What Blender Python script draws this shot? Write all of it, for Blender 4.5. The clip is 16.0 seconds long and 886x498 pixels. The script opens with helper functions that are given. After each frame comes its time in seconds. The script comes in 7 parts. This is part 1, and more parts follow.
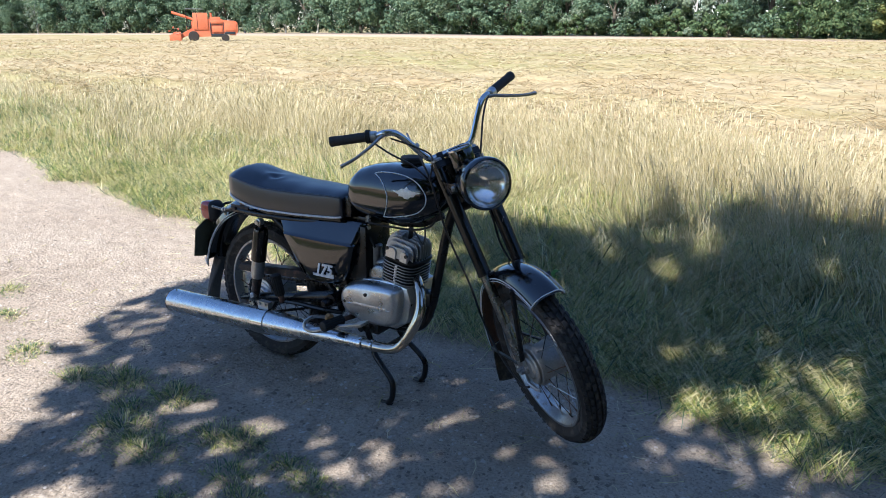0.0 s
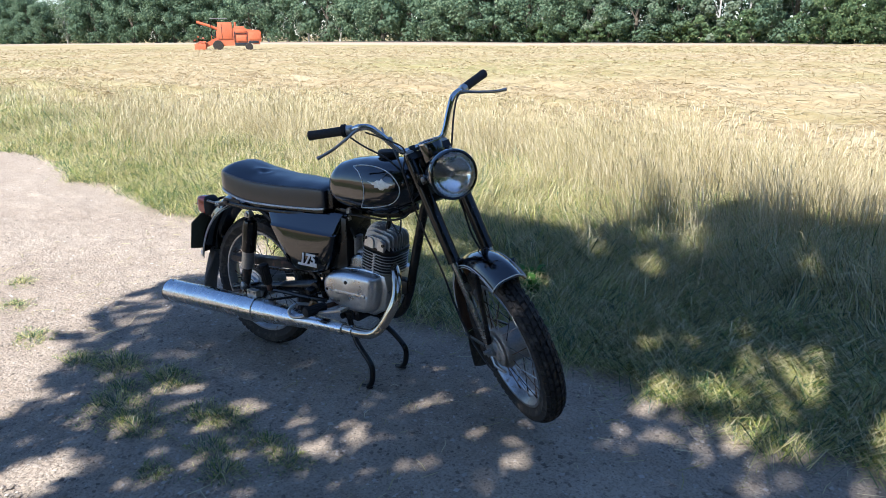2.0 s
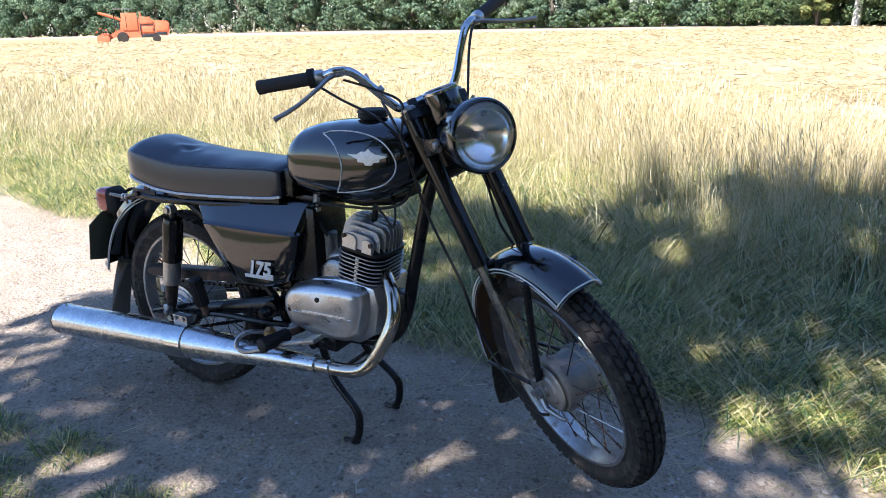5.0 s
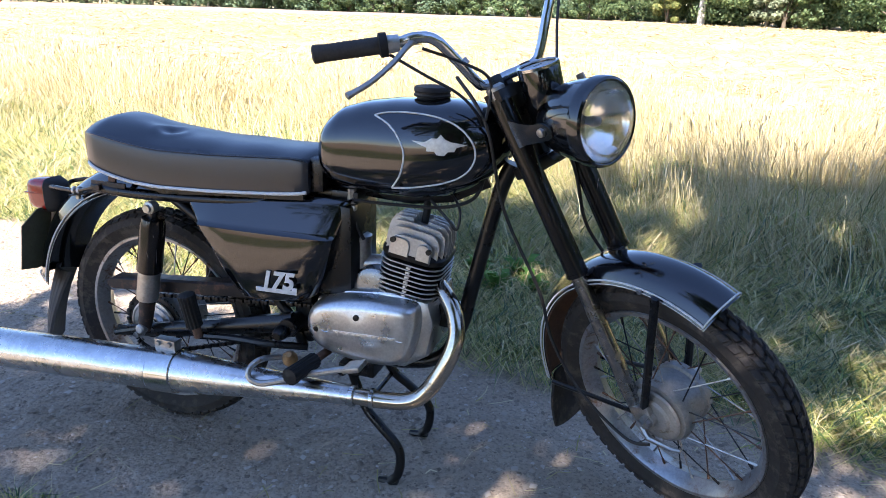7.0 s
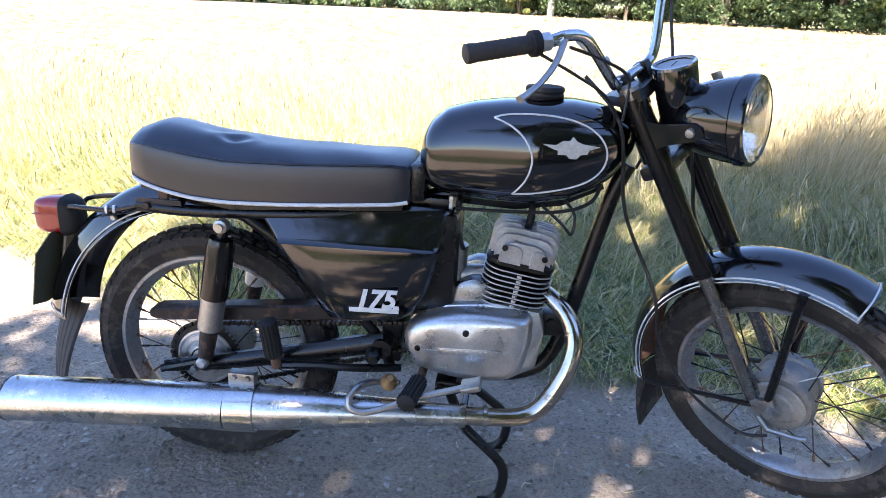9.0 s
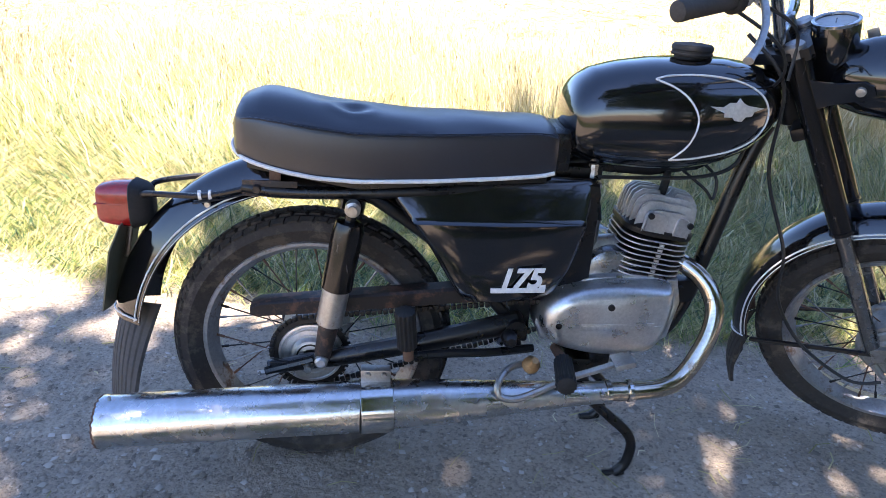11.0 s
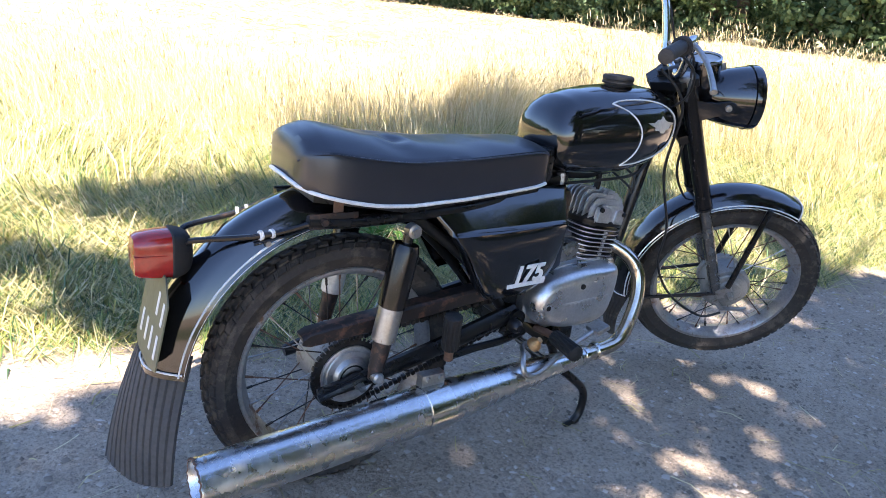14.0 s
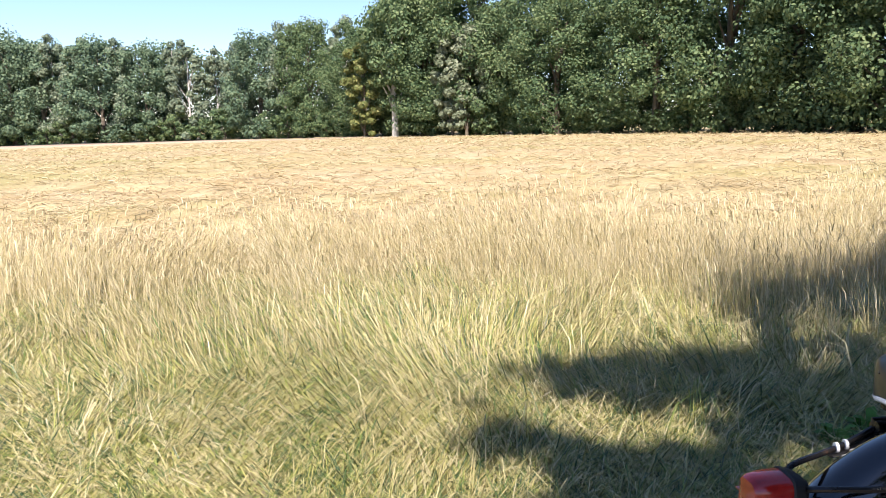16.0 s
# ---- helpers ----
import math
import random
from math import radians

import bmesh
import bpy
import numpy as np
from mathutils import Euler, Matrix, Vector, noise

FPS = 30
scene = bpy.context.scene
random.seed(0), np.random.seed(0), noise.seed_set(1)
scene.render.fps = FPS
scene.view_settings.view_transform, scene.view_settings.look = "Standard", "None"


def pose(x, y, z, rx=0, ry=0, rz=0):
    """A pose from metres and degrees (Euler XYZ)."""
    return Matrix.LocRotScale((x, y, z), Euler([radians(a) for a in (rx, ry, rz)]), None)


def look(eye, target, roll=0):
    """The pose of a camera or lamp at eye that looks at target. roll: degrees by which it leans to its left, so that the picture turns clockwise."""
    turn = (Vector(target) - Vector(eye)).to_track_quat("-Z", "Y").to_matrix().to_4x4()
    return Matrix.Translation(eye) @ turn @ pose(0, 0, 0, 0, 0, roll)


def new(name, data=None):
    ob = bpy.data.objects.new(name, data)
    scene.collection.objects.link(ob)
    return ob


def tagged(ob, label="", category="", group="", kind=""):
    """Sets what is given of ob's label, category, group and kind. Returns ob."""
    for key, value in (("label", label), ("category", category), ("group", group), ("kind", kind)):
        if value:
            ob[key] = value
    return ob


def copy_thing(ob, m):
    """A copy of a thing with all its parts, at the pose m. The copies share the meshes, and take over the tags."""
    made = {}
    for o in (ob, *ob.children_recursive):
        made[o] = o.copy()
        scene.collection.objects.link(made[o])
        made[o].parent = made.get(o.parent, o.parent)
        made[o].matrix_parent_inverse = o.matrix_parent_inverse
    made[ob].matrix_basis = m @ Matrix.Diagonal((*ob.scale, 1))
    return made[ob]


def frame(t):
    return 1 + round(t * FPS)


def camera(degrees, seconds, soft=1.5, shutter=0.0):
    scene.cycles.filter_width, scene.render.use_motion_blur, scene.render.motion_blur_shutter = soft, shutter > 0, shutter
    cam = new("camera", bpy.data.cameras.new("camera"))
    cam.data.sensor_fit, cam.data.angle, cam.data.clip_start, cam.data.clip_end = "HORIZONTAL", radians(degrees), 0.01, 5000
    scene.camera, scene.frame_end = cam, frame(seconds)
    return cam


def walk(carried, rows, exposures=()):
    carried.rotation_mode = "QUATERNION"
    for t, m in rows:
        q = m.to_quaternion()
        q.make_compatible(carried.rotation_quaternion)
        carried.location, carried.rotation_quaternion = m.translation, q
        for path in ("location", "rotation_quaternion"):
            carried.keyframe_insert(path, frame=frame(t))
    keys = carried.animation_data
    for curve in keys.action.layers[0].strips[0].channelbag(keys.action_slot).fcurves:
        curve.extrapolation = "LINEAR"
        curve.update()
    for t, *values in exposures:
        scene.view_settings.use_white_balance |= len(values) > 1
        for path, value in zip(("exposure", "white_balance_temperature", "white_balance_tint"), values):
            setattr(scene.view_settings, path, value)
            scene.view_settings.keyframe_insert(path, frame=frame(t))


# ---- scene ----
cam = camera(64.0, 16.0, soft=0.65)
PATH = [
    (0, (2.34, -2.144, 1.508), (1.297, -0.554, 0.889), 0.5),
    (0.5, (2.496, -2.173, 1.515), (1.416, -0.587, 0.953), 1.3),
    (1, (2.563, -2.19, 1.502), (1.481, -0.605, 0.94), 1.0),
    (1.5, (2.572, -2.184, 1.501), (1.483, -0.604, 0.939), 0.7),
    (2, (2.576, -2.161, 1.482), (1.478, -0.6, 0.882), 0.1),
    (2.5, (2.531, -2.1, 1.463), (1.448, -0.54, 0.836), -0.0),
    (3, (2.425, -1.991, 1.44), (1.36, -0.42, 0.811), 0.2),
    (3.5, (2.288, -1.881, 1.402), (1.291, -0.281, 0.735), -0.3),
    (3.7, (2.248, -1.865, 1.386), (1.265, -0.248, 0.739), -0.9),
    (5.8, (1.673, -1.558, 1.218), (0.878, 0.16, 0.571), 1.0),
    (6, (1.616, -1.584, 1.218), (0.882, 0.158, 0.564), 1.2),
    (6.5, (1.487, -1.587, 1.203), (0.877, 0.193, 0.524), 1.8),
    (7, (1.321, -1.556, 1.197), (0.748, 0.242, 0.536), 2.2),
    (7.5, (1.178, -1.525, 1.19), (0.688, 0.28, 0.48), 2.4),
    (8, (1.014, -1.549, 1.181), (0.649, 0.294, 0.495), 2.7),
    (8.5, (0.869, -1.579, 1.193), (0.637, 0.289, 0.517), 2.6),
    (9, (0.747, -1.586, 1.182), (0.545, 0.288, 0.514), 2.9),
    (9.5, (0.563, -1.522, 1.177), (0.521, 0.348, 0.469), 3.0),
    (10, (0.431, -1.492, 1.172), (0.418, 0.366, 0.433), 4.0),
    (10.2, (0.375, -1.488, 1.157), (0.408, 0.363, 0.399), 4.3),
    (12.3, (-0.175, -1.42, 1.144), (0.263, 0.378, 0.385), 4.9),
    (12.5, (-0.224, -1.399, 1.141), (0.314, 0.373, 0.385), 6.0),
    (13, (-0.338, -1.386, 1.144), (0.472, 0.288, 0.41), 7.1),
    (13.5, (-0.538, -1.406, 1.158), (0.436, 0.167, 0.399), 5.7),
    (14, (-0.675, -1.392, 1.164), (0.383, 0.167, 0.492), 6.6),
    (14.5, (-0.78, -1.312, 1.164), (0.32, 0.218, 0.493), 7.4),
    (15, (-0.89, -1.247, 1.213), (0.114, 0.4, 0.684), 5.4),
    (15.1, (-0.914, -1.259, 1.211), (0.023, 0.441, 0.731), 5.0),
    (15.3, (-0.958, -1.201, 1.247), (-0.134, 0.565, 0.796), 5.4),
    (15.5, (-1.006, -1.183, 1.274), (-0.304, 0.642, 0.856), 4.6),
    (15.7, (-1.042, -1.147, 1.283), (-0.5, 0.736, 0.887), 2.5),
    (16, (-1.134, -1.135, 1.316), (-0.927, 0.823, 0.964), -0.9),
]
walk(cam, [(t, look(eye, target, roll)) for t, eye, target, roll in PATH],
     [(0.0, 1.0, 5600, 13), (3.5, 1.12, 5650, 14), (5.5, 1.60, 5750, 17), (6.0, 1.70, 5800, 17), (7.0, 1.98, 6200, 20), (8.0, 2.29, 6300, 22), (9.0, 2.42, 6300, 22), (10.0, 2.42, 6300, 22), (12.5, 2.10, 6330, 21), (13.0, 2.32, 6250, 21), (14.0, 2.35, 6350, 20), (14.5, 2.25, 6330, 19),
      (15.0, 1.92, 6250, 20), (15.5, 1.4, 6200, 20), (16.0, 1.06, 6250, 20)])

# ---- light and sky ----
SUN_EL = 50.0
SUN_DIR = Vector((0.06, math.cos(radians(SUN_EL)), -math.sin(radians(SUN_EL)))).normalized()
world = bpy.data.worlds.new("sky")
scene.world = world
world.use_nodes = True
wn = world.node_tree
sky = wn.nodes.new("ShaderNodeTexSky")
sky.sky_type = "NISHITA"
sky.sun_disc = False
sky.sun_elevation = radians(SUN_EL)
sky.sun_rotation = radians(180 - 3.4)
sky.air_density, sky.dust_density, sky.ozone_density = 1.0, 0.15, 4.4
background = wn.nodes["Background"]
background.inputs["Strength"].default_value = 0.096
wn.links.new(sky.outputs[0], background.inputs["Color"])
lamp = bpy.data.lights.new("sun", "SUN")
lamp.energy, lamp.angle, lamp.color = 5.6, radians(0.55), (1.0, 0.925, 0.80)
sun = new("sun", lamp)
sun.matrix_world = look((0, 0, 30), Vector((0, 0, 30)) + SUN_DIR)


# ---- materials ----
def nodes_of(name):
    m = bpy.data.materials.new(name)
    m.use_nodes = True
    return m, m.node_tree.nodes, m.node_tree.links, m.node_tree.nodes["Principled BSDF"]


def ramp(nd, lk, fac, stops):
    r = nd.new("ShaderNodeValToRGB")
    while len(r.color_ramp.elements) < len(stops):
        r.color_ramp.elements.new(0.5)
    for e, (p, c) in zip(r.color_ramp.elements, stops):
        e.position = p
        e.color = (*c, 1)
    lk.new(fac, r.inputs[0])
    return r.outputs[0]


def noise_tex(nd, lk, vec, scale, detail=4.0, rough=0.55):
    n = nd.new("ShaderNodeTexNoise")
    n.inputs["Scale"].default_value, n.inputs["Detail"].default_value, n.inputs["Roughness"].default_value = scale, detail, rough
    if vec:
        lk.new(vec, n.inputs["Vector"])
    return n.outputs["Fac"]


def mixed(nd, lk, fac, a, b, blend="MIX"):
    m = nd.new("ShaderNodeMix")
    m.data_type, m.blend_type = "RGBA", blend
    for sock, val in ((m.inputs["Factor"], fac), (m.inputs[6], a), (m.inputs[7], b)):
        if isinstance(val, (int, float)):
            sock.default_value = val
        elif isinstance(val, tuple):
            sock.default_value = (*val, 1)
        else:
            lk.new(val, sock)
    return m.outputs[2]


def bumped(nd, lk, bsdf, height, strength, distance):
    b = nd.new("ShaderNodeBump")
    b.inputs["Strength"].default_value, b.inputs["Distance"].default_value = strength, distance
    lk.new(height, b.inputs["Height"])
    lk.new(b.outputs[0], bsdf.inputs["Normal"])


def surface(name, dark, light, rough=(0.4, 0.6), metal=0.0, grain=60.0, stain=7.0, bump=0.15, depth=0.001, coat=0.0, dirt=None, dirt_at=0.62, spec=0.5):
    """A surface with grain and stains at two scales, and optional dirt patches."""
    m, nd, lk, bs = nodes_of(name)
    co = nd.new("ShaderNodeTexCoord").outputs["Object"]
    fine = noise_tex(nd, lk, co, grain, 6, 0.65)
    wide = noise_tex(nd, lk, co, stain, 4, 0.6)
    col = ramp(nd, lk, wide, [(0.3, dark), (0.7, light)])
    col = mixed(nd, lk, 0.35, col, ramp(nd, lk, fine, [(0.3, tuple(c * 0.75 for c in dark)), (0.7, tuple(min(1, c * 1.2) for c in light))]))
    if dirt:
        patch = noise_tex(nd, lk, co, stain * 2.3, 8, 0.7)
        mask = ramp(nd, lk, patch, [(dirt_at, (0, 0, 0)), (dirt_at + 0.1, (1, 1, 1))])
        col = mixed(nd, lk, mask, col, dirt)
        mm = nd.new("ShaderNodeMath")
        mm.operation = "MULTIPLY_ADD"
        lk.new(mask, mm.inputs[0])
        mm.inputs[1].default_value, mm.inputs[2].default_value = -metal * 0.8, metal
        lk.new(mm.outputs[0], bs.inputs["Metallic"])
    else:
        bs.inputs["Metallic"].default_value = metal
    lk.new(col, bs.inputs["Base Color"])
    r = nd.new("ShaderNodeMapRange")
    r.inputs["To Min"].default_value, r.inputs["To Max"].default_value = rough
    r.inputs["From Min"].default_value, r.inputs["From Max"].default_value = 0.3, 0.7
    lk.new(wide, r.inputs["Value"])
    lk.new(r.outputs[0], bs.inputs["Roughness"])
    bs.inputs["Coat Weight"].default_value = coat
    bs.inputs["Coat Roughness"].default_value = 0.06
    bs.inputs["Specular IOR Level"].default_value = spec
    bumped(nd, lk, bs, fine, bump, depth)
    return m


def plant(name, stops, rough=0.6, through_light=0.35, patch=0.5, weights=(0.7, 0.95, -0.33), tufted=0.0):
    """Leaves or stalks: each one its own tint, patches of tint over the place, some light coming through."""
    m, nd, lk, bs = nodes_of(name)
    geo = nd.new("ShaderNodeNewGeometry")
    big = noise_tex(nd, lk, geo.outputs["Position"], patch, 3)
    if tufted:
        fine = noise_tex(nd, lk, geo.outputs["Position"], patch * 8, 2)
        both = nd.new("ShaderNodeMath")
        both.operation = "MULTIPLY_ADD"
        lk.new(fine, both.inputs[0])
        both.inputs[1].default_value = tufted
        scaled = nd.new("ShaderNodeMath")
        scaled.operation = "MULTIPLY"
        lk.new(big, scaled.inputs[0])
        scaled.inputs[1].default_value = 1 - tufted
        lk.new(scaled.outputs[0], both.inputs[2])
        big = both.outputs[0]
    add = nd.new("ShaderNodeMath")
    add.operation = "MULTIPLY_ADD"
    lk.new(big, add.inputs[0])
    add.inputs[1].default_value = weights[0]
    sub = nd.new("ShaderNodeMath")
    sub.operation = "MULTIPLY_ADD"
    lk.new(geo.outputs["Random Per Island"], sub.inputs[0])
    sub.inputs[1].default_value, sub.inputs[2].default_value = weights[1:]
    lk.new(sub.outputs[0], add.inputs[2])
    col = ramp(nd, lk, add.outputs[0], stops)
    lk.new(col, bs.inputs["Base Color"])
    bs.inputs["Roughness"].default_value = rough
    bs.inputs["Specular IOR Level"].default_value = 0.16
    tr = nd.new("ShaderNodeBsdfTranslucent")
    lk.new(col, tr.inputs["Color"])
    mx = nd.new("ShaderNodeMixShader")
    mx.inputs[0].default_value = through_light
    lk.new(bs.outputs[0], mx.inputs[1])
    lk.new(tr.outputs[0], mx.inputs[2])
    lk.new(mx.outputs[0], nd["Material Output"].inputs["Surface"])
    return m


def ground_material():
    m, nd, lk, bs = nodes_of("field_ground")
    pos = nd.new("ShaderNodeNewGeometry").outputs["Position"]
    stretch = nd.new("ShaderNodeMapping")
    stretch.inputs["Scale"].default_value = (0.35, 1.0, 1.0)
    stretch.inputs["Rotation"].default_value = (0, 0, 0.25)
    lk.new(pos, stretch.inputs["Vector"])
    rows = noise_tex(nd, lk, stretch.outputs[0], 1.1, 8, 0.68)
    wide = noise_tex(nd, lk, stretch.outputs[0], 0.12, 4)
    fine = noise_tex(nd, lk, pos, 14, 6, 0.75)
    col = ramp(nd, lk, rows, [(0.34, (0.28, 0.215, 0.115)), (0.45, (0.38, 0.295, 0.16)), (0.54, (0.40, 0.325, 0.19)), (0.70, (0.48, 0.40, 0.25))])
    green = ramp(nd, lk, wide, [(0.44, (0, 0, 0)), (0.66, (0.6, 0.6, 0.6))])
    col = mixed(nd, lk, green, col, (0.24, 0.25, 0.075))
    col = mixed(nd, lk, ramp(nd, lk, fine, [(0.35, (0.3, 0.3, 0.3)), (0.6, (0, 0, 0))]), col, (0.16, 0.11, 0.045))
    # bare earth under the verge grass, darkened to deepen the shade between blades
    sep = nd.new("ShaderNodeSeparateXYZ")
    lk.new(pos, sep.inputs[0])
    verge = nd.new("ShaderNodeMapRange")
    verge.inputs["From Min"].default_value, verge.inputs["From Max"].default_value = 3.9, 5.0
    lk.new(sep.outputs["Y"], verge.inputs["Value"])
    soil = ramp(nd, lk, fine, [(0.3, (0.035, 0.032, 0.015)), (0.7, (0.11, 0.10, 0.045))])
    near = nd.new("ShaderNodeMapRange")
    near.inputs["From Min"].default_value, near.inputs["From Max"].default_value = -2.6, -2.0
    lk.new(sep.outputs["Y"], near.inputs["Value"])
    # unseen turf behind the viewpoint, its colour darkened as if in tree shade
    turf = ramp(nd, lk, fine, [(0.3, (0.04, 0.05, 0.018)), (0.7, (0.11, 0.115, 0.045))])
    tilled = ramp(nd, lk, rows, [(0.35, (0.19, 0.135, 0.085)), (0.65, (0.31, 0.23, 0.15))])
    back = nd.new("ShaderNodeMapRange")
    back.inputs["From Min"].default_value, back.inputs["From Max"].default_value = -6.5, -5.0
    lk.new(sep.outputs["Y"], back.inputs["Value"])
    turf = mixed(nd, lk, back.outputs[0], tilled, turf)
    lk.new(mixed(nd, lk, near.outputs[0], turf, mixed(nd, lk, verge.outputs[0], soil, col)), bs.inputs["Base Color"])
    bs.inputs["Roughness"].default_value = 0.9
    bs.inputs["Specular IOR Level"].default_value = 0.15
    bumped(nd, lk, bs, rows, 1.0, 0.16)
    return m


def road_material():
    m, nd, lk, bs = nodes_of("sandy_track")
    pos = nd.new("ShaderNodeNewGeometry").outputs["Position"]
    wide = noise_tex(nd, lk, pos, 0.9, 5, 0.6)
    mid = noise_tex(nd, lk, pos, 7, 6, 0.7)
    fine = noise_tex(nd, lk, pos, 95, 5, 0.7)
    col = ramp(nd, lk, wide, [(0.3, (0.345, 0.272, 0.20)), (0.7, (0.50, 0.412, 0.312))])
    col = mixed(nd, lk, 0.4, col, ramp(nd, lk, mid, [(0.3, (0.235, 0.185, 0.135)), (0.7, (0.50, 0.415, 0.315))]))
    vor = nd.new("ShaderNodeTexVoronoi")
    vor.inputs["Scale"].default_value = 55
    lk.new(pos, vor.inputs["Vector"])
    # low spots of the bump tinted dark, putting the shade of pits into colour
    dark = ramp(nd, lk, fine, [(0.38, (0.5, 0.5, 0.5)), (0.52, (0, 0, 0))])
    col = mixed(nd, lk, dark, col, (0.11, 0.088, 0.07))
    light = ramp(nd, lk, fine, [(0.62, (0, 0, 0)), (0.74, (0.5, 0.5, 0.5))])
    col = mixed(nd, lk, light, col, (0.52, 0.47, 0.41))
    speck = nd.new("ShaderNodeTexVoronoi")
    speck.inputs["Scale"].default_value = 24
    lk.new(pos, speck.inputs["Vector"])
    grit = ramp(nd, lk, speck.outputs["Distance"], [(0.06, (0.22, 0.22, 0.22)), (0.26, (0, 0, 0))])
    tone = ramp(nd, lk, speck.outputs["Color"], [(0.35, (0.12, 0.095, 0.075)), (0.6, (0.24, 0.20, 0.16)), (0.85, (0.55, 0.50, 0.43))])
    col = mixed(nd, lk, grit, col, tone)
    lk.new(col, bs.inputs["Base Color"])
    bs.inputs["Roughness"].default_value = 0.93
    bs.inputs["Specular IOR Level"].default_value = 0.2
    hsum = mixed(nd, lk, 0.45, fine, mid)
    hsum = mixed(nd, lk, 0.25, hsum, vor.outputs["Distance"])
    bumped(nd, lk, bs, hsum, 1.0, 0.022)
    return m


M_GROUND = ground_material()
M_ROAD = road_material()
M_STONE = plant("pebbles", [(0.0, (0.17, 0.14, 0.11)), (0.4, (0.29, 0.24, 0.185)), (0.75, (0.40, 0.34, 0.27)), (1.0, (0.52, 0.46, 0.39))], 0.9, 0.0, 3.0)
M_GRASS = plant("verge_grass", [(0.0, (0.042, 0.098, 0.040)), (0.28, (0.115, 0.205, 0.052)), (0.48, (0.27, 0.330, 0.055)), (0.66, (0.41, 0.41, 0.095)), (0.86, (0.55, 0.49, 0.180)), (1.0, (0.68, 0.60, 0.31))], rough=0.40, through_light=0.33, patch=1.3, weights=(1.0, 1.4, -0.67), tufted=0.5)
M_GRASS.node_tree.nodes["Principled BSDF"].inputs["Specular IOR Level"].default_value = 0.95
M_DRY = plant("dry_stalks", [(0.0, (0.34, 0.29, 0.13)), (0.5, (0.52, 0.44, 0.25)), (1.0, (0.72, 0.63, 0.42))], through_light=0.3, patch=0.8, weights=(0.8, 1.05, -0.45), tufted=0.4)
M_BLEACHED = plant("bleached_grass", [(0.0, (0.26, 0.25, 0.09)), (0.35, (0.42, 0.37, 0.16)), (0.7, (0.56, 0.49, 0.27)), (1.0, (0.70, 0.63, 0.42))], rough=0.6, through_light=0.28, patch=1.0)
M_STRAW = plant("straw", [(0.0, (0.30, 0.225, 0.11)), (0.4, (0.41, 0.325, 0.18)), (1.0, (0.56, 0.475, 0.30))], through_light=0.2, patch=0.8, weights=(1.6, 0.6, -0.58))
M_CROP = surface("standing_crop", (0.29, 0.215, 0.145), (0.37, 0.285, 0.20), (0.85, 0.95), grain=8, stain=0.3, bump=0.6, depth=0.1)
M_LEAF_SHADE = plant("shade_leaves", [(0.0, (0.05, 0.095, 0.035)), (0.5, (0.09, 0.15, 0.055)), (1.0, (0.15, 0.205, 0.08))], 0.5, 0.25, 0.3)
M_LEAF_OAK = plant("oak_leaves", [(0.0, (0.060, 0.108, 0.054)), (0.5, (0.125, 0.190, 0.086)), (1.0, (0.22, 0.275, 0.125))], 0.5, 0.40, 0.12)
# Birch green lightened and greyed to carry the haze over the field.
M_LEAF_BIRCH = plant("birch_leaves", [(0.0, (0.125, 0.175, 0.125)), (0.5, (0.195, 0.25, 0.165)), (1.0, (0.29, 0.33, 0.215))], 0.5, 0.35, 0.12)
# Far oaks: the haze of distance is mixed into this leaf colour.
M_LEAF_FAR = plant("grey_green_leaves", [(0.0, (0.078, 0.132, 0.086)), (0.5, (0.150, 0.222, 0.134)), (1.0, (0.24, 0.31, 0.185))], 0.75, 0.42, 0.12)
M_LEAF_LIME = plant("yellowing_leaves", [(0.0, (0.10, 0.135, 0.045)), (0.5, (0.19, 0.215, 0.070)), (1.0, (0.30, 0.29, 0.11))], 0.5, 0.35, 0.2)
M_LEAF_PALE = plant("willow_leaves", [(0.0, (0.12, 0.15, 0.09)), (0.5, (0.21, 0.245, 0.15)), (1.0, (0.31, 0.335, 0.225))], 0.5, 0.3, 0.3)
M_BARK = surface("bark", (0.07, 0.055, 0.04), (0.17, 0.14, 0.10), (0.85, 0.95), grain=14, stain=2.5, bump=0.8, depth=0.03)
M_BIRCH_BARK = surface("birch_bark", (0.30, 0.28, 0.25), (0.62, 0.59, 0.54), (0.7, 0.9), grain=9, stain=2.5, dirt=(0.05, 0.045, 0.04), bump=0.4, depth=0.01)


# ---- mesh building ----
def bulk(name, verts, quads=None, tris=None, material=None, smooth=False):
    """One mesh from arrays of corners, quads and triangles."""
    me = bpy.data.meshes.new(name)
    nq = 0 if quads is None else len(quads)
    nt = 0 if tris is None else len(tris)
    loops = np.concatenate([a.ravel() for a, n in ((quads, nq), (tris, nt)) if n]).astype(np.int32)
    starts = np.concatenate([np.arange(nq) * 4, nq * 4 + np.arange(nt) * 3]).astype(np.int32)
    me.vertices.add(len(verts))
    me.vertices.foreach_set("co", np.asarray(verts, np.float32).ravel())
    me.loops.add(len(loops))
    me.loops.foreach_set("vertex_index", loops)
    me.polygons.add(nq + nt)
    me.polygons.foreach_set("loop_start", starts)
    if smooth:
        me.polygons.foreach_set("use_smooth", np.ones(nq + nt, bool))
    me.update(calc_edges=True)
    me.validate()
    if material:
        me.materials.append(material)
    return me


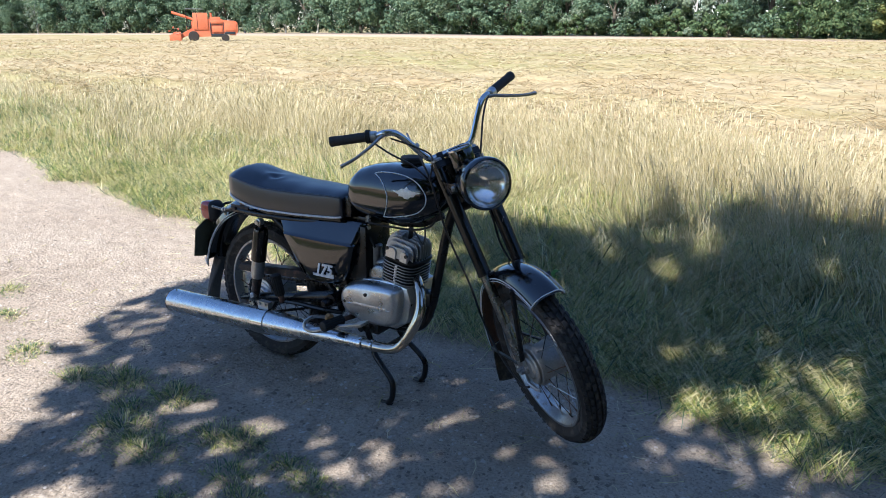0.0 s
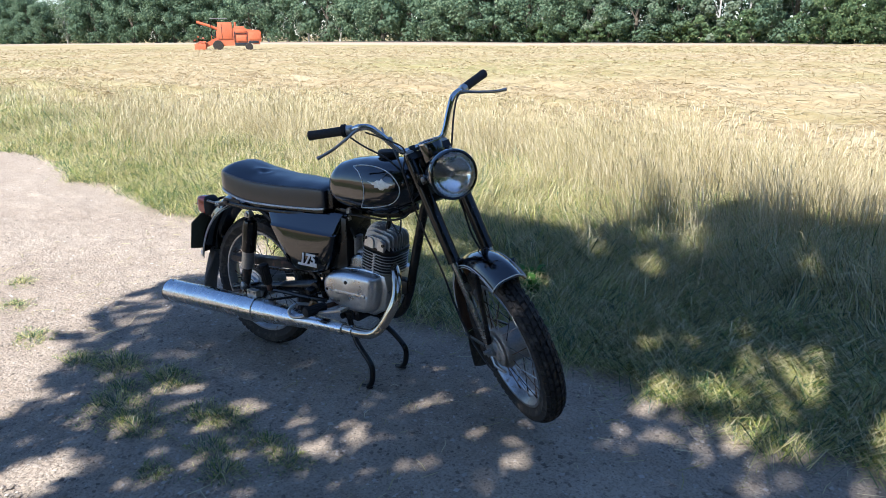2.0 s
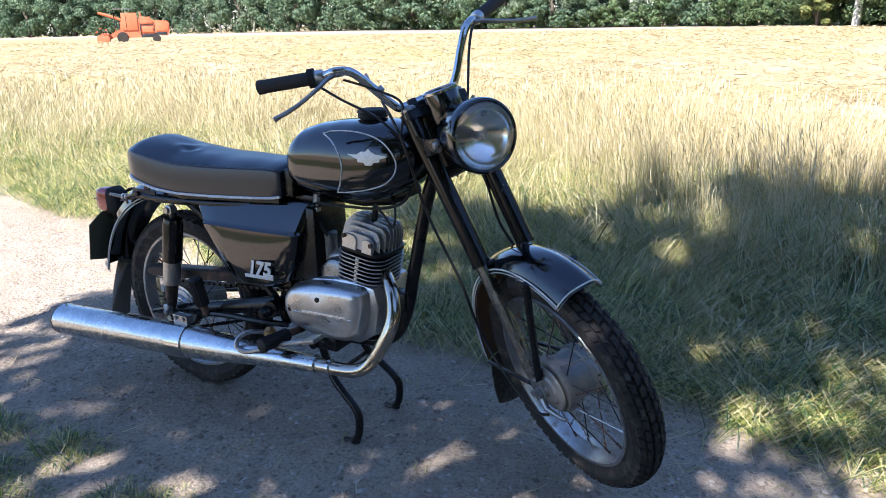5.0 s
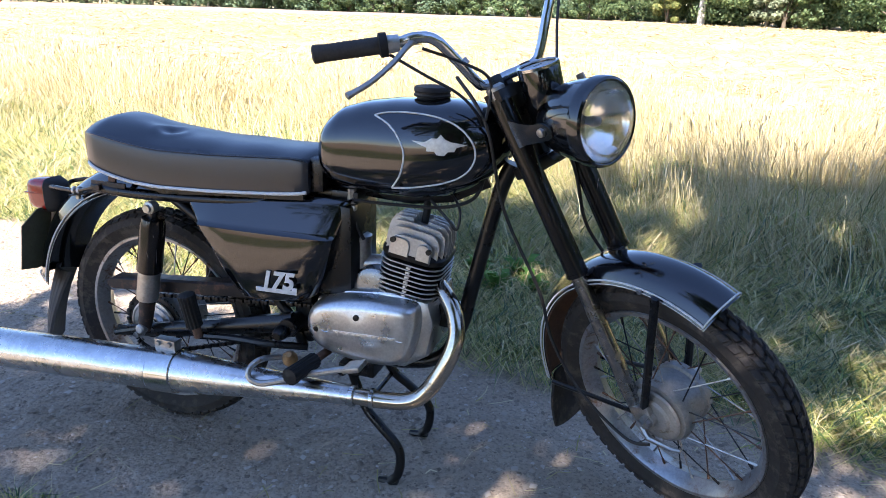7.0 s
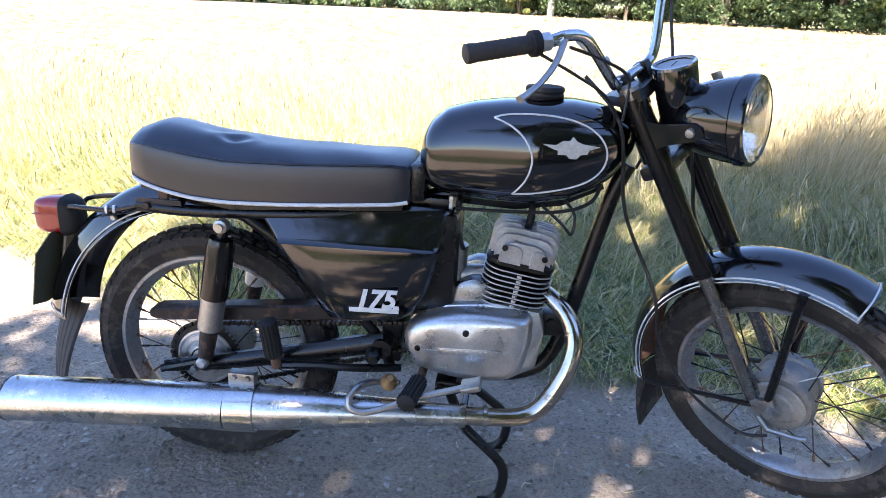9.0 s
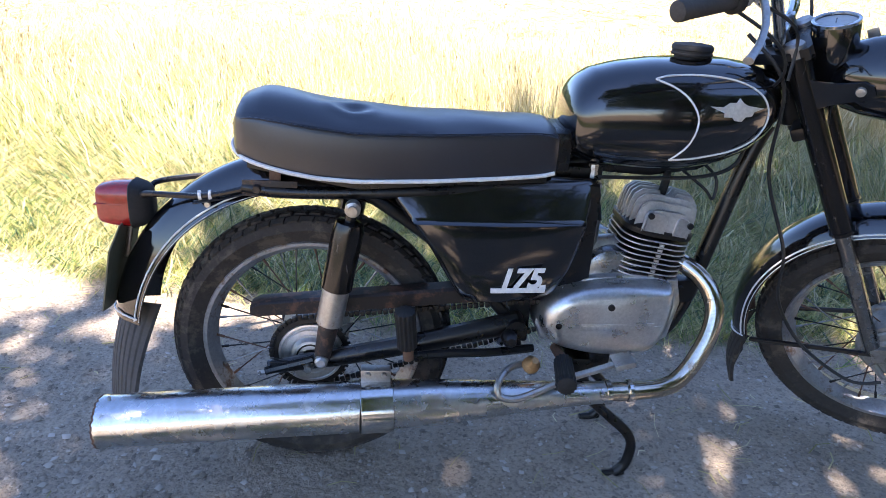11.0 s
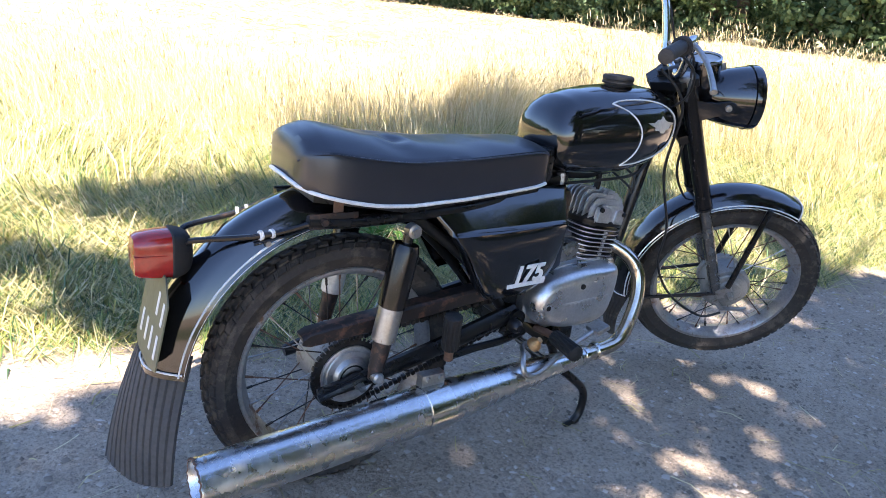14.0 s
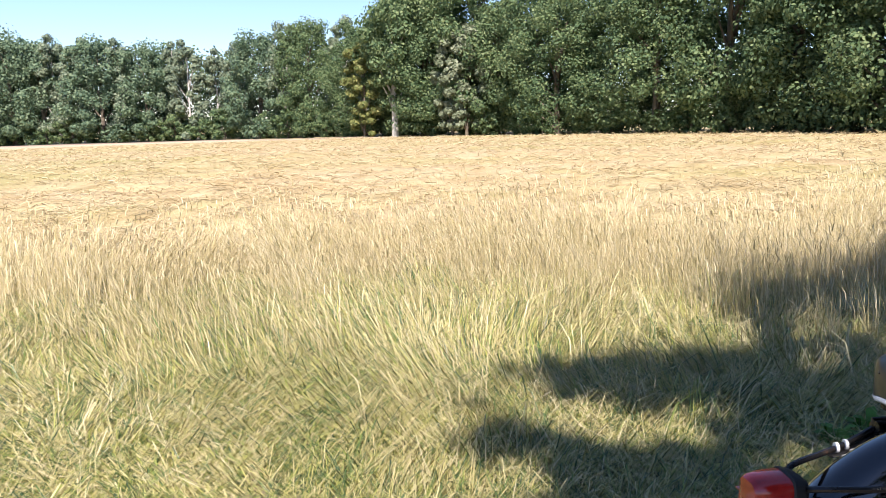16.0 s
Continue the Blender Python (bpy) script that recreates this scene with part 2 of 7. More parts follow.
def vnoise(x, y, seed=0):
    """Smooth value noise on arrays, about -1 to 1."""
    x, y = np.asarray(x, float), np.asarray(y, float)
    xi, yi = np.floor(x), np.floor(y)
    fx, fy = x - xi, y - yi
    fx, fy = fx * fx * (3 - 2 * fx), fy * fy * (3 - 2 * fy)

    def h(a, b):
        s = np.sin(a * 127.1 + b * 311.7 + seed * 74.7) * 43758.5453
        return (s - np.floor(s)) * 2 - 1
    return (h(xi, yi) * (1 - fx) + h(xi + 1, yi) * fx) * (1 - fy) + (h(xi, yi + 1) * (1 - fx) + h(xi + 1, yi + 1) * fx) * fy


FIELD_TILT = 0.0168


def verge_edge(x):
    """Where the track ends and the grass begins."""
    x = np.asarray(x, float)
    return 0.86 - 0.15 * x - 0.15 * np.exp(-((x - 1.75) / 0.28) ** 2) + 0.10 * vnoise(x * 1.3, x * 0, 3) + 0.05 * vnoise(x * 4, x * 0, 4)


def field_edge(x):
    """Where the tall grass ends and the cut field begins."""
    x = np.asarray(x, float)
    return 4.5 + 0.6 * vnoise(x * 0.45, x * 0, 8)


def ground_z(x, y):
    x, y = np.asarray(x, float), np.asarray(y, float)
    far = np.clip((y - 3.0) / 12.0, 0, 1)
    z = FIELD_TILT * np.where(x < 0, x, 0.6 * x) * far * np.clip(np.abs(x) / 6, 0, 1)
    z = z - 0.3 * np.clip((y - 25.0) / 50.0, 0, 1)
    bank = np.clip((y - verge_edge(x)) / 0.8, 0, 1)
    z = z + 0.05 * bank * np.clip((8 - y) / 4, 0, 1)
    z = z + bank * 0.03 * vnoise(x * 1.7, y * 1.7, 1)
    f = np.clip((y - 4.2) / 2.0, 0, 1)
    lump = vnoise(x * 0.8 + 0.4 * y, y * 1.5, 5) * 0.6 + vnoise(x * 2.2, y * 2.6, 6) * 0.4
    z = z + f * 0.20 * np.clip(lump, -0.25, 1) * np.clip(1.4 - y / 90, 0.2, 1)
    return z


def axis_steps(knots):
    out = []
    for (a, step), (b, _) in zip(knots, knots[1:]):
        out += list(np.arange(a, b - step * 0.5, step))
    return np.array(out + [knots[-1][0]])


def sheet(xs, ys, zf):
    gx, gy = np.meshgrid(xs, ys)
    v = np.stack([gx.ravel(), gy.ravel(), zf(gx, gy).ravel()], 1)
    n, m = len(xs), len(ys)
    i = (np.arange(m - 1)[:, None] * n + np.arange(n - 1)[None]).ravel()
    return v, np.stack([i, i + 1, i + n + 1, i + n], 1)


xs = axis_steps([(-900, 60), (-300, 12), (-60, 2.0), (-24, 0.5), (-12, 0.16), (10, 0.4), (20, 2), (60, 12), (300, 60), (900, 60)])
ys = axis_steps([(-900, 80), (-100, 10), (-20, 2), (-4, 0.4), (0, 0.15), (16, 0.35), (34, 1.0), (80, 6), (200, 25), (400, 60), (900, 60)])
v, q = sheet(xs, ys, lambda x, y: ground_z(x, y) - 0.06 * (y < verge_edge(x) + 0.15))
tagged(new("ground", bulk("ground", v, q, material=M_GROUND, smooth=True)), "cut cereal field with straw and grassy verge", "ground", kind="structure")


def road_z(x, y):
    z = 0.012 * vnoise(x * 1.1, y * 2.3, 11) + 0.006 * vnoise(x * 5, y * 5, 12) + 0.004 * vnoise(x * 13, y * 13, 13)
    z = z + 0.0035 * vnoise(x * 21, y * 21, 14) + 0.0045 * np.abs(vnoise(x * 33 + 9, y * 33, 15)) * vnoise(x * 3, y * 3, 16)
    calm = np.clip(np.hypot(x - 0.5, y) / 1.5, 0.5, 1)
    return z * calm - 0.010 - 0.011 * np.exp(-(x / 0.4) ** 2 - (y / 0.5) ** 2)


u = axis_steps([(-70, 1.5), (-12, 0.1), (-4.5, 0.03), (-2.6, 0.019), (3.6, 0.2), (14, 1.5), (50, 1.5)])
w = np.concatenate([[-3.6, -3.2, -2.8, -2.5, -2.2], np.arange(-2.0, 0.35, 0.019)])
gx, gy = np.meshgrid(u, w)
gy = gy + verge_edge(gx)
v = np.stack([gx.ravel(), gy.ravel(), road_z(gx, gy).ravel()], 1)
n, mm_ = len(u), len(w)
i = (np.arange(mm_ - 1)[:, None] * n + np.arange(n - 1)[None]).ravel()
tagged(new("road", bulk("road", v, np.stack([i, i + 1, i + n + 1, i + n], 1), material=M_ROAD, smooth=True)), "pale sandy gravel farm track", "road", kind="structure")

# ---- pebbles ----
rng = np.random.default_rng(5)
octa = np.array([(1, 0, 0), (-1, 0, 0), (0, 1, 0), (0, -1, 0), (0, 0, 1), (0, 0, -0.6)], float)
octf = np.array([(0, 2, 4), (2, 1, 4), (1, 3, 4), (3, 0, 4)])
N = 85000
px = np.where(rng.uniform(0, 1, N) < 0.68, rng.uniform(-1.2, 3.8, N), -1.2 - 9.0 * rng.uniform(0, 1, N) ** 1.6)
py = verge_edge(px) - rng.uniform(-0.05, 2.2, N)
size = 0.0026 + 0.0085 * rng.power(0.30, N) ** 2
size[:140] *= rng.uniform(1.4, 2.4, 140)
sc = size[:, None] * rng.uniform(0.6, 1.4, (N, 3)) * (1, 1, 0.6)
turn = rng.uniform(0, 6.28, N)
loc = octa[None] * (1 + rng.uniform(-0.25, 0.25, (N, 6, 1))) * sc[:, None]
c_, s_ = np.cos(turn)[:, None], np.sin(turn)[:, None]
loc = np.stack([loc[..., 0] * c_ - loc[..., 1] * s_, loc[..., 0] * s_ + loc[..., 1] * c_, loc[..., 2]], -1)
loc += np.stack([px, py, road_z(px, py) + size * 0.2], 1)[:, None]
tris = (octf[None] + (np.arange(N) * 6)[:, None, None]).reshape(-1, 3)
tagged(new("gravel", bulk("gravel", loc.reshape(-1, 3), tris=tris, material=M_STONE)), "loose grey pebbles scattered on the track", "gravel", kind="stuff")


# ---- grass ----
def blades(x, y, z, height, width, lean, heading, curl, side):
    """Curved tapering blades: two rings and a tip each. Returns corners, quads, tris."""
    n = len(x)
    dx, dy = np.cos(heading), np.sin(heading)
    wx, wy = np.cos(side), np.sin(side)
    out = np.empty((n, 5, 3))
    for k, (s, wk) in enumerate(((0.0, 1.0), (0.55, 0.88), (1.0, 0.0))):
        ang = lean * s + curl * s * s
        r = height * s * np.sin(np.clip(ang, 0, 2.1) * 0.75)
        h = height * s * np.cos(np.clip(ang, 0, 2.1) * 0.75)
        cx, cy, cz = x + dx * r, y + dy * r, z + h
        if k < 2:
            for side_k, sg in ((0, -0.5), (1, 0.5)):
                out[:, 2 * k + side_k] = np.stack([cx + wx * width * wk * sg, cy + wy * width * wk * sg, cz], 1)
        else:
            out[:, 4] = np.stack([cx, cy, cz], 1)
    b = (np.arange(n) * 5)[:, None]
    return out.reshape(-1, 3), b + np.array([[0, 1, 3, 2]]), b + np.array([[2, 3, 4]])


def scatter(n, rng, x0, x1, y0f, y1f, power=1.0, focus=5.0):
    """Places between two border lines, thinning out with distance from the bike."""
    xs_, ys_ = [], []
    while sum(map(len, xs_)) < n:
        a = rng.uniform(x0, x1, n)
        lo, hi = y0f(a), y1f(a)
        b = lo + (hi - lo) * rng.uniform(0, 1, n) ** power
        d = np.hypot(a - 0.3, b)
        keep = rng.uniform(0, 1, n) < 1 / (1 + (d / focus) ** 2)
        xs_.append(a[keep])
        ys_.append(b[keep])
    return np.concatenate(xs_)[:n], np.concatenate(ys_)[:n]


def verge_grass(clumps, per, seed, thick=1.0, long=1.0, inset=0.02):
    """Tufts of long blades that fan out from a shared foot and lie over together."""
    rng = np.random.default_rng(seed)
    cx, cy = scatter(clumps, rng, -16, 11, lambda a: verge_edge(a) + inset, lambda a: field_edge(a) + 0.3, 1.1, 4.5)
    into = cy - verge_edge(cx)
    ch = np.clip(0.11 + into * 0.14, 0.08, 0.33) * rng.uniform(0.5, 1.3, clumps) * (1 + 0.25 * vnoise(cx * 1.6, cy * 1.6, 21))
    ch *= np.clip(1.5 - 0.28 * into, 0.45, 1.0)
    ch *= np.clip(1.15 - np.clip(-cx - 4, 0, 6) * 0.05, 0.6, 1.15)
    chead = 2.2 + 2.8 * vnoise(cx * 0.8, cy * 0.8, 22) + rng.normal(0, 0.35, clumps)
    along = (vnoise(cx * 1.1, cy * 1.1, 29) + rng.normal(0, 0.2, clumps) < 0) * math.pi + rng.normal(0, 0.5, clumps)
    chead = np.where((into < 1.1) & (rng.uniform(0, 1, clumps) < 0.7), along, chead)
    clean = np.clip(1.5 + 0.35 * np.clip(1 - into, 0, 1) + 0.6 * vnoise(cx * 1.2, cy * 1.2, 23) + rng.normal(0, 0.2, clumps), 0.1, 1.8)
    n = clumps * per
    foot = rng.normal(0, 1, (n, 2)) * np.repeat(rng.uniform(0.018, 0.05, clumps), per)[:, None]
    x, y = np.repeat(cx, per) + foot[:, 0], np.repeat(cy, per) + foot[:, 1]
    fan = np.arctan2(foot[:, 1], foot[:, 0])
    hx = np.cos(fan) * 0.5 + np.cos(np.repeat(chead, per)) * 1.15
    hy = np.sin(fan) * 0.5 + np.sin(np.repeat(chead, per)) * 1.15
    lean = np.clip(np.repeat(clean, per) + rng.normal(0, 0.42, n), 0.05, 2.0)
    d = np.hypot(x - 0.5, y + 1.5)
    width = (0.0041 + 0.00022 * np.clip(d - 3.5, 0, 12)) * rng.uniform(0.45, 1.5, n) * thick
    return blades(x, y, ground_z(x, y) - 0.01, long * np.repeat(ch, per) * rng.uniform(0.55, 1.3, n), width, lean, np.arctan2(hy, hx) + rng.normal(0, 0.24, n), rng.uniform(0.2, 1.4, n), rng.uniform(0, 3.14, n))


def merge(*sets):
    vs, qs, ts, k = [], [], [], 0
    for v_, q_, t_ in sets:
        vs.append(v_)
        qs.append(q_ + k)
        ts.append(t_ + k)
        k += len(v_)
    return np.concatenate(vs), np.concatenate(qs), np.concatenate(ts)


def edge_grass(n, seed):
    """Short half-dry grass that spills over the edge of the track."""
    rng = np.random.default_rng(seed)
    x = rng.uniform(-4.5, 5.5, n)
    y = verge_edge(x) - 0.13 + 0.75 * rng.uniform(0, 1, n) ** 1.3
    t_ = vnoise(x * 3.1, y * 3.1, 27)
    keep = rng.uniform(0, 1, n) < np.clip(0.35 + (y - verge_edge(x)) * 2.5 + 0.9 * t_, 0.02, 1)
    x, y, t_ = x[keep], y[keep], t_[keep]
    h = rng.uniform(0.06, 0.22, len(x)) * (1 + 0.6 * t_)
    return blades(x, y, ground_z(x, y) - 0.012, h, rng.uniform(0.0020, 0.0048, len(x)), rng.uniform(0.9, 2.0, len(x)), rng.uniform(0, 6.28, len(x)), rng.uniform(0.2, 1.3, len(x)), rng.uniform(0, 3.14, len(x)))


v, q, t3 = merge(verge_grass(13500, 21, 31), edge_grass(36000, 32))
tagged(new("verge_grass", bulk("verge_grass", v, q, t3, M_GRASS)), "long green and yellowing grass leaning over along the track", "grass", kind="stuff")

v, q, t3 = verge_grass(11500, 11, 35, 0.85, 1.2, 0.08)
tagged(new("bleached_grass", bulk("bleached_grass", v, q, t3, M_BLEACHED)), "bleached dry grass blades lying over the green grass", "grass", kind="stuff")

# tall dry stalks with seed heads
rng = np.random.default_rng(41)
x, y = scatter(86000, rng, -16, 12, lambda a: verge_edge(a) + 0.35, lambda a: field_edge(a) + 0.35, 0.62, 5.5)
stand = 0.6 * vnoise(x * 1.3, y * 1.3, 24) + 0.55 * vnoise(x * 4.5, y * 3.0, 28)
keep = rng.uniform(0, 1, len(x)) < np.clip(-0.26 + 0.33 * (y - verge_edge(x)) + 0.95 * stand, 0.015, 1) * np.clip(1.2 + (x + 3) * 0.12, 0.25, 1)
x, y, stand = x[keep], y[keep], stand[keep]
into = y - verge_edge(x)
h = np.clip(0.25 + 0.11 * into, 0.22, 0.60) * rng.uniform(0.6, 1.2, len(x)) * (1 + 0.32 * stand)
h *= 1 + 0.5 * np.clip((x - 2.5) / 2, 0, 1)
d = np.hypot(x - 0.5, y + 1.5)
wd = 0.0015 + 0.0005 * np.clip(d - 2, 0, 9)
head = 2.4 + 2.6 * vnoise(x * 0.7, y * 0.7, 25) + rng.normal(0, 1.1, len(x))
lean = np.clip(0.3 + 0.45 * vnoise(x * 0.9, y * 0.9, 26) + rng.normal(0, 0.32, len(x)), 0, 1.7)
stalk = blades(x, y, ground_z(x, y) - 0.01, h, wd, lean, head, rng.uniform(0, 0.5, len(x)), rng.uniform(0, 3.14, len(x)))
tip = stalk[0].reshape(-1, 5, 3)[:, 4]
e = rng.uniform(0, 1, len(x)) < 0.45
ear = blades(tip[e, 0], tip[e, 1], tip[e, 2] - 0.04, rng.uniform(0.05, 0.10, e.sum()), wd[e] * 1.9, lean[e] + 0.3, head[e], np.full(e.sum(), 0.3), rng.uniform(0, 3.14, e.sum()))
v, q, t3 = merge(stalk, ear)
tagged(new("dry_grass", bulk("dry_grass", v, q, t3, M_DRY)), "tall dry beige grass stalks with seed heads", "grass", kind="stuff")

def ribbons(x, y, z, length, width, heading, pitch, bow, roll):
    """Flat stalks lying down: two bent quads each."""
    n = len(x)
    dx, dy = np.cos(heading), np.sin(heading)
    out = np.empty((n, 6, 3))
    for k, s in enumerate((-0.5, 0.0, 0.5)):
        off = bow * (1 - 4 * s * s)
        c = np.stack([x + dx * length * s - dy * off, y + dy * length * s + dx * off, z + length * s * np.sin(pitch) + np.abs(off) * 0.5], 1)
        side = np.stack([-dy * np.cos(roll), dx * np.cos(roll), np.sin(roll)], 1) * width[:, None] * 0.5
        out[:, 2 * k], out[:, 2 * k + 1] = c - side, c + side
    b = (np.arange(n) * 6)[:, None]
    return out.reshape(-1, 3), np.concatenate([b + np.array([[0, 1, 3, 2]]), b + np.array([[2, 3, 5, 4]])])


# straw lying on the cut field in combed locks and heaps
rng = np.random.default_rng(51)
n = 440000
r = 4.2 + 88 * rng.uniform(0, 1, n) ** 1.75
a = rng.uniform(0.02, 0.98, n) * 3.14159
x, y = r * np.cos(a) * 1.4, r * np.sin(a) + 0.4
ok = (y > field_edge(x) - 0.2 + rng.normal(0, 0.25, n)) & (x > -110) & (x < 34) & (y < 84)
x, y = x[ok], y[ok]
lump = vnoise(x * 0.8 + 0.4 * y, y * 1.5, 5) * 0.6 + vnoise(x * 2.2, y * 2.6, 6) * 0.4
ok = rng.uniform(0, 1, len(x)) < 0.42 + 0.9 * lump
x, y, lump = x[ok], y[ok], lump[ok]
d = np.hypot(x, y + 1.5)
m = len(x)
comb = 0.15 + 1.5 * vnoise(x * 0.7, y * 1.4, 52) + 0.8 * vnoise(x * 2.3, y * 3.1, 53) + rng.normal(0, 0.32, m)
v, q = ribbons(x, y, ground_z(x, y) + 0.01 + rng.uniform(0.0, 1.0, m) ** 2 * (0.05 + 0.16 * np.clip(lump, 0, 1)), rng.uniform(0.09, 0.32, m), (0.003 + 0.00065 * d) * rng.uniform(0.6, 1.4, m), comb, rng.normal(0, 0.16, m), rng.normal(0, 0.06, m), rng.normal(0, 0.35, m))
tagged(new("straw", bulk("straw", v, q, None, M_STRAW)), "golden straw lying in loose combed heaps on the field", "straw", kind="stuff")
k = rng.uniform(0, 1, m) < np.where(lump < 0.15, 0.14, 0.02)
v, q, t3 = blades(x[k] + 0.1, y[k], ground_z(x[k], y[k]) - 0.01, rng.uniform(0.08, 0.20, k.sum()), 0.003 + 0.0008 * d[k], rng.uniform(0, 0.5, k.sum()), rng.uniform(0, 6.28, k.sum()), np.zeros(k.sum()), rng.uniform(0, 3.14, k.sum()))
tagged(new("stubble", bulk("stubble", v, q, t3, M_STRAW)), "short cut stubble standing between the straw", "stubble", kind="stuff")


# dry bits of straw and twigs fallen on the track
rng = np.random.default_rng(57)
n = 900
x = rng.uniform(-2.5, 3.4, n)
y = verge_edge(x) - 1.7 * rng.uniform(0, 1, n) ** 2.2
v, q = ribbons(x, y, road_z(x, y) + 0.006, rng.uniform(0.02, 0.11, n), rng.uniform(0.0015, 0.004, n), rng.uniform(0, 6.28, n), rng.normal(0, 0.05, n), rng.normal(0, 0.006, n), rng.normal(0, 0.4, n))
tagged(new("litter", bulk("litter", v, q, None, M_BLEACHED)), "dry bits of straw fallen on the track", "litter", kind="stuff")


def tuft(cx, cy, spread, count, height, seed):
    """A low dense mat of short blades, with a few thin stalks standing out of it."""
    rng = np.random.default_rng(seed)
    r, a = spread * 1.5 * rng.uniform(0, 1, count) ** 0.7, rng.uniform(0, 6.28, count)
    r *= 1 + 0.35 * np.sin(3 * a + seed)
    x, y = cx + r * np.cos(a), cy + 0.75 * r * np.sin(a)
    out = np.arctan2(y - cy, x - cx) + rng.normal(0, 0.9, count)
    tall = rng.uniform(0, 1, count) < 0.035
    high = height * rng.uniform(0.25, 0.85, count) * np.clip(1.1 - r / (spread * 2.2), 0.35, 1) * np.where(tall, 2.0, 1.0)
    lean = np.where(tall, rng.uniform(0.1, 0.7, count), rng.uniform(0.5, 2.0, count))
    return blades(x, y, road_z(x, y) - 0.003, high, np.where(tall, 0.0016, rng.uniform(0.0022, 0.0046, count)), lean, out, rng.uniform(0.2, 1.1, count), rng.uniform(0, 3.14, count))


TUFTS = [(-0.53, -0.68, 0.08, 0.10), (-0.34, -0.60, 0.11, 0.13), (-0.04, -0.56, 0.10, 0.13), (0.0, -0.82, 0.13, 0.11), (0.20, -0.86, 0.10, 0.10),
         (0.34, -0.66, 0.10, 0.09), (0.46, -0.62, 0.09, 0.08), (0.58, -0.78, 0.09, 0.08), (0.70, -0.64, 0.07, 0.07), (0.85, -0.68, 0.08, 0.07),
         (0.53, -1.0, 0.06, 0.07), (0.72, -0.86, 0.08, 0.08), (-1.85, -0.32, 0.09, 0.06), (-1.50, -0.52, 0.09, 0.06), (-0.96, -0.68, 0.09, 0.08), (-0.12, -0.72, 0.07, 0.08)]
for k, (cx, cy, sp, hh) in enumerate(TUFTS):
    v, q, t3 = tuft(cx, cy, sp, int(4200 * sp), hh, 60 + k)
    tagged(new("grass_tuft", bulk("grass_tuft", v, q, t3, M_GRASS)), "low half-dry grass tuft growing on the track", "grass tuft", group="tufts along the middle of the track")


# ---- trees ----
def tube_arrays(points, radii, n=7):
    """A tapered tube along points, as corners and quads."""
    P = np.array(points, float)
    T = np.gradient(P, axis=0)
    T /= np.linalg.norm(T, axis=1)[:, None]
    ref = np.array((0.3, 0.9, 0.1)) if abs(T[0][1]) < 0.8 else np.array((1.0, 0.1, 0.1))
    A = np.cross(T, ref)
    A /= np.linalg.norm(A, axis=1)[:, None]
    B = np.cross(T, A)
    ang = np.linspace(0, 2 * np.pi, n, endpoint=False)
    ring = P[:, None] + np.asarray(radii, float)[:, None, None] * (A[:, None] * np.cos(ang)[None, :, None] + B[:, None] * np.sin(ang)[None, :, None])
    k = len(P)
    i, j = np.meshgrid(np.arange(k - 1), np.arange(n), indexing="ij")
    q_ = np.stack([i * n + j, i * n + (j + 1) % n, (i + 1) * n + (j + 1) % n, (i + 1) * n + j], -1).reshape(-1, 4)
    return ring.reshape(-1, 3), q_


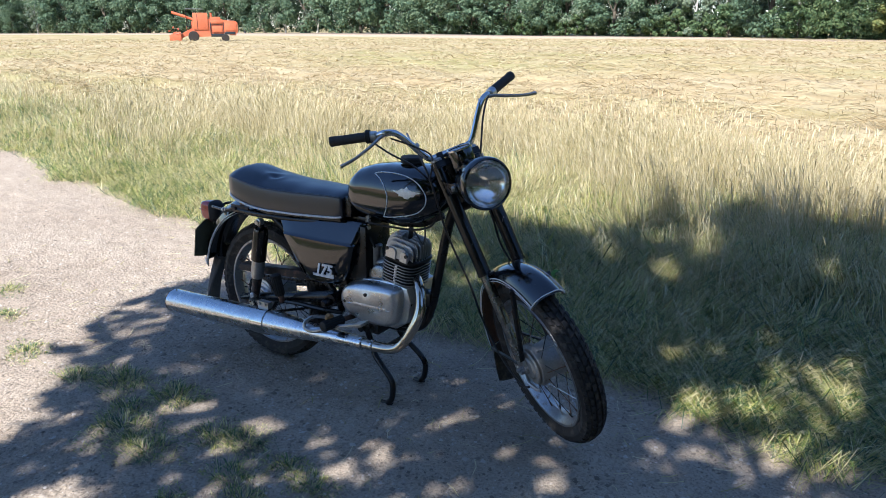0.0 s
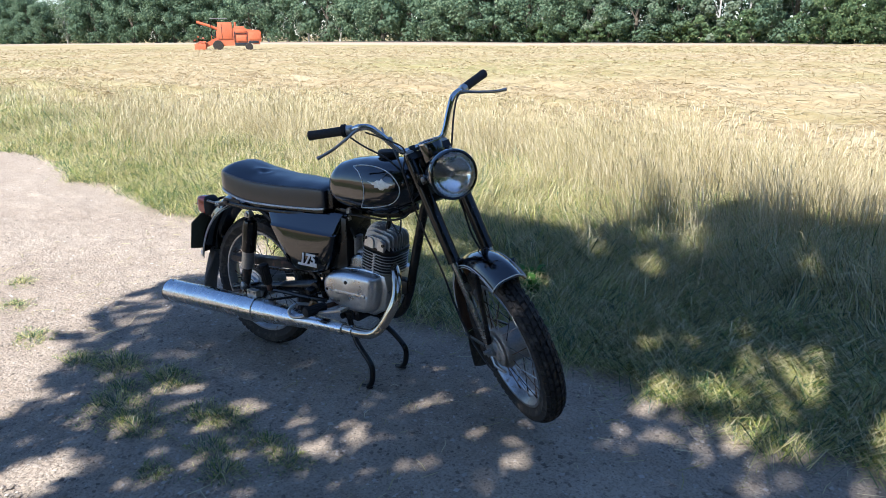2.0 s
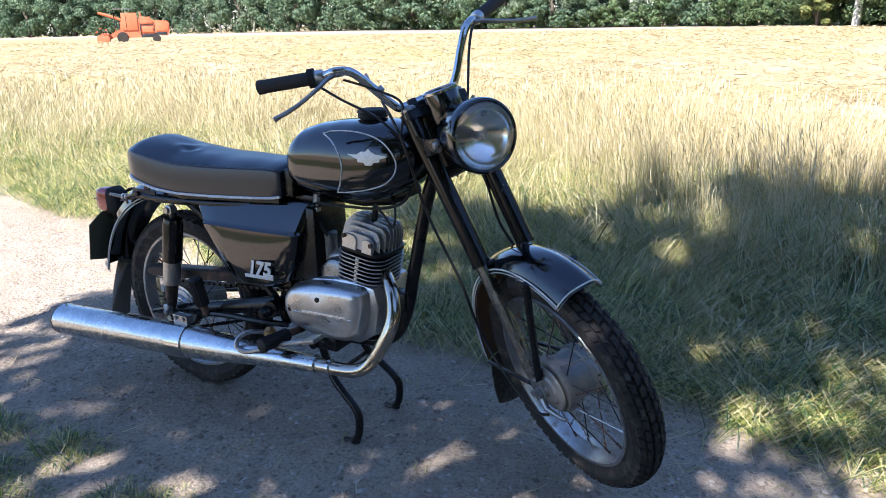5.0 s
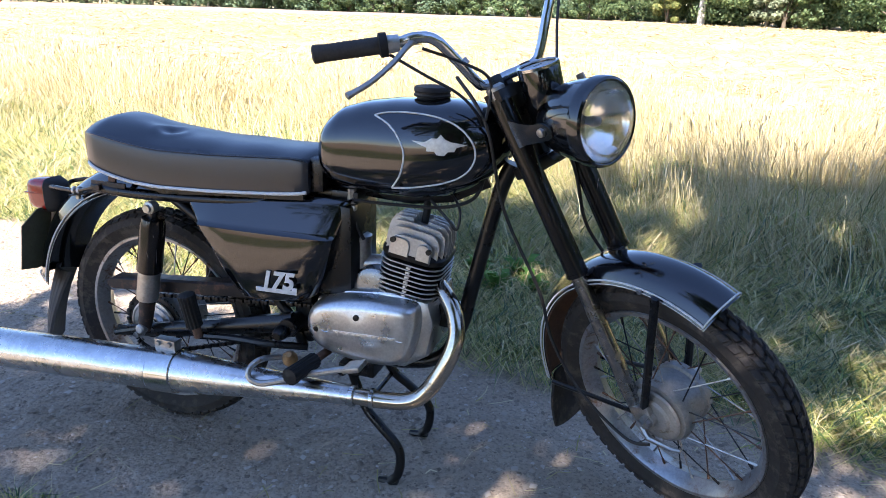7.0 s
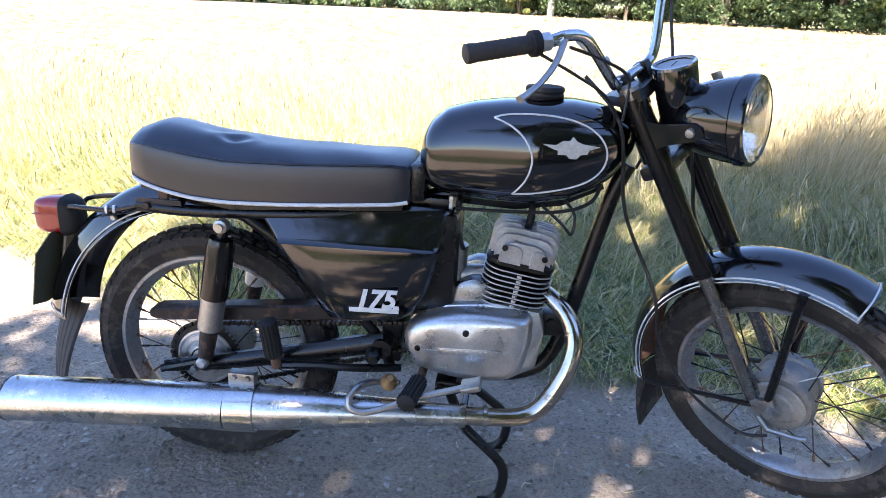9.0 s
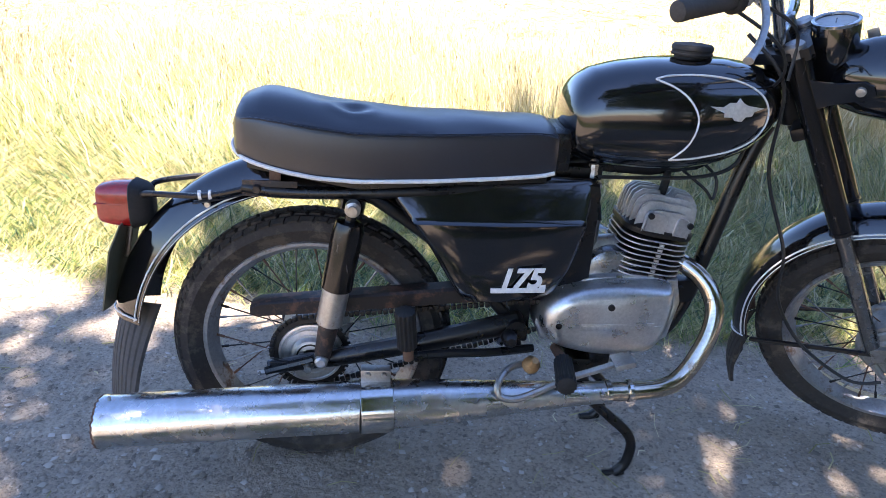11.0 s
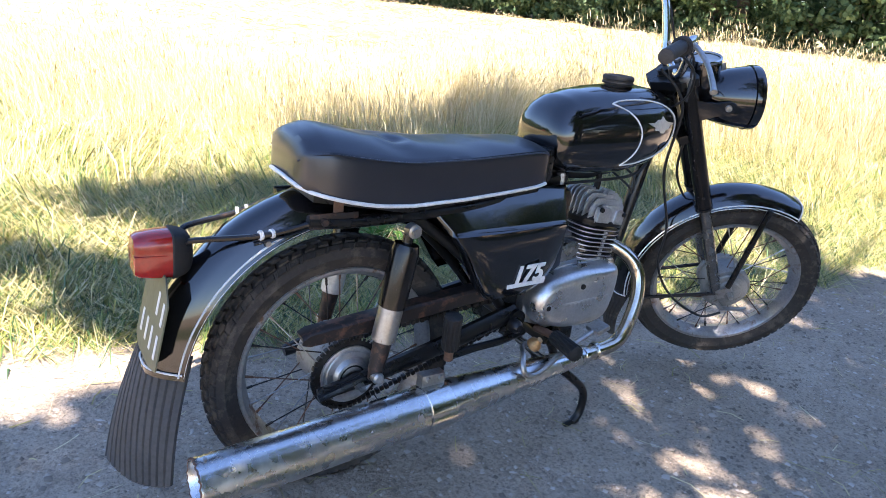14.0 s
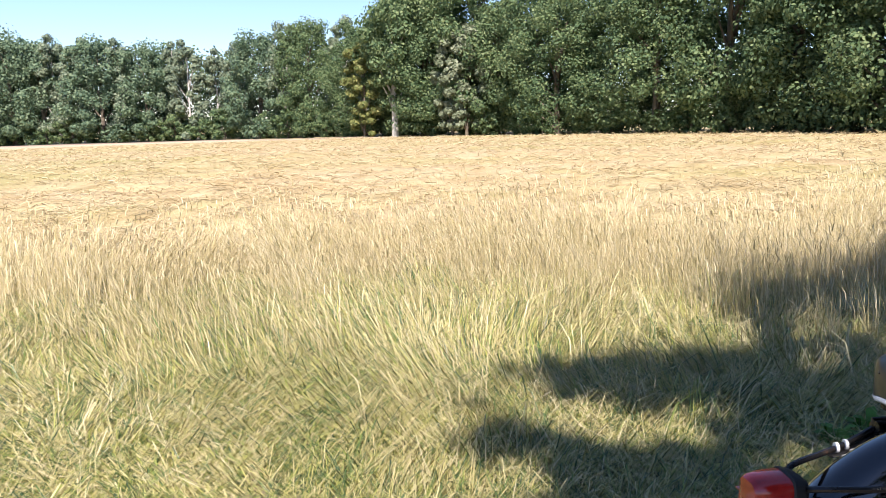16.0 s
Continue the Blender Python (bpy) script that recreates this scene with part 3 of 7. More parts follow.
def make_tree(name, seed, height, spread, low, leaf, leaves, clumps, leaf_mat, bark_mat, trunk_r, droop=0.0, open_at=None):
    """A trunk with limbs and a crown of leaf clumps with gaps; base at the origin."""
    rng = np.random.default_rng(seed)
    thing = new(name)
    vs, qs, k = [], [], 0
    top = height * 0.82
    bend = rng.normal(0, 0.02 * height, 2)
    hs = np.linspace(-0.2, top, 9)
    trunk_pts = [(bend[0] * (h_ / top) ** 2, bend[1] * np.sin(h_ / top * 2.5), h_) for h_ in hs]
    parts_ = [(trunk_pts, trunk_r * (1 - 0.85 * np.clip(hs / top, 0, 1)) + 0.02)]
    cents = []
    for c in range(clumps):
        f = (c + 0.5) / clumps
        hz = low + (height - low) * 0.93 * (f ** 0.85)
        prof = max(0.30, math.sin(math.pi * min(1, (hz - low) / (height - low) * 0.80 + 0.16)) ** 0.7)
        rad = spread * prof * math.sqrt(rng.uniform(0.12, 1.0))
        an = c * 2.399 + rng.normal(0, 0.4)
        cents.append((rad * math.cos(an), rad * math.sin(an), hz + rng.normal(0, 0.022 * height)))
    for cx, cy, cz in cents[:: max(1, clumps // 12)]:
        z0 = max(low * 0.6, cz - 0.25 * height)
        b0 = np.array((bend[0] * (z0 / top) ** 2, 0, min(z0, top * 0.95)))
        b2 = np.array((cx, cy, cz))
        b1 = b0 * 0.5 + b2 * 0.5 + np.array((0, 0, 0.04 * height))
        tt = np.linspace(0, 1, 6)[:, None]
        pts = b0 * (1 - tt) ** 2 + 2 * b1 * tt * (1 - tt) + b2 * tt ** 2
        parts_.append((pts, np.linspace(trunk_r * 0.38, 0.015, 6)))
    for pts, rr in parts_:
        a_, q_ = tube_arrays(pts, rr)
        vs.append(a_)
        qs.append(q_ + k)
        k += len(a_)
    ob = new("trunk", bulk("trunk", np.concatenate(vs), np.concatenate(qs), material=bark_mat, smooth=True))
    ob.parent = thing
    per = leaves // clumps
    C = np.repeat(np.array(cents), per, axis=0)
    sz = np.repeat(rng.uniform(0.7, 1.3, clumps), per)[:, None] * spread * (0.33 if open_at else 0.28)
    off = rng.normal(0, 1, (len(C), 3))
    off = off / np.linalg.norm(off, axis=1)[:, None] * rng.uniform(0.25, 1.0, (len(C), 1)) ** 0.6
    P = C + off * sz * (1, 1, 0.75)
    P[:, 2] -= droop * rng.uniform(0, 1, len(P)) * sz[:, 0]
    nrm = off * 1.3 + rng.normal(0, 0.5, P.shape) + (0, 0, 0.35)
    nrm /= np.linalg.norm(nrm, axis=1)[:, None]
    a_ = np.cross(nrm, rng.normal(0, 1, P.shape))
    a_ /= np.linalg.norm(a_, axis=1)[:, None]
    b_ = np.cross(nrm, a_)
    L = leaf * rng.uniform(0.6, 1.35, (len(P), 1))
    if open_at:
        stays = open_at(P, rng)
        P, a_, b_, nrm, L = P[stays], a_[stays], b_[stays], nrm[stays], L[stays]
    quad = np.stack([P - a_ * L * 0.5, P + b_ * L * 0.34 + nrm * L * 0.06, P + a_ * L * 0.5, P - b_ * L * 0.34 + nrm * L * 0.06], 1)
    ob = new("crown", bulk("crown", quad.reshape(-1, 3), np.arange(len(P) * 4).reshape(-1, 4), material=leaf_mat))
    ob.parent = thing
    return thing


# ---- the wood behind the field ----
WOOD = [(-330, 120), (-236, 112), (-146, 136), (-105, 134), (-53, 113), (-19, 106), (3, 88), (20, 68), (31, 50), (35, 30), (37, 16), (40, 0), (46, -30)]
oak_a = make_tree("oak_tree", 1, 16.0, 5.2, 0.6, 0.27, 27000, 96, M_LEAF_OAK, M_BARK, 0.34)
oak_b = make_tree("oak_tree", 2, 15.0, 4.6, 0.5, 0.27, 25000, 90, M_LEAF_OAK, M_BARK, 0.30)
# Same kind of oak, wearing the leaf colour with haze in it.
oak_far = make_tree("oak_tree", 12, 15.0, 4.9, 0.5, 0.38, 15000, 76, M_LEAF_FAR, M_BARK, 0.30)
birch_a = make_tree("birch_tree", 3, 15.5, 2.7, 2.0, 0.36, 8500, 46, M_LEAF_BIRCH, M_BIRCH_BARK, 0.16, 0.6)
birch_b = make_tree("birch_tree", 4, 14.0, 2.3, 1.2, 0.36, 7500, 40, M_LEAF_BIRCH, M_BIRCH_BARK, 0.14, 0.6)
pale = make_tree("willow_tree", 5, 13.0, 2.6, 1.0, 0.40, 8000, 42, M_LEAF_PALE, M_BARK, 0.2, 0.4)
shrub = make_tree("shrub", 6, 4.2, 2.3, 0.1, 0.34, 3200, 26, M_LEAF_OAK, M_BARK, 0.08)
LABELS = {
    "oak_tree": ("broad dark green oak tree at the edge of the wood", "tree"),
    "birch_tree": ("slender grey-green birch tree at the edge of the wood", "tree"),
    "willow_tree": ("silvery pale-leaved willow tree at the edge of the wood", "tree"),
    "lime_tree": ("slim yellowish-green lime tree at the edge of the wood", "tree"),
    "maple_tree": ("tall green maple tree with a bare pale trunk", "tree"),
    "shrub": ("low green shrub under the trees of the wood", "shrub"),
}


def wood_line(s):
    """A place along the wood's edge, s from 0 to 1 by length, with the edge's normal away from the field."""
    P = np.array(WOOD, float)
    L = np.concatenate([[0], np.cumsum(np.hypot(*np.diff(P, axis=0).T))])
    d = s * L[-1]
    k = min(len(P) - 2, int(np.searchsorted(L, d, side="right")) - 1)
    f = (d - L[k]) / (L[k + 1] - L[k])
    t = (P[k + 1] - P[k]) / (L[k + 1] - L[k])
    return P[k] + f * (P[k + 1] - P[k]), np.array((-t[1], t[0]))


def wood_length():
    P = np.array(WOOD, float)
    return float(np.hypot(*np.diff(P, axis=0).T).sum())


def plant_tree(proto, x, y, scale, turn, used):
    z = float(ground_z(x, y)) - 0.1
    m = pose(x, y, z, 0, 0, turn)
    ob = proto if proto.name not in used else copy_thing(proto, m)
    if proto.name not in used:
        used.add(proto.name)
        ob.matrix_basis = m
    ob.scale = (scale, scale, scale * rng_t.uniform(0.92, 1.1))
    kind = ob.name.split(".")[0]
    tagged(ob, LABELS[kind][0], LABELS[kind][1], group="trees of the wood")
    return ob


rng_t = np.random.default_rng(77)
used = set()
total = wood_length()
d = 4.0
while d < total:
    (x, y), nrm = wood_line(d / total)
    far = math.hypot(x, y)
    pick = rng_t.uniform()
    birchy = -110 < x < -16
    if birchy:
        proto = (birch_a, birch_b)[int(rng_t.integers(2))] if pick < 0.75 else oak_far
        gap = 3.6
    else:
        proto = oak_a if pick < 0.5 else oak_b if pick < 0.85 else birch_a
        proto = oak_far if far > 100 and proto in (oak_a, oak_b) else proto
        gap = 5.0 if far < 130 else 6.5
    back = rng_t.uniform(-0.6, 2.2)
    sc = (rng_t.uniform(0.92, 1.2) if not -19 < x < -2.5 else rng_t.uniform(0.90, 1.02)) * (1.4 if -210 < x < -58 else 0.9 if far > 190 else 1.0)
    plant_tree(proto, x - nrm[0] * -back, y - nrm[1] * -back, sc, rng_t.uniform(0, 360), used)
    d += gap * rng_t.uniform(0.75, 1.25)
plant_tree(oak_b, 11.8, 79.5, 1.2, 40, used)
plant_tree(oak_a, 6.0, 84.5, 1.12, 150, used)
for x, y, sc in [(8.4, 77.2, 0.90), (9.9, 76.6, 0.98)]:
    plant_tree(pale, x, y, sc, rng_t.uniform(0, 360), used)
lime = make_tree("lime_tree", 14, 12.5, 2.4, 0.5, 0.34, 11000, 46, M_LEAF_LIME, M_BARK, 0.14)
plant_tree(lime, -1.2, 86.0, 1.0, 20, used)
bare = make_tree("maple_tree", 15, 14.5, 4.4, 4.6, 0.36, 11000, 50, M_LEAF_OAK, M_BIRCH_BARK, 0.42)
plant_tree(bare, 2.4, 83.5, 1.0, 0, used)
d = 2.0
while d < total:
    (x, y), nrm = wood_line(d / total)
    if math.hypot(x, y) < 150:
        plant_tree(shrub, x - nrm[0] * rng_t.uniform(-0.4, 1.4), y - nrm[1] * rng_t.uniform(-0.4, 1.4), rng_t.uniform(0.55, 1.15), rng_t.uniform(0, 360), used)
    d += rng_t.uniform(2.6, 4.6)

# deeper rows of the wood, beyond counting
rng = np.random.default_rng(78)
n = 260000
s = rng.uniform(0, 1, n)
grid = [wood_line(f) for f in np.linspace(0, 1, 400)]
base = np.array([g[0] for g in grid])[(s * 399).astype(int)]
nrm = np.array([g[1] for g in grid])[(s * 399).astype(int)]
depth = 3.5 + 9.0 * rng.uniform(0, 1, n)
xy = base + nrm * depth[:, None] + rng.normal(0, 0.8, (n, 2))
hmax = (12.8 + 1.8 * vnoise(s * 160, s * 0, 31) + 1.2 * vnoise(s * 420, s * 0, 32)) * np.where((xy[:, 0] < -58) & (xy[:, 0] > -210), 1.32, 1.0)
hz = hmax * rng.uniform(0.02, 1.0, n)
P = np.stack([xy[:, 0], xy[:, 1], ground_z(xy[:, 0], xy[:, 1]) + hz], 1)
nv = rng.normal(0, 1, (n, 3)) + (0, -0.6, 0.5)
nv /= np.linalg.norm(nv, axis=1)[:, None]
a_ = np.cross(nv, rng.normal(0, 1, P.shape))
a_ /= np.linalg.norm(a_, axis=1)[:, None]
b_ = np.cross(nv, a_)
L = rng.uniform(0.24, 0.58, (n, 1))
quad = np.stack([P - a_ * L * 0.5, P + b_ * L * 0.36, P + a_ * L * 0.5, P - b_ * L * 0.36], 1)
tagged(new("far_woods", bulk("far_woods", quad.reshape(-1, 3), np.arange(n * 4).reshape(-1, 4), material=M_LEAF_OAK)), "dark leafy depth of the wood behind the field", "woods", kind="stuff")

# ---- uncut crop in front of the wood ----
P = np.array([(-330, 112), (-236, 104), (-146, 127), (-105, 124), (-53, 103), (-19, 97), (3, 81), (21, 61)], float)
Q = np.array([(-330, 100), (-236, 90), (-146, 106), (-105, 101), (-53, 88), (-19, 86), (3, 77), (20, 60)], float)
rows = []
for f, h in ((0.0, 0.0), (0.0, 0.26), (0.5, 0.30), (1.0, 0.30), (1.0, 0.0)):
    line = Q * (1 - f) + P * f
    fine_x = np.linspace(0, 1, 90)
    at = np.linspace(0, 1, len(P))
    lx, ly = np.interp(fine_x, at, line[:, 0]), np.interp(fine_x, at, line[:, 1])
    rows.append(np.stack([lx, ly, ground_z(lx, ly) + h * (1 + 0.12 * vnoise(fine_x * 70, fine_x * 0, 41)) * np.clip((1.0 - fine_x) * 2.2 - 0.08, 0, 1) - 0.05], 1))
v = np.concatenate(rows)
i = (np.arange(4)[:, None] * 90 + np.arange(89)[None]).ravel()
tagged(new("standing_crop", bulk("standing_crop", v, np.stack([i, i + 1, i + 91, i + 90], 1), material=M_CROP)), "pale strip of uncut ripe rye before the wood", "crop", kind="stuff")

# ---- unseen trees beside the track, cut to cast its shade and dapples ----
# Ground spots (x, y, radius) to stay sunlit; leaves shading them are cut.
LIT_SPOTS = [(1.34, 1.91, 0.12), (0.86, 1.35, 0.13), (2.17, 2.22, 0.13), (1.91, 1.38, 0.08), (1.66, 1.02, 0.09), (1.78, 1.08, 0.09), (2.16, 1.03, 0.17), (2.35, 1.24, 0.11),
        (1.59, 0.55, 0.10), (1.80, 0.64, 0.12), (1.97, 0.70, 0.11), (1.70, 0.42, 0.09), (2.20, 0.45, 0.10), (2.39, 0.86, 0.20), (2.14, 0.31, 0.10),
        (2.48, 0.49, 0.11), (2.60, 0.79, 0.16), (2.80, 0.95, 0.18), (2.62, 1.20, 0.12), (2.74, 0.58, 0.13), (0.96, 2.05, 0.13), (1.12, 2.42, 0.14), (1.33, 2.75, 0.17), (1.42, 2.46, 0.18), (1.48, 2.22, 0.13),
        (1.33, -0.15, 0.11), (1.53, -0.24, 0.10), (0.60, -0.39, 0.08), (0.86, -0.50, 0.09), (0.95, -0.37, 0.07), (0.69, -0.70, 0.07), (0.56, -0.85, 0.08),
        (-0.20, -0.29, 0.09), (0.43, -0.68, 0.07), (0.88, 0.18, 0.06), (0.03, -0.54, 0.08), (1.25, -0.41, 0.09),
        (-0.67, 1.06, 0.11), (-0.54, 0.79, 0.19), (-0.42, 0.67, 0.13), (-0.23, 0.72, 0.11), (-0.72, 0.62, 0.08), (-0.63, 0.58, 0.08), (-0.64, 1.28, 0.12),
        (-0.58, 1.92, 0.14), (-0.47, 1.80, 0.14), (-0.35, 1.69, 0.15), (-0.22, 1.61, 0.15), (-0.08, 1.53, 0.14), (0.05, 1.46, 0.11), (0.24, 1.61, 0.09), (0.41, 1.22, 0.10)]
TREE_AT, TREE_TURN = (1.30, -4.75), 40
SLIM_AT = (2.05, -4.65)


def crown_gaps(at, turn, holes):
    """Leaves left in an unseen crown: any that would shade a lit spot, or ground past the shade's edge, are dropped."""
    def stays(P, rng):
        c, s = math.cos(radians(turn)), math.sin(radians(turn))
        k = P[:, 2] / -SUN_DIR.z
        gx = P[:, 0] * c - P[:, 1] * s + at[0] + SUN_DIR.x * k
        gy = P[:, 0] * s + P[:, 1] * c + at[1] + SUN_DIR.y * k
        wx = gx + 0.05 * vnoise(gx * 7, gy * 7, 63) + 0.03 * vnoise(gx * 17, gy * 17, 64)
        wy = gy + 0.05 * vnoise(gx * 7, gy * 7, 65) + 0.03 * vnoise(gx * 17, gy * 17, 66)
        keep = np.ones(len(P), bool)
        for x, y, r in holes:
            keep &= np.hypot((wx - x) / 1.25, wy - y) > r * (0.52 if y < 0.2 else 0.95 if x < 0.5 or y < 1.1 else 0.74) + rng.uniform(-0.02, 0.03, len(P))
        wob = 0.17 * vnoise(gx * 1.9, gy * 1.9, 61) + 0.19 * vnoise(gx * 4.2, gy * 4.2, 62) + 0.08 * vnoise(gx * 11, gy * 11, 69)
        left = np.interp(gy, [-2.0, -1.05, -0.89, -0.67, -0.51, 0.0, 0.4, 0.72, 0.83, 1.5, 1.75, 2.0, 2.6], [0.2, -0.30, -0.50, -0.72, -0.97, -1.05, -1.20, -1.02, -0.86, -0.86, -0.80, -0.66, -0.45])
        right = np.interp(gy, [-1.5, 0.0, 0.3, 0.8, 1.5, 2.4, 3.6], [3.5, 3.4, 3.3, 3.3, 3.2, 3.3, 3.7])
        thin = 0.82 - np.where(gy < 0.3, 0.10 + np.where(gy < -0.3, 0.34, 0.20) * np.exp(-np.clip(gx - left, 0, 9) / 0.35), 0.0) - 0.08 * (gy < -0.1) - 0.18 * ((gy < -0.62) & (gx < 0.5)) - 0.20 * ((gx < 0.4) & (gy > 0.85)) - 0.12 * ((gx > 1.9) & (gy > 0.45) & (gy < 1.1)) - 0.14 * ((gx < 0.1) & (gy < -0.3))
        keep &= 0.65 * vnoise(gx * 4.3, gy * 5.5, 67) + 0.45 * vnoise(gx * 9.7, gy * 12.5, 68) < thin
        top = np.interp(gx, [-0.9, -0.8, -0.64, -0.56, -0.3, 0.2, 0.5, 0.74, 0.82, 0.88, 0.93, 1.0, 1.1, 1.2, 1.28, 1.4, 1.58, 2.0, 2.4, 3.0], [1.5, 1.9, 1.9, 2.3, 2.25, 2.25, 2.15, 2.1, 2.4, 2.65, 3.4, 3.55, 2.9, 2.9, 3.6, 3.85, 3.55, 3.58, 3.85, 4.2]) - 0.5 * wob
        return keep & (gx > left + wob * np.where(gy < 1.0, 0.35, 0.7)) & (gx < right + wob) & (gy < top + wob)
    return stays


shade_tree = make_tree("roadside_tree", 9, 8.6, 3.0, 3.0, 0.13, 46000, 74, M_LEAF_SHADE, M_BARK, 0.16, open_at=crown_gaps(TREE_AT, TREE_TURN, LIT_SPOTS))
shade_tree.matrix_basis = pose(*TREE_AT, -0.05, 0, 0, TREE_TURN)
tagged(shade_tree, "leafy roadside tree shading the track", "tree", group="trees along the track")
# Unseen slim tree, added to carry the shade further over the verge grass.
slim = make_tree("roadside_tree", 19, 10.8, 1.75, 7.4, 0.14, 13000, 34, M_LEAF_SHADE, M_BARK, 0.15, open_at=crown_gaps(SLIM_AT, 0, LIT_SPOTS))
slim.matrix_basis = pose(*SLIM_AT, -0.05)
tagged(slim, "unseen tall slim tree with a high crown, added to extend the shade", "tree", group="trees along the track")
# Unseen row behind the viewpoint, there for reflections and shade on the back ground.
for x, y, sc, tn in [(1.6, -9.8, 0.84, 80), (3.2, -8.7, 0.88, 300), (6.4, -8.5, 0.92, 100), (9.8, -8.7, 0.97, 210), (13.5, -9.0, 1.05, 30)]:
    ob = copy_thing(shade_tree, pose(x, y, -0.05, 0, 0, tn))
    ob.scale = (sc, sc, sc * 0.92)
# Unseen shrubs, added to block the bright field below the crowns in reflections.
for x, y, sc, tn in [(2.2, -8.0, 0.55, 20), (4.9, -8.1, 0.6, 130), (8.0, -8.0, 0.6, 240), (11.6, -8.3, 0.65, 310)]:
    ob = copy_thing(shrub, pose(x, y, -0.05, 0, 0, tn))
    ob.scale = (sc, sc, sc)
    tagged(ob, "unseen green shrub added under the roadside trees for dark reflections", "shrub", group="trees along the track")


# ---- broad-leaved weeds at the verge ----
M_WEED = plant("weed_leaves", [(0.0, (0.05, 0.13, 0.025)), (0.5, (0.09, 0.21, 0.04)), (1.0, (0.16, 0.29, 0.07))], 0.5, 0.3, 3.0)


def weed(cx, cy, size, count, seed):
    """A rosette of pointed leaves, each folded along its rib."""
    rng = np.random.default_rng(seed)
    plant_ob = new("weed")
    plant_ob.matrix_basis = pose(cx, cy, float(ground_z(cx, cy)))
    for k in range(count):
        a = k * 2.4 + rng.normal(0, 0.3)
        r0, L = size * 0.35 * math.sqrt(k / count), size * rng.uniform(0.5, 1.0)
        d, n_ = Vector((math.cos(a), math.sin(a), rng.uniform(0.15, 0.9))).normalized(), Vector((-math.sin(a), math.cos(a), 0))
        base = Vector((math.cos(a) * r0, math.sin(a) * r0, 0.02 + rng.uniform(0, 0.10)))
        w = L * 0.24
        vs = [base, base + d * L * 0.45 + n_ * w + Vector((0, 0, 0.15 * w)), base + d * L * 0.5 - Vector((0, 0, 0.2 * w)), base + d * L * 0.45 - n_ * w + Vector((0, 0, 0.15 * w)), base + d * L - Vector((0, 0, 0.25 * L)), Vector((0, 0, -0.01))]
        leaf = new("leaf", bulk("leaf", np.array([tuple(p) for p in vs]), np.array([(0, 1, 4, 2), (0, 2, 4, 3)]), np.array([(5, 1, 0), (5, 0, 3)]), M_WEED))
        leaf.parent = plant_ob
    return tagged(plant_ob, "low bright green broad-leaved weed in the grass", "weed", group="weeds in the verge")


for k, (x, y, s) in enumerate([(0.72, 1.10, 0.11), (0.86, 1.16, 0.09), (0.60, 1.22, 0.08), (0.78, 1.28, 0.10)]):
    weed(x, y, s, 26, 300 + k)


# ---- materials of the motorcycle ----
M_BLACK = surface("black_paint", (0.0028, 0.0028, 0.0034), (0.006, 0.006, 0.007), (0.07, 0.16), grain=120, stain=14, bump=0.02, depth=0.0004, coat=0.8, spec=0.5, dirt=(0.025, 0.021, 0.017), dirt_at=0.73)
M_FRAME = surface("frame_paint", (0.004, 0.004, 0.005), (0.009, 0.0085, 0.008), (0.18, 0.42), grain=90, stain=12, bump=0.08, depth=0.0006, dirt=(0.06, 0.032, 0.02), dirt_at=0.62, spec=0.4)


def scratched_paint():
    """Black paint with fine pale scratches and chips running along the tubes."""
    m, nd, lk, bs = nodes_of("scratched_paint")
    co = nd.new("ShaderNodeTexCoord").outputs["Object"]
    along = nd.new("ShaderNodeMapping")
    along.inputs["Rotation"].default_value = (0, radians(28.7), 0)
    along.inputs["Scale"].default_value = (150, 150, 9)
    lk.new(co, along.inputs["Vector"])
    fine = noise_tex(nd, lk, along.outputs[0], 1.0, 4, 0.6)
    chips = noise_tex(nd, lk, co, 55, 6, 0.7)
    wide = noise_tex(nd, lk, co, 9, 4, 0.6)
    col = ramp(nd, lk, wide, [(0.35, (0.0035, 0.0035, 0.004)), (0.7, (0.011, 0.009, 0.008))])
    mark = mixed(nd, lk, 1.0, ramp(nd, lk, fine, [(0.64, (0, 0, 0)), (0.70, (1, 1, 1))]), ramp(nd, lk, wide, [(0.40, (0.15, 0.15, 0.15)), (0.62, (1, 1, 1))]), "MULTIPLY")
    col = mixed(nd, lk, mark, col, (0.20, 0.18, 0.16))
    col = mixed(nd, lk, ramp(nd, lk, chips, [(0.68, (0, 0, 0)), (0.72, (0.8, 0.8, 0.8))]), col, (0.12, 0.075, 0.05))
    lk.new(col, bs.inputs["Base Color"])
    bs.inputs["Roughness"].default_value = 0.20
    bs.inputs["Specular IOR Level"].default_value = 0.36
    bs.inputs["Coat Weight"].default_value, bs.inputs["Coat Roughness"].default_value = 0.12, 0.10
    bumped(nd, lk, bs, chips, 0.08, 0.0005)
    return m


M_SCRATCHED = scratched_paint()
M_CHROME = surface("chrome", (0.48, 0.48, 0.46), (0.66, 0.66, 0.64), (0.09, 0.24), 1.0, grain=160, stain=16, bump=0.09, depth=0.0006, dirt=(0.17, 0.125, 0.08), dirt_at=0.63)
M_MUFFLER = surface("pitted_chrome", (0.48, 0.485, 0.48), (0.66, 0.665, 0.66), (0.20, 0.34), 1.0, grain=70, stain=20, bump=0.12, depth=0.0009, dirt=(0.16, 0.11, 0.07), dirt_at=0.66)
M_CASE = surface("oily_crankcase", (0.16, 0.165, 0.17), (0.28, 0.285, 0.29), (0.2, 0.36), 0.8, grain=150, stain=18, bump=0.12, depth=0.0006, dirt=(0.05, 0.04, 0.035), dirt_at=0.60)
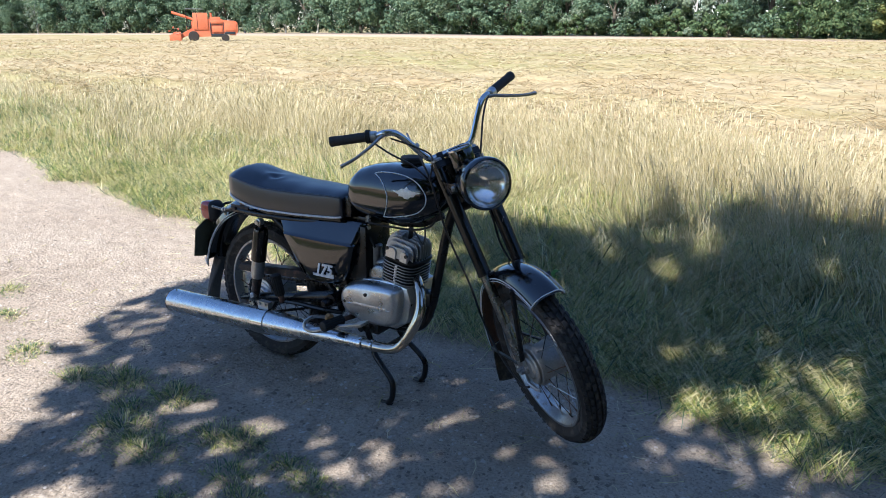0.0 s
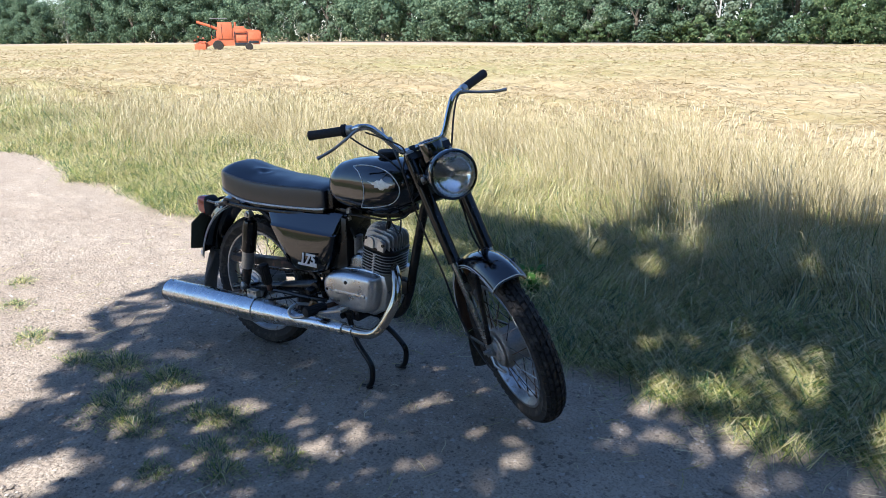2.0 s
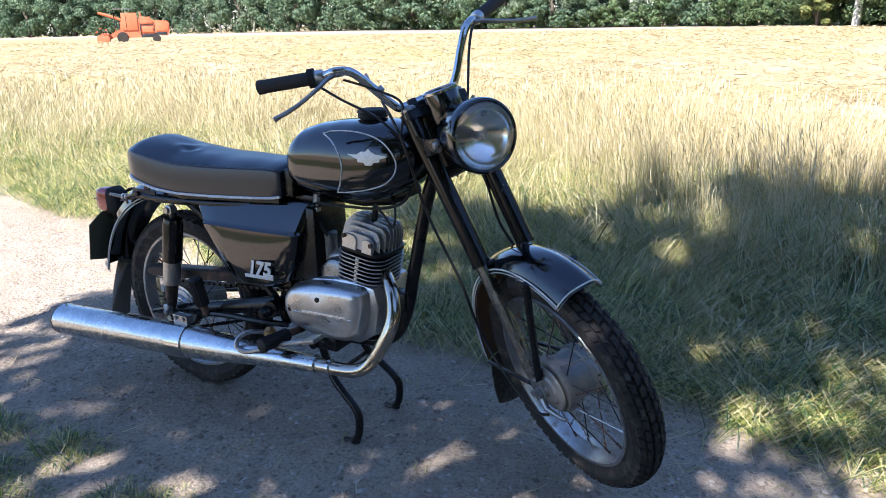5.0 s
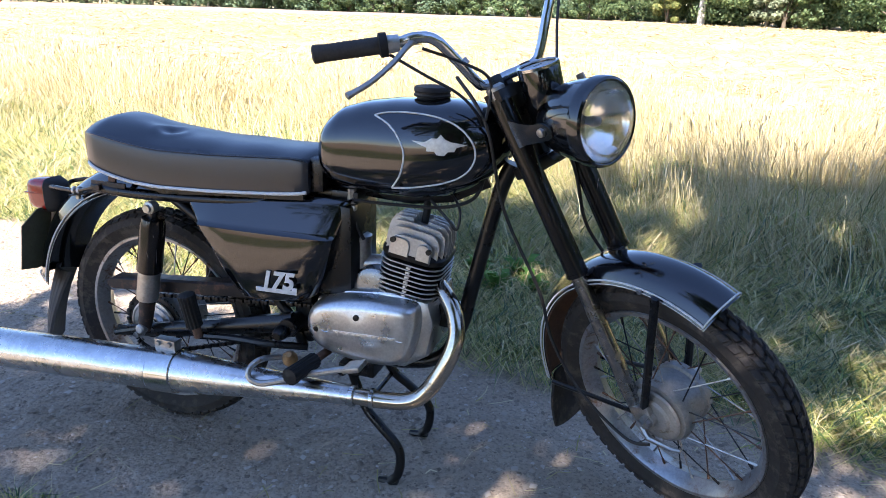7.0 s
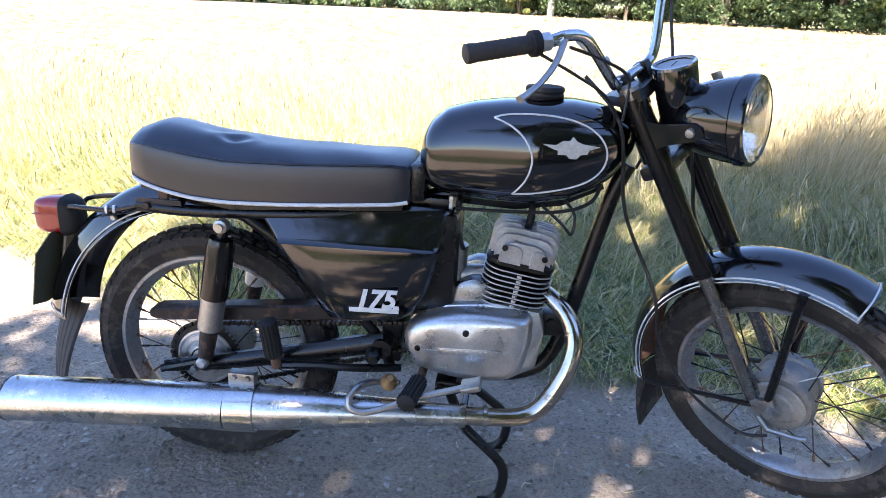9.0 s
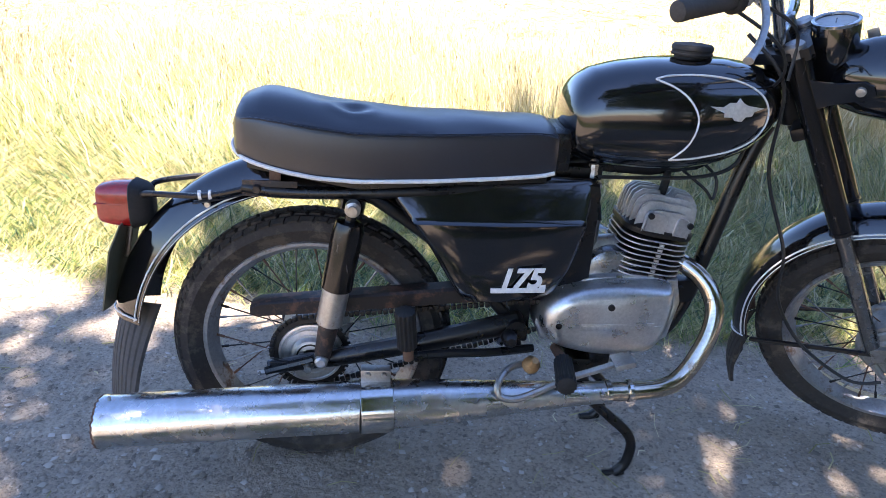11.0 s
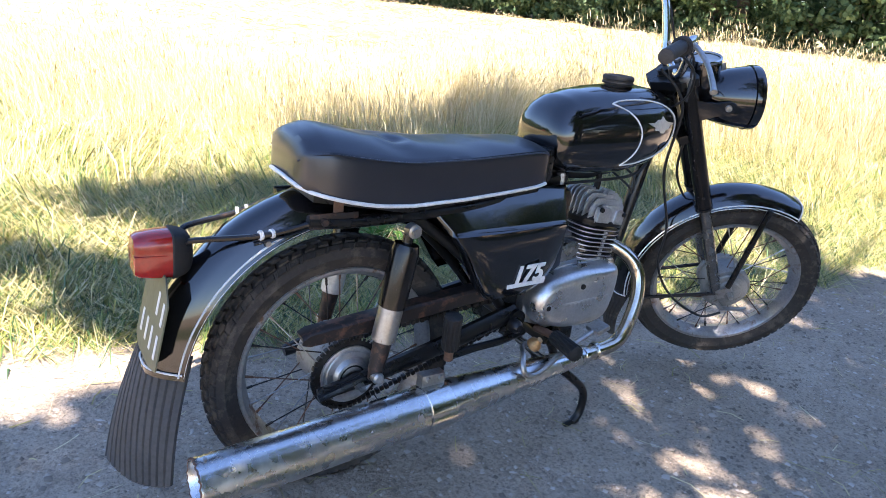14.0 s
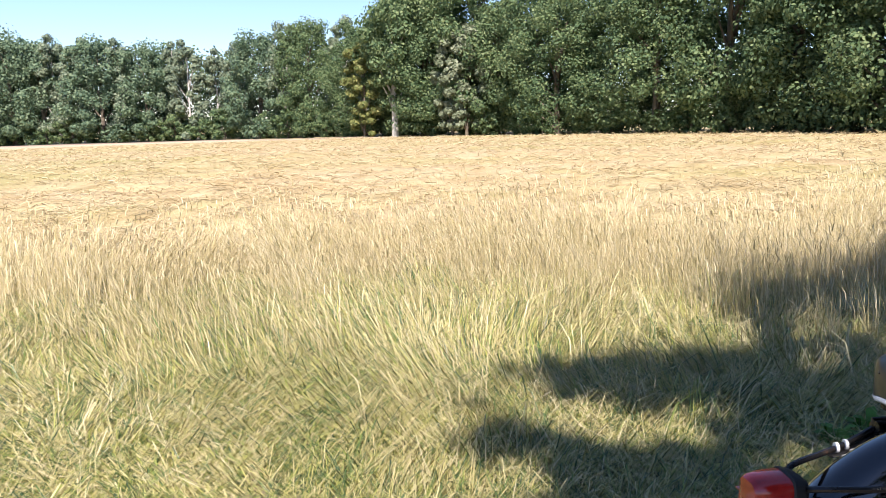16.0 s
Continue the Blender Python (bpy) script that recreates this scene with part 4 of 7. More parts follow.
M_DULL = surface("dull_steel", (0.30, 0.29, 0.27), (0.46, 0.45, 0.43), (0.3, 0.5), 0.9, grain=130, stain=20, bump=0.1, depth=0.0005, dirt=(0.14, 0.09, 0.055), dirt_at=0.60)
M_ALU = surface("cast_aluminium", (0.44, 0.44, 0.44), (0.64, 0.64, 0.63), (0.24, 0.42), 0.9, grain=150, stain=18, bump=0.14, depth=0.0006, dirt=(0.12, 0.11, 0.10), dirt_at=0.68)
M_FIN = surface("fin_aluminium", (0.36, 0.36, 0.355), (0.56, 0.56, 0.55), (0.38, 0.55), 0.7, grain=110, stain=22, bump=0.2, depth=0.0008, dirt=(0.08, 0.075, 0.065), dirt_at=0.62)
M_PIPE = surface("heat_tinted_chrome", (0.42, 0.36, 0.28), (0.60, 0.55, 0.47), (0.10, 0.26), 1.0, grain=160, stain=9, bump=0.06, depth=0.0004, dirt=(0.22, 0.15, 0.085), dirt_at=0.58)
M_HUB = surface("dusty_hub", (0.19, 0.185, 0.175), (0.32, 0.31, 0.29), (0.45, 0.65), 0.45, grain=150, stain=16, bump=0.2, depth=0.0006, dirt=(0.13, 0.095, 0.065), dirt_at=0.58)
M_SLIDER = surface("worn_fork_steel", (0.22, 0.215, 0.205), (0.40, 0.39, 0.37), (0.16, 0.32), 1.0, grain=120, stain=18, bump=0.08, depth=0.0005, dirt=(0.10, 0.065, 0.04), dirt_at=0.60)
M_OIL = surface("oily_steel", (0.012, 0.011, 0.010), (0.035, 0.030, 0.026), (0.3, 0.5), 0.5, grain=150, stain=25, bump=0.2, depth=0.0006, dirt=(0.09, 0.06, 0.04), dirt_at=0.64)
M_RUST = surface("rusty_steel", (0.07, 0.035, 0.022), (0.16, 0.085, 0.05), (0.7, 0.9), 0.1, grain=120, stain=20, bump=0.4, depth=0.001)
M_SCUFFED = surface("scuffed_rusty_paint", (0.010, 0.009, 0.009), (0.026, 0.019, 0.016), (0.35, 0.6), grain=90, stain=9, bump=0.2, depth=0.0008, dirt=(0.105, 0.052, 0.034), dirt_at=0.50, spec=0.4)
M_RUBBER = surface("rubber", (0.009, 0.009, 0.009), (0.022, 0.021, 0.020), (0.6, 0.8), grain=140, stain=15, bump=0.15, depth=0.0006, spec=0.35)
M_TYRE = surface("tyre_rubber", (0.020, 0.018, 0.016), (0.048, 0.041, 0.035), (0.7, 0.9), grain=90, stain=9, bump=0.25, depth=0.001, dirt=(0.082, 0.068, 0.054), dirt_at=0.52, spec=0.3)
M_FLAP = surface("mudflap_rubber", (0.050, 0.048, 0.046), (0.085, 0.081, 0.076), (0.7, 0.9), grain=90, stain=9, bump=0.2, depth=0.001, spec=0.3)
M_VINYL = surface("seat_vinyl", (0.008, 0.0095, 0.0145), (0.014, 0.016, 0.0235), (0.30, 0.40), grain=260, stain=10, bump=0.2, depth=0.0005, spec=0.55)
vinyl = M_VINYL.node_tree.nodes["Principled BSDF"]
vinyl.inputs["Coat Weight"].default_value, vinyl.inputs["Coat Roughness"].default_value = 0.32, 0.28
# Rusty-orange metal with the brightness of a sun spot in its tan.
M_SUNLIT_TAN = surface("oily_brass", (0.30, 0.16, 0.06), (0.48, 0.28, 0.12), (0.35, 0.5), 0.5, grain=120, stain=30, bump=0.2)
M_WHITE = surface("white_trim", (0.55, 0.55, 0.54), (0.72, 0.72, 0.70), (0.35, 0.5), grain=120, stain=25, bump=0.05)
M_SILVER = surface("silver_paint", (0.50, 0.49, 0.46), (0.66, 0.65, 0.61), (0.3, 0.45), 0.4, grain=120, stain=30, bump=0.1)
M_GRIP = surface("dusty_grip_rubber", (0.030, 0.027, 0.025), (0.058, 0.052, 0.047), (0.6, 0.8), grain=150, stain=14, bump=0.2, depth=0.0006, spec=0.35)
M_CABLE = surface("cable_sheath", (0.010, 0.010, 0.010), (0.02, 0.02, 0.02), (0.45, 0.6), grain=120, stain=20)
M_RED = surface("red_lens", (0.22, 0.007, 0.006), (0.33, 0.014, 0.009), (0.15, 0.25), grain=60, stain=10, bump=0.05, coat=0.4)
M_PLATE = surface("plate_paint", (0.075, 0.075, 0.045), (0.12, 0.12, 0.075), (0.45, 0.6), grain=90, stain=14, bump=0.1)
M_DIAL = surface("dial_face", (0.30, 0.31, 0.32), (0.42, 0.43, 0.44), (0.4, 0.5), grain=60, stain=20)
M_RIM = surface("worn_rim", (0.24, 0.245, 0.25), (0.46, 0.465, 0.47), (0.26, 0.42), 0.8, grain=120, stain=9, bump=0.12, depth=0.0006, dirt=(0.15, 0.09, 0.055), dirt_at=0.54)
M_REFLECTOR = surface("reflector", (0.78, 0.78, 0.76), (0.86, 0.86, 0.84), (0.1, 0.22), 1.0, grain=60, stain=12, bump=0.02)


def glass_material():
    m, nd, lk, bs = nodes_of("lens_glass")
    bs.inputs["Base Color"].default_value = (0.95, 0.96, 0.95, 1)
    bs.inputs["Roughness"].default_value = 0.03
    bs.inputs["Transmission Weight"].default_value = 1.0
    bs.inputs["IOR"].default_value = 1.45
    return m


M_GLASS = glass_material()


# ---- shapes ----
class Shape:
    """Corners and faces of one mesh, grown piece by piece."""

    def __init__(self):
        self.v, self.f = [], []

    def add(self, verts, faces):
        k = len(self.v)
        self.v += [tuple(p) for p in verts]
        self.f += [tuple(i + k for i in f) for f in faces]
        return self

    def loft(self, rings, caps=True, closed=True):
        n, k = len(rings[0]), len(self.v)
        for r in rings:
            self.v += [tuple(p) for p in r]
        for i in range(len(rings) - 1):
            for j in range(n if closed else n - 1):
                a, b = k + i * n + j, k + i * n + (j + 1) % n
                self.f.append((a, b, b + n, a + n))
        if caps:
            self.f.append(tuple(k + j for j in reversed(range(n))))
            self.f.append(tuple(k + (len(rings) - 1) * n + j for j in range(n)))
        return self

    def tube(self, pts, r, n=12, caps=True, squash=1.0):
        P = [Vector(p) for p in pts]
        R = r if isinstance(r, (list, tuple)) else [r] * len(P)
        T = [(P[min(i + 1, len(P) - 1)] - P[max(i - 1, 0)]).normalized() for i in range(len(P))]
        up = Vector((0, 0, 1)) if abs(T[0].z) < 0.9 else Vector((1, 0, 0))
        A = T[0].cross(up).normalized()
        rings = []
        for p, t, rr in zip(P, T, R):
            A = (A - t * A.dot(t)).normalized()
            B = t.cross(A)
            rings.append([p + rr * (A * math.cos(a) + B * squash * math.sin(a)) for a in (2 * math.pi * j / n for j in range(n))])
        return self.loft(rings, caps)

    def lathe(self, profile, origin=(0, 0, 0), axis=(0, 1, 0), n=32, closed=False, caps=True):
        """Turn a profile of (distance along the axis, radius) round an axis."""
        ax = Vector(axis).normalized()
        a = ax.cross(Vector((0, 0, 1)) if abs(ax.z) < 0.9 else Vector((1, 0, 0))).normalized()
        b = ax.cross(a)
        o = Vector(origin)
        prof = list(profile) + ([profile[0]] if closed else [])
        rings = [[o + ax * h + max(r, 1e-4) * (a * math.cos(t) + b * math.sin(t)) for t in (2 * math.pi * j / n for j in range(n))] for h, r in prof]
        return self.loft(rings, caps=caps and not closed)

    def box(self, centre, size, bevel=0.003, turn=None):
        bm = bmesh.new()
        bmesh.ops.create_cube(bm, size=1.0)
        for vert in bm.verts:
            vert.co = Vector(vert.co[i] * size[i] for i in range(3))
        if bevel:
            bmesh.ops.bevel(bm, geom=bm.edges[:], offset=min(bevel, min(size) * 0.45), segments=2, profile=0.6, affect="EDGES")
        bm.verts.index_update()
        m = Matrix.Translation(centre) @ (turn if turn else Matrix())
        self.add([m @ vert.co for vert in bm.verts], [[q.index for q in f.verts] for f in bm.faces])
        bm.free()
        return self

    def slab(self, outline, y0, y1, edge=0.004, bulge=0.0):
        """An outline in x and z made into a rounded slab from y0 to y1 (y1 is the shown face)."""
        c = Vector((sum(p[0] for p in outline) / len(outline), 0, sum(p[1] for p in outline) / len(outline)))
        s = 1 if y1 > y0 else -1
        rings = [[(x, y0, z) for x, z in outline], [(x, y1 - s * edge, z) for x, z in outline]]
        for k, (sh, dy) in enumerate(((0.3, 0.3), (1.0, 0.0))):
            rings.append([(x + (c.x - x) * edge * sh / max(0.01, math.hypot(x - c.x, z - c.z)), y1 - s * edge * dy, z + (c.z - z) * edge * sh / max(0.01, math.hypot(x - c.x, z - c.z))) for x, z in outline])
        for f in (0.75, 0.4, 0.1):
            rings.append([(c.x + (x - c.x) * f, y1 + s * bulge * (1 - f * f), c.z + (z - c.z) * f) for x, z in outline])
        return self.loft(rings)

    def moved(self, m):
        self.v = [tuple(m @ Vector(p)) for p in self.v]
        return self


def part(name, shape, material, parent, label="", sharp=38):
    """Links a shape as one mesh object under a thing or a part."""
    me = bpy.data.meshes.new(name)
    me.from_pydata(shape.v, [], shape.f)
    me.validate()
    bm = bmesh.new()
    bm.from_mesh(me)
    bmesh.ops.recalc_face_normals(bm, faces=bm.faces)
    bm.to_mesh(me)
    bm.free()
    me.polygons.foreach_set("use_smooth", [True] * len(me.polygons))
    me.set_sharp_from_angle(angle=radians(sharp))
    me.materials.append(material)
    ob = new(name, me)
    ob.parent = parent
    if label:
        tagged(ob, label)
    return ob


def smooth_line(pts, n=8):
    """A smooth line through points."""
    P = [Vector(p) for p in pts]
    out = []
    for i in range(len(P) - 1):
        a, b, c, d_ = P[max(i - 1, 0)], P[i], P[i + 1], P[min(i + 2, len(P) - 1)]
        for k in range(n):
            t = k / n
            out.append(0.5 * ((2 * b) + (c - a) * t + (2 * a - 5 * b + 4 * c - d_) * t * t + (3 * b - a - 3 * c + d_) * t ** 3))
    return out + [P[-1]]


def lerp_table(table, x):
    return [float(np.interp(x, [r[0] for r in table], [r[k] for r in table])) for k in range(1, len(table[0]))]


# ---- the motorcycle; x forward, right side to -y ----
bike = tagged(new("motorcycle"), "old black motorcycle with chrome exhaust parked on its centre stand", "motorcycle")
bike.location = (-0.003, 0.01, -0.008)

# steering: the front end is turned to the right about the raked head
RAKE, TURN_R = radians(28.7), radians(36.0)
HEAD = Vector((0.958, 0.0, 1.034))
F0, D0 = Vector((math.cos(RAKE), 0, math.sin(RAKE))), Vector((-math.sin(RAKE), 0, math.cos(RAKE)))
FT = F0 * math.cos(TURN_R) + Vector((0, -1, 0)) * math.sin(TURN_R)
LT = D0.cross(FT)
STEER = Matrix(((FT.x, LT.x, D0.x, HEAD.x), (FT.y, LT.y, D0.y, HEAD.y), (FT.z, LT.z, D0.z, HEAD.z), (0, 0, 0, 1)))
AXLE_F = (0.085, 0.0, -0.79)


def make_wheel(name, m, R, wide, hub_profile, brake, treads, rim_r, label):
    """A spoked wheel about the local y axis: the rim carries tyre, hub and spokes."""
    rim = Shape().lathe([(-0.033, rim_r - 0.004), (-0.034, rim_r + 0.004), (-0.030, rim_r + 0.006), (-0.026, rim_r - 0.006), (-0.012, rim_r - 0.012), (0.0, rim_r - 0.022), (0.012, rim_r - 0.012), (0.026, rim_r - 0.006), (0.030, rim_r + 0.006), (0.034, rim_r + 0.004), (0.033, rim_r - 0.004), (0.024, rim_r - 0.011), (0.010, rim_r - 0.017), (0.0, rim_r - 0.0235), (-0.010, rim_r - 0.017), (-0.024, rim_r - 0.011)], n=72, closed=True).moved(m)
    rim_ob = part(name, rim, M_RIM, bike, label)
    h = R - rim_r
    prof = [(-0.026, rim_r - 0.002), (-wide * 0.80, rim_r + h * 0.25), (-wide, rim_r + h * 0.50), (-wide * 0.90, rim_r + h * 0.74), (-wide * 0.66, rim_r + h * 0.88), (-wide * 0.3, R - 0.008), (0, R - 0.006), (wide * 0.3, R - 0.008), (wide * 0.66, rim_r + h * 0.88), (wide * 0.90, rim_r + h * 0.74), (wide, rim_r + h * 0.50), (wide * 0.80, rim_r + h * 0.25), (0.026, rim_r - 0.002)]
    tyre = Shape().lathe(prof, n=72, closed=True)
    rows = ((-0.76, 0.17, 0.5, 0.80), (-0.42, 0.14, 0.0, 0.925), (0.0, 0.17, 0.5, 0.965), (0.42, 0.14, 0.0, 0.925), (0.76, 0.17, 0.5, 0.80))
    blocks = Shape()
    for k in range(treads):
        for f, w_, ph, rr in rows:
            a = 2 * math.pi * (k + ph) / treads
            r0 = rim_r + h * (rr - 0.02)
            tilt = -0.75 * f
            half_l = math.pi * R / treads * 0.80
            blk = []
            for dl, dw, dr in ((-1, -1, 0), (1, -1, 0), (1, 1, 0), (-1, 1, 0), (-0.85, -0.85, 1), (0.85, -0.85, 1), (0.85, 0.85, 1), (-0.85, 0.85, 1)):
                yy = f * wide + dw * w_ * wide * math.cos(tilt) + dr * 0.0055 * -math.sin(tilt)
                rad = r0 + dr * 0.0055 * math.cos(tilt) + dw * w_ * wide * math.sin(tilt) + 0.001
                skew = a + (dl * half_l + 0.25 * dw * half_l * (1 if f >= 0 else -1)) / R
                blk.append((rad * math.cos(skew), yy, rad * math.sin(skew)))
            blocks.add(blk, [(4, 5, 6, 7), (0, 1, 5, 4), (1, 2, 6, 5), (2, 3, 7, 6), (3, 0, 4, 7)])
    part("tyre", tyre.moved(m), M_TYRE, rim_ob, "worn black block-tread tyre", 30)
    tagged(part("tread", blocks.moved(m), M_TYRE, rim_ob, "", 30), kind="stuff")
    part("hub", Shape().lathe(hub_profile, n=40).moved(m), M_HUB, rim_ob)
    for k in range(36):
        a = 2 * math.pi * k / 36
        side = 1 if k % 2 else -1
        off = (0.42 if (k // 2) % 2 else -0.42)
        hr, hy = hub_profile[1][1] * 0.96, (0.042 if side > 0 else -0.042)
        p0 = (hr * math.cos(a + off), hy, hr * math.sin(a + off))
        p1 = ((rim_r - 0.02) * math.cos(a), side * 0.006, (rim_r - 0.02) * math.sin(a))
        nip = Vector(p1).lerp(Vector(p0), 0.11)
        sp = Shape().tube([p0, tuple(nip)], 0.0017, 5).tube([tuple(nip), p1], 0.0032, 5)
        part("spoke", sp.moved(m), M_RUST if k % 3 == 0 else M_OIL if k % 3 == 1 else M_DULL, rim_ob)
    return rim_ob


REAR = Matrix.Translation((0, 0, 0.309))
FRONT = STEER @ Matrix.Translation((AXLE_F[0], AXLE_F[1], AXLE_F[2] - 0.009))
rear_wheel = make_wheel("wheel", REAR, 0.320, 0.046, [(-0.052, 0.03), (-0.050, 0.068), (-0.040, 0.075), (-0.02, 0.074), (0.0, 0.078), (0.02, 0.074), (0.040, 0.08), (0.055, 0.08), (0.060, 0.03)], 1, 61, 0.246, "rear spoked wheel with rusty chrome rim")
front_wheel = make_wheel("wheel", FRONT, 0.312, 0.042, [(-0.062, 0.02), (-0.056, 0.074), (-0.045, 0.080), (-0.030, 0.080), (-0.026, 0.068), (0.0, 0.066), (0.026, 0.068), (0.030, 0.074), (0.05, 0.072), (0.058, 0.02)], -1, 62, 0.240, "front spoked wheel with pale chrome rim")
part("brake_plate", Shape().lathe([(-0.063, 0.066), (-0.068, 0.062), (-0.070, 0.045), (-0.076, 0.04), (-0.078, 0.018), (-0.090, 0.016), (-0.092, 0.008)], n=36).lathe([(-0.088, 0.013), (-0.105, 0.013), (-0.106, 0.008)], n=6).moved(FRONT), M_HUB, bike, "grey cast drum brake plate")
part("brake_lever", Shape().tube([(-0.045, -0.075, -0.02), (-0.03, -0.083, -0.055), (0.03, -0.083, -0.075), (0.05, -0.08, -0.078)], [0.009, 0.008, 0.006, 0.005], 8).moved(FRONT), M_DULL, bike)

# sprocket, chain and guard
spr = Shape().lathe([(-0.070, 0.02), (-0.072, 0.085), (-0.076, 0.086), (-0.078, 0.06), (-0.083, 0.057), (-0.085, 0.035), (-0.098, 0.032), (-0.100, 0.012)], n=44)
for k in range(44):
    a = 2 * math.pi * k / 44
    spr.box((0.087 * math.cos(a), -0.074, 0.087 * math.sin(a)), (0.008, 0.004, 0.006), 0.001, Matrix.Rotation(-a, 4, "Y"))
part("sprocket", spr.moved(REAR), M_OIL, bike, "oily dark rear sprocket")
part("hub_cap", Shape().lathe([(-0.079, 0.074), (-0.083, 0.073), (-0.084, 0.068), (-0.082, 0.066), (-0.082, 0.062), (-0.086, 0.060), (-0.087, 0.050), (-0.085, 0.048), (-0.085, 0.044), (-0.090, 0.042), (-0.097, 0.038), (-0.098, 0.030), (-0.100, 0.02)], n=40).moved(REAR), M_ALU, bike, "pale cast hub cap inside the sprocket")
loop = []
c1, r1, c2, r2 = Vector((0, 0, 0.309)), 0.090, Vector((0.50, 0, 0.415)), 0.036
base_a = math.atan2(c2.z - c1.z, c2.x - c1.x)
for k in range(25):
    a = base_a + math.pi / 2 + math.pi * k / 24
    loop.append(c1 + r1 * Vector((math.cos(a), 0, math.sin(a))))
for k in range(9):
    a = base_a - math.pi / 2 + math.pi * k / 8
    loop.append(c2 + r2 * Vector((math.cos(a), 0, math.sin(a))))
loop.append(loop[0])
seglen = [0]
for a, b in zip(loop, loop[1:]):
    seglen.append(seglen[-1] + (b - a).length)
chain = Shape()
links = int(seglen[-1] / 0.0127)
for k in range(links):
    d0 = seglen[-1] * (k + 0.5) / links
    j = max(i for i in range(len(seglen) - 1) if seglen[i] <= d0)
    t = (d0 - seglen[j]) / max(1e-6, seglen[j + 1] - seglen[j])
    p = loop[j].lerp(loop[j + 1], t)
    dr = (loop[j + 1] - loop[j]).normalized()
    chain.box((p.x, -0.074, p.z), (0.0105, 0.014 if k % 2 else 0.007, 0.011), 0.002, Matrix.Rotation(-math.atan2(dr.z, dr.x), 4, "Y"))
part("chain", chain, M_OIL, bike, "oily brown drive chain")
guard = Shape().loft([[(x, y, z) for y, z in ((-0.100, zb), (-0.102, zt), (-0.096, zt + 0.005), (-0.060, zt + 0.005), (-0.060, zt), (-0.097, zt - 0.002), (-0.096, zb))] for x, zb, zt in ((-0.128, 0.416, 0.428), (-0.11, 0.410, 0.438), (0.05, 0.424, 0.456), (0.33, 0.455, 0.486), (0.42, 0.46, 0.492))])
part("chain_guard", guard, M_SCUFFED, bike, "scratched black chain guard with rust")
part("axle_nut", Shape().lathe([(-0.10, 0.015), (-0.115, 0.015), (-0.116, 0.009)], n=6).lathe([(-0.09, 0.02), (-0.10, 0.02)], n=20).tube([(0, -0.11, 0), (0, -0.155, 0)], 0.0085, 10).lathe([(-0.122, 0.013), (-0.136, 0.013)], n=6).moved(REAR), M_DULL, bike)
part("chain_adjuster", Shape().tube([(-0.095, -0.125, 0.288), (-0.02, -0.128, 0.312), (0.01, -0.128, 0.322)], 0.010, 8).box((-0.06, -0.122, 0.302), (0.05, 0.014, 0.022), 0.003), M_FRAME, bike)

# swinging arm, shocks
for s in (-1, 1):
    part("swing_arm", Shape().tube([(-0.09, s * 0.112, 0.290), (0.06, s * 0.118, 0.322), (0.25, s * 0.112, 0.362), (0.46, s * 0.095, 0.408)], [0.013, 0.017, 0.019, 0.021], 10, squash=1.25), M_FRAME, bike)
    a, b = Vector((0.030, s * 0.148, 0.338)), Vector((0.093, s * 0.140, 0.684))
    ax = (b - a)
    body = part("shock_absorber", Shape().lathe([(0.168, 0.029), (0.171, 0.0325), (0.30, 0.0325), (0.318, 0.028), (0.320, 0.012), (0.352, 0.012)], a, ax, 24), M_SCRATCHED, bike, "black shock absorber with bright steel sleeve")
    part("sleeve", Shape().lathe([(0.085, 0.0255), (0.088, 0.0285), (0.172, 0.0285), (0.172, 0.024)], a, ax, 24), M_SILVER if s > 0 else M_DULL, body, "bright steel sleeve")
    part("lower_tube", Shape().lathe([(-0.012, 0.014), (0.012, 0.018), (0.086, 0.022), (0.088, 0.018)], a, ax, 20), M_SCUFFED, body, "brown rusty lower tube")
    part("bolt", Shape().lathe([(0.0, 0.016), (s * 0.022, 0.016), (s * 0.024, 0.010), (s * 0.032, 0.010)], (b.x, b.y, b.z), (0, 1, 0), 16), M_DULL, body)
    part("bolt", Shape().lathe([(0.0, 0.015), (s * 0.022, 0.014), (s * 0.026, 0.009)], (a.x, a.y, a.z), (0, 1, 0), 16), M_DULL, body)

# frame
part("down_tube", Shape().tube(smooth_line([(0.985, 0, 0.86), (0.955, 0, 0.775), (0.905, 0, 0.545), (0.880, 0, 0.43), (0.83, 0, 0.335), (0.72, 0, 0.30), (0.60, 0, 0.305)], 6), 0.0185, 12), M_FRAME, bike)
part("top_tube", Shape().tube(smooth_line([(0.975, 0, 0.89), (0.75, 0, 0.80), (0.52, 0, 0.745), (0.40, 0, 0.71)], 5), 0.018, 10), M_FRAME, bike)
part("head_tube", Shape().lathe([(-0.185, 0.026), (-0.18, 0.032), (-0.06, 0.030), (-0.055, 0.033), (-0.02, 0.033)], HEAD, D0, 20), M_FRAME, bike)
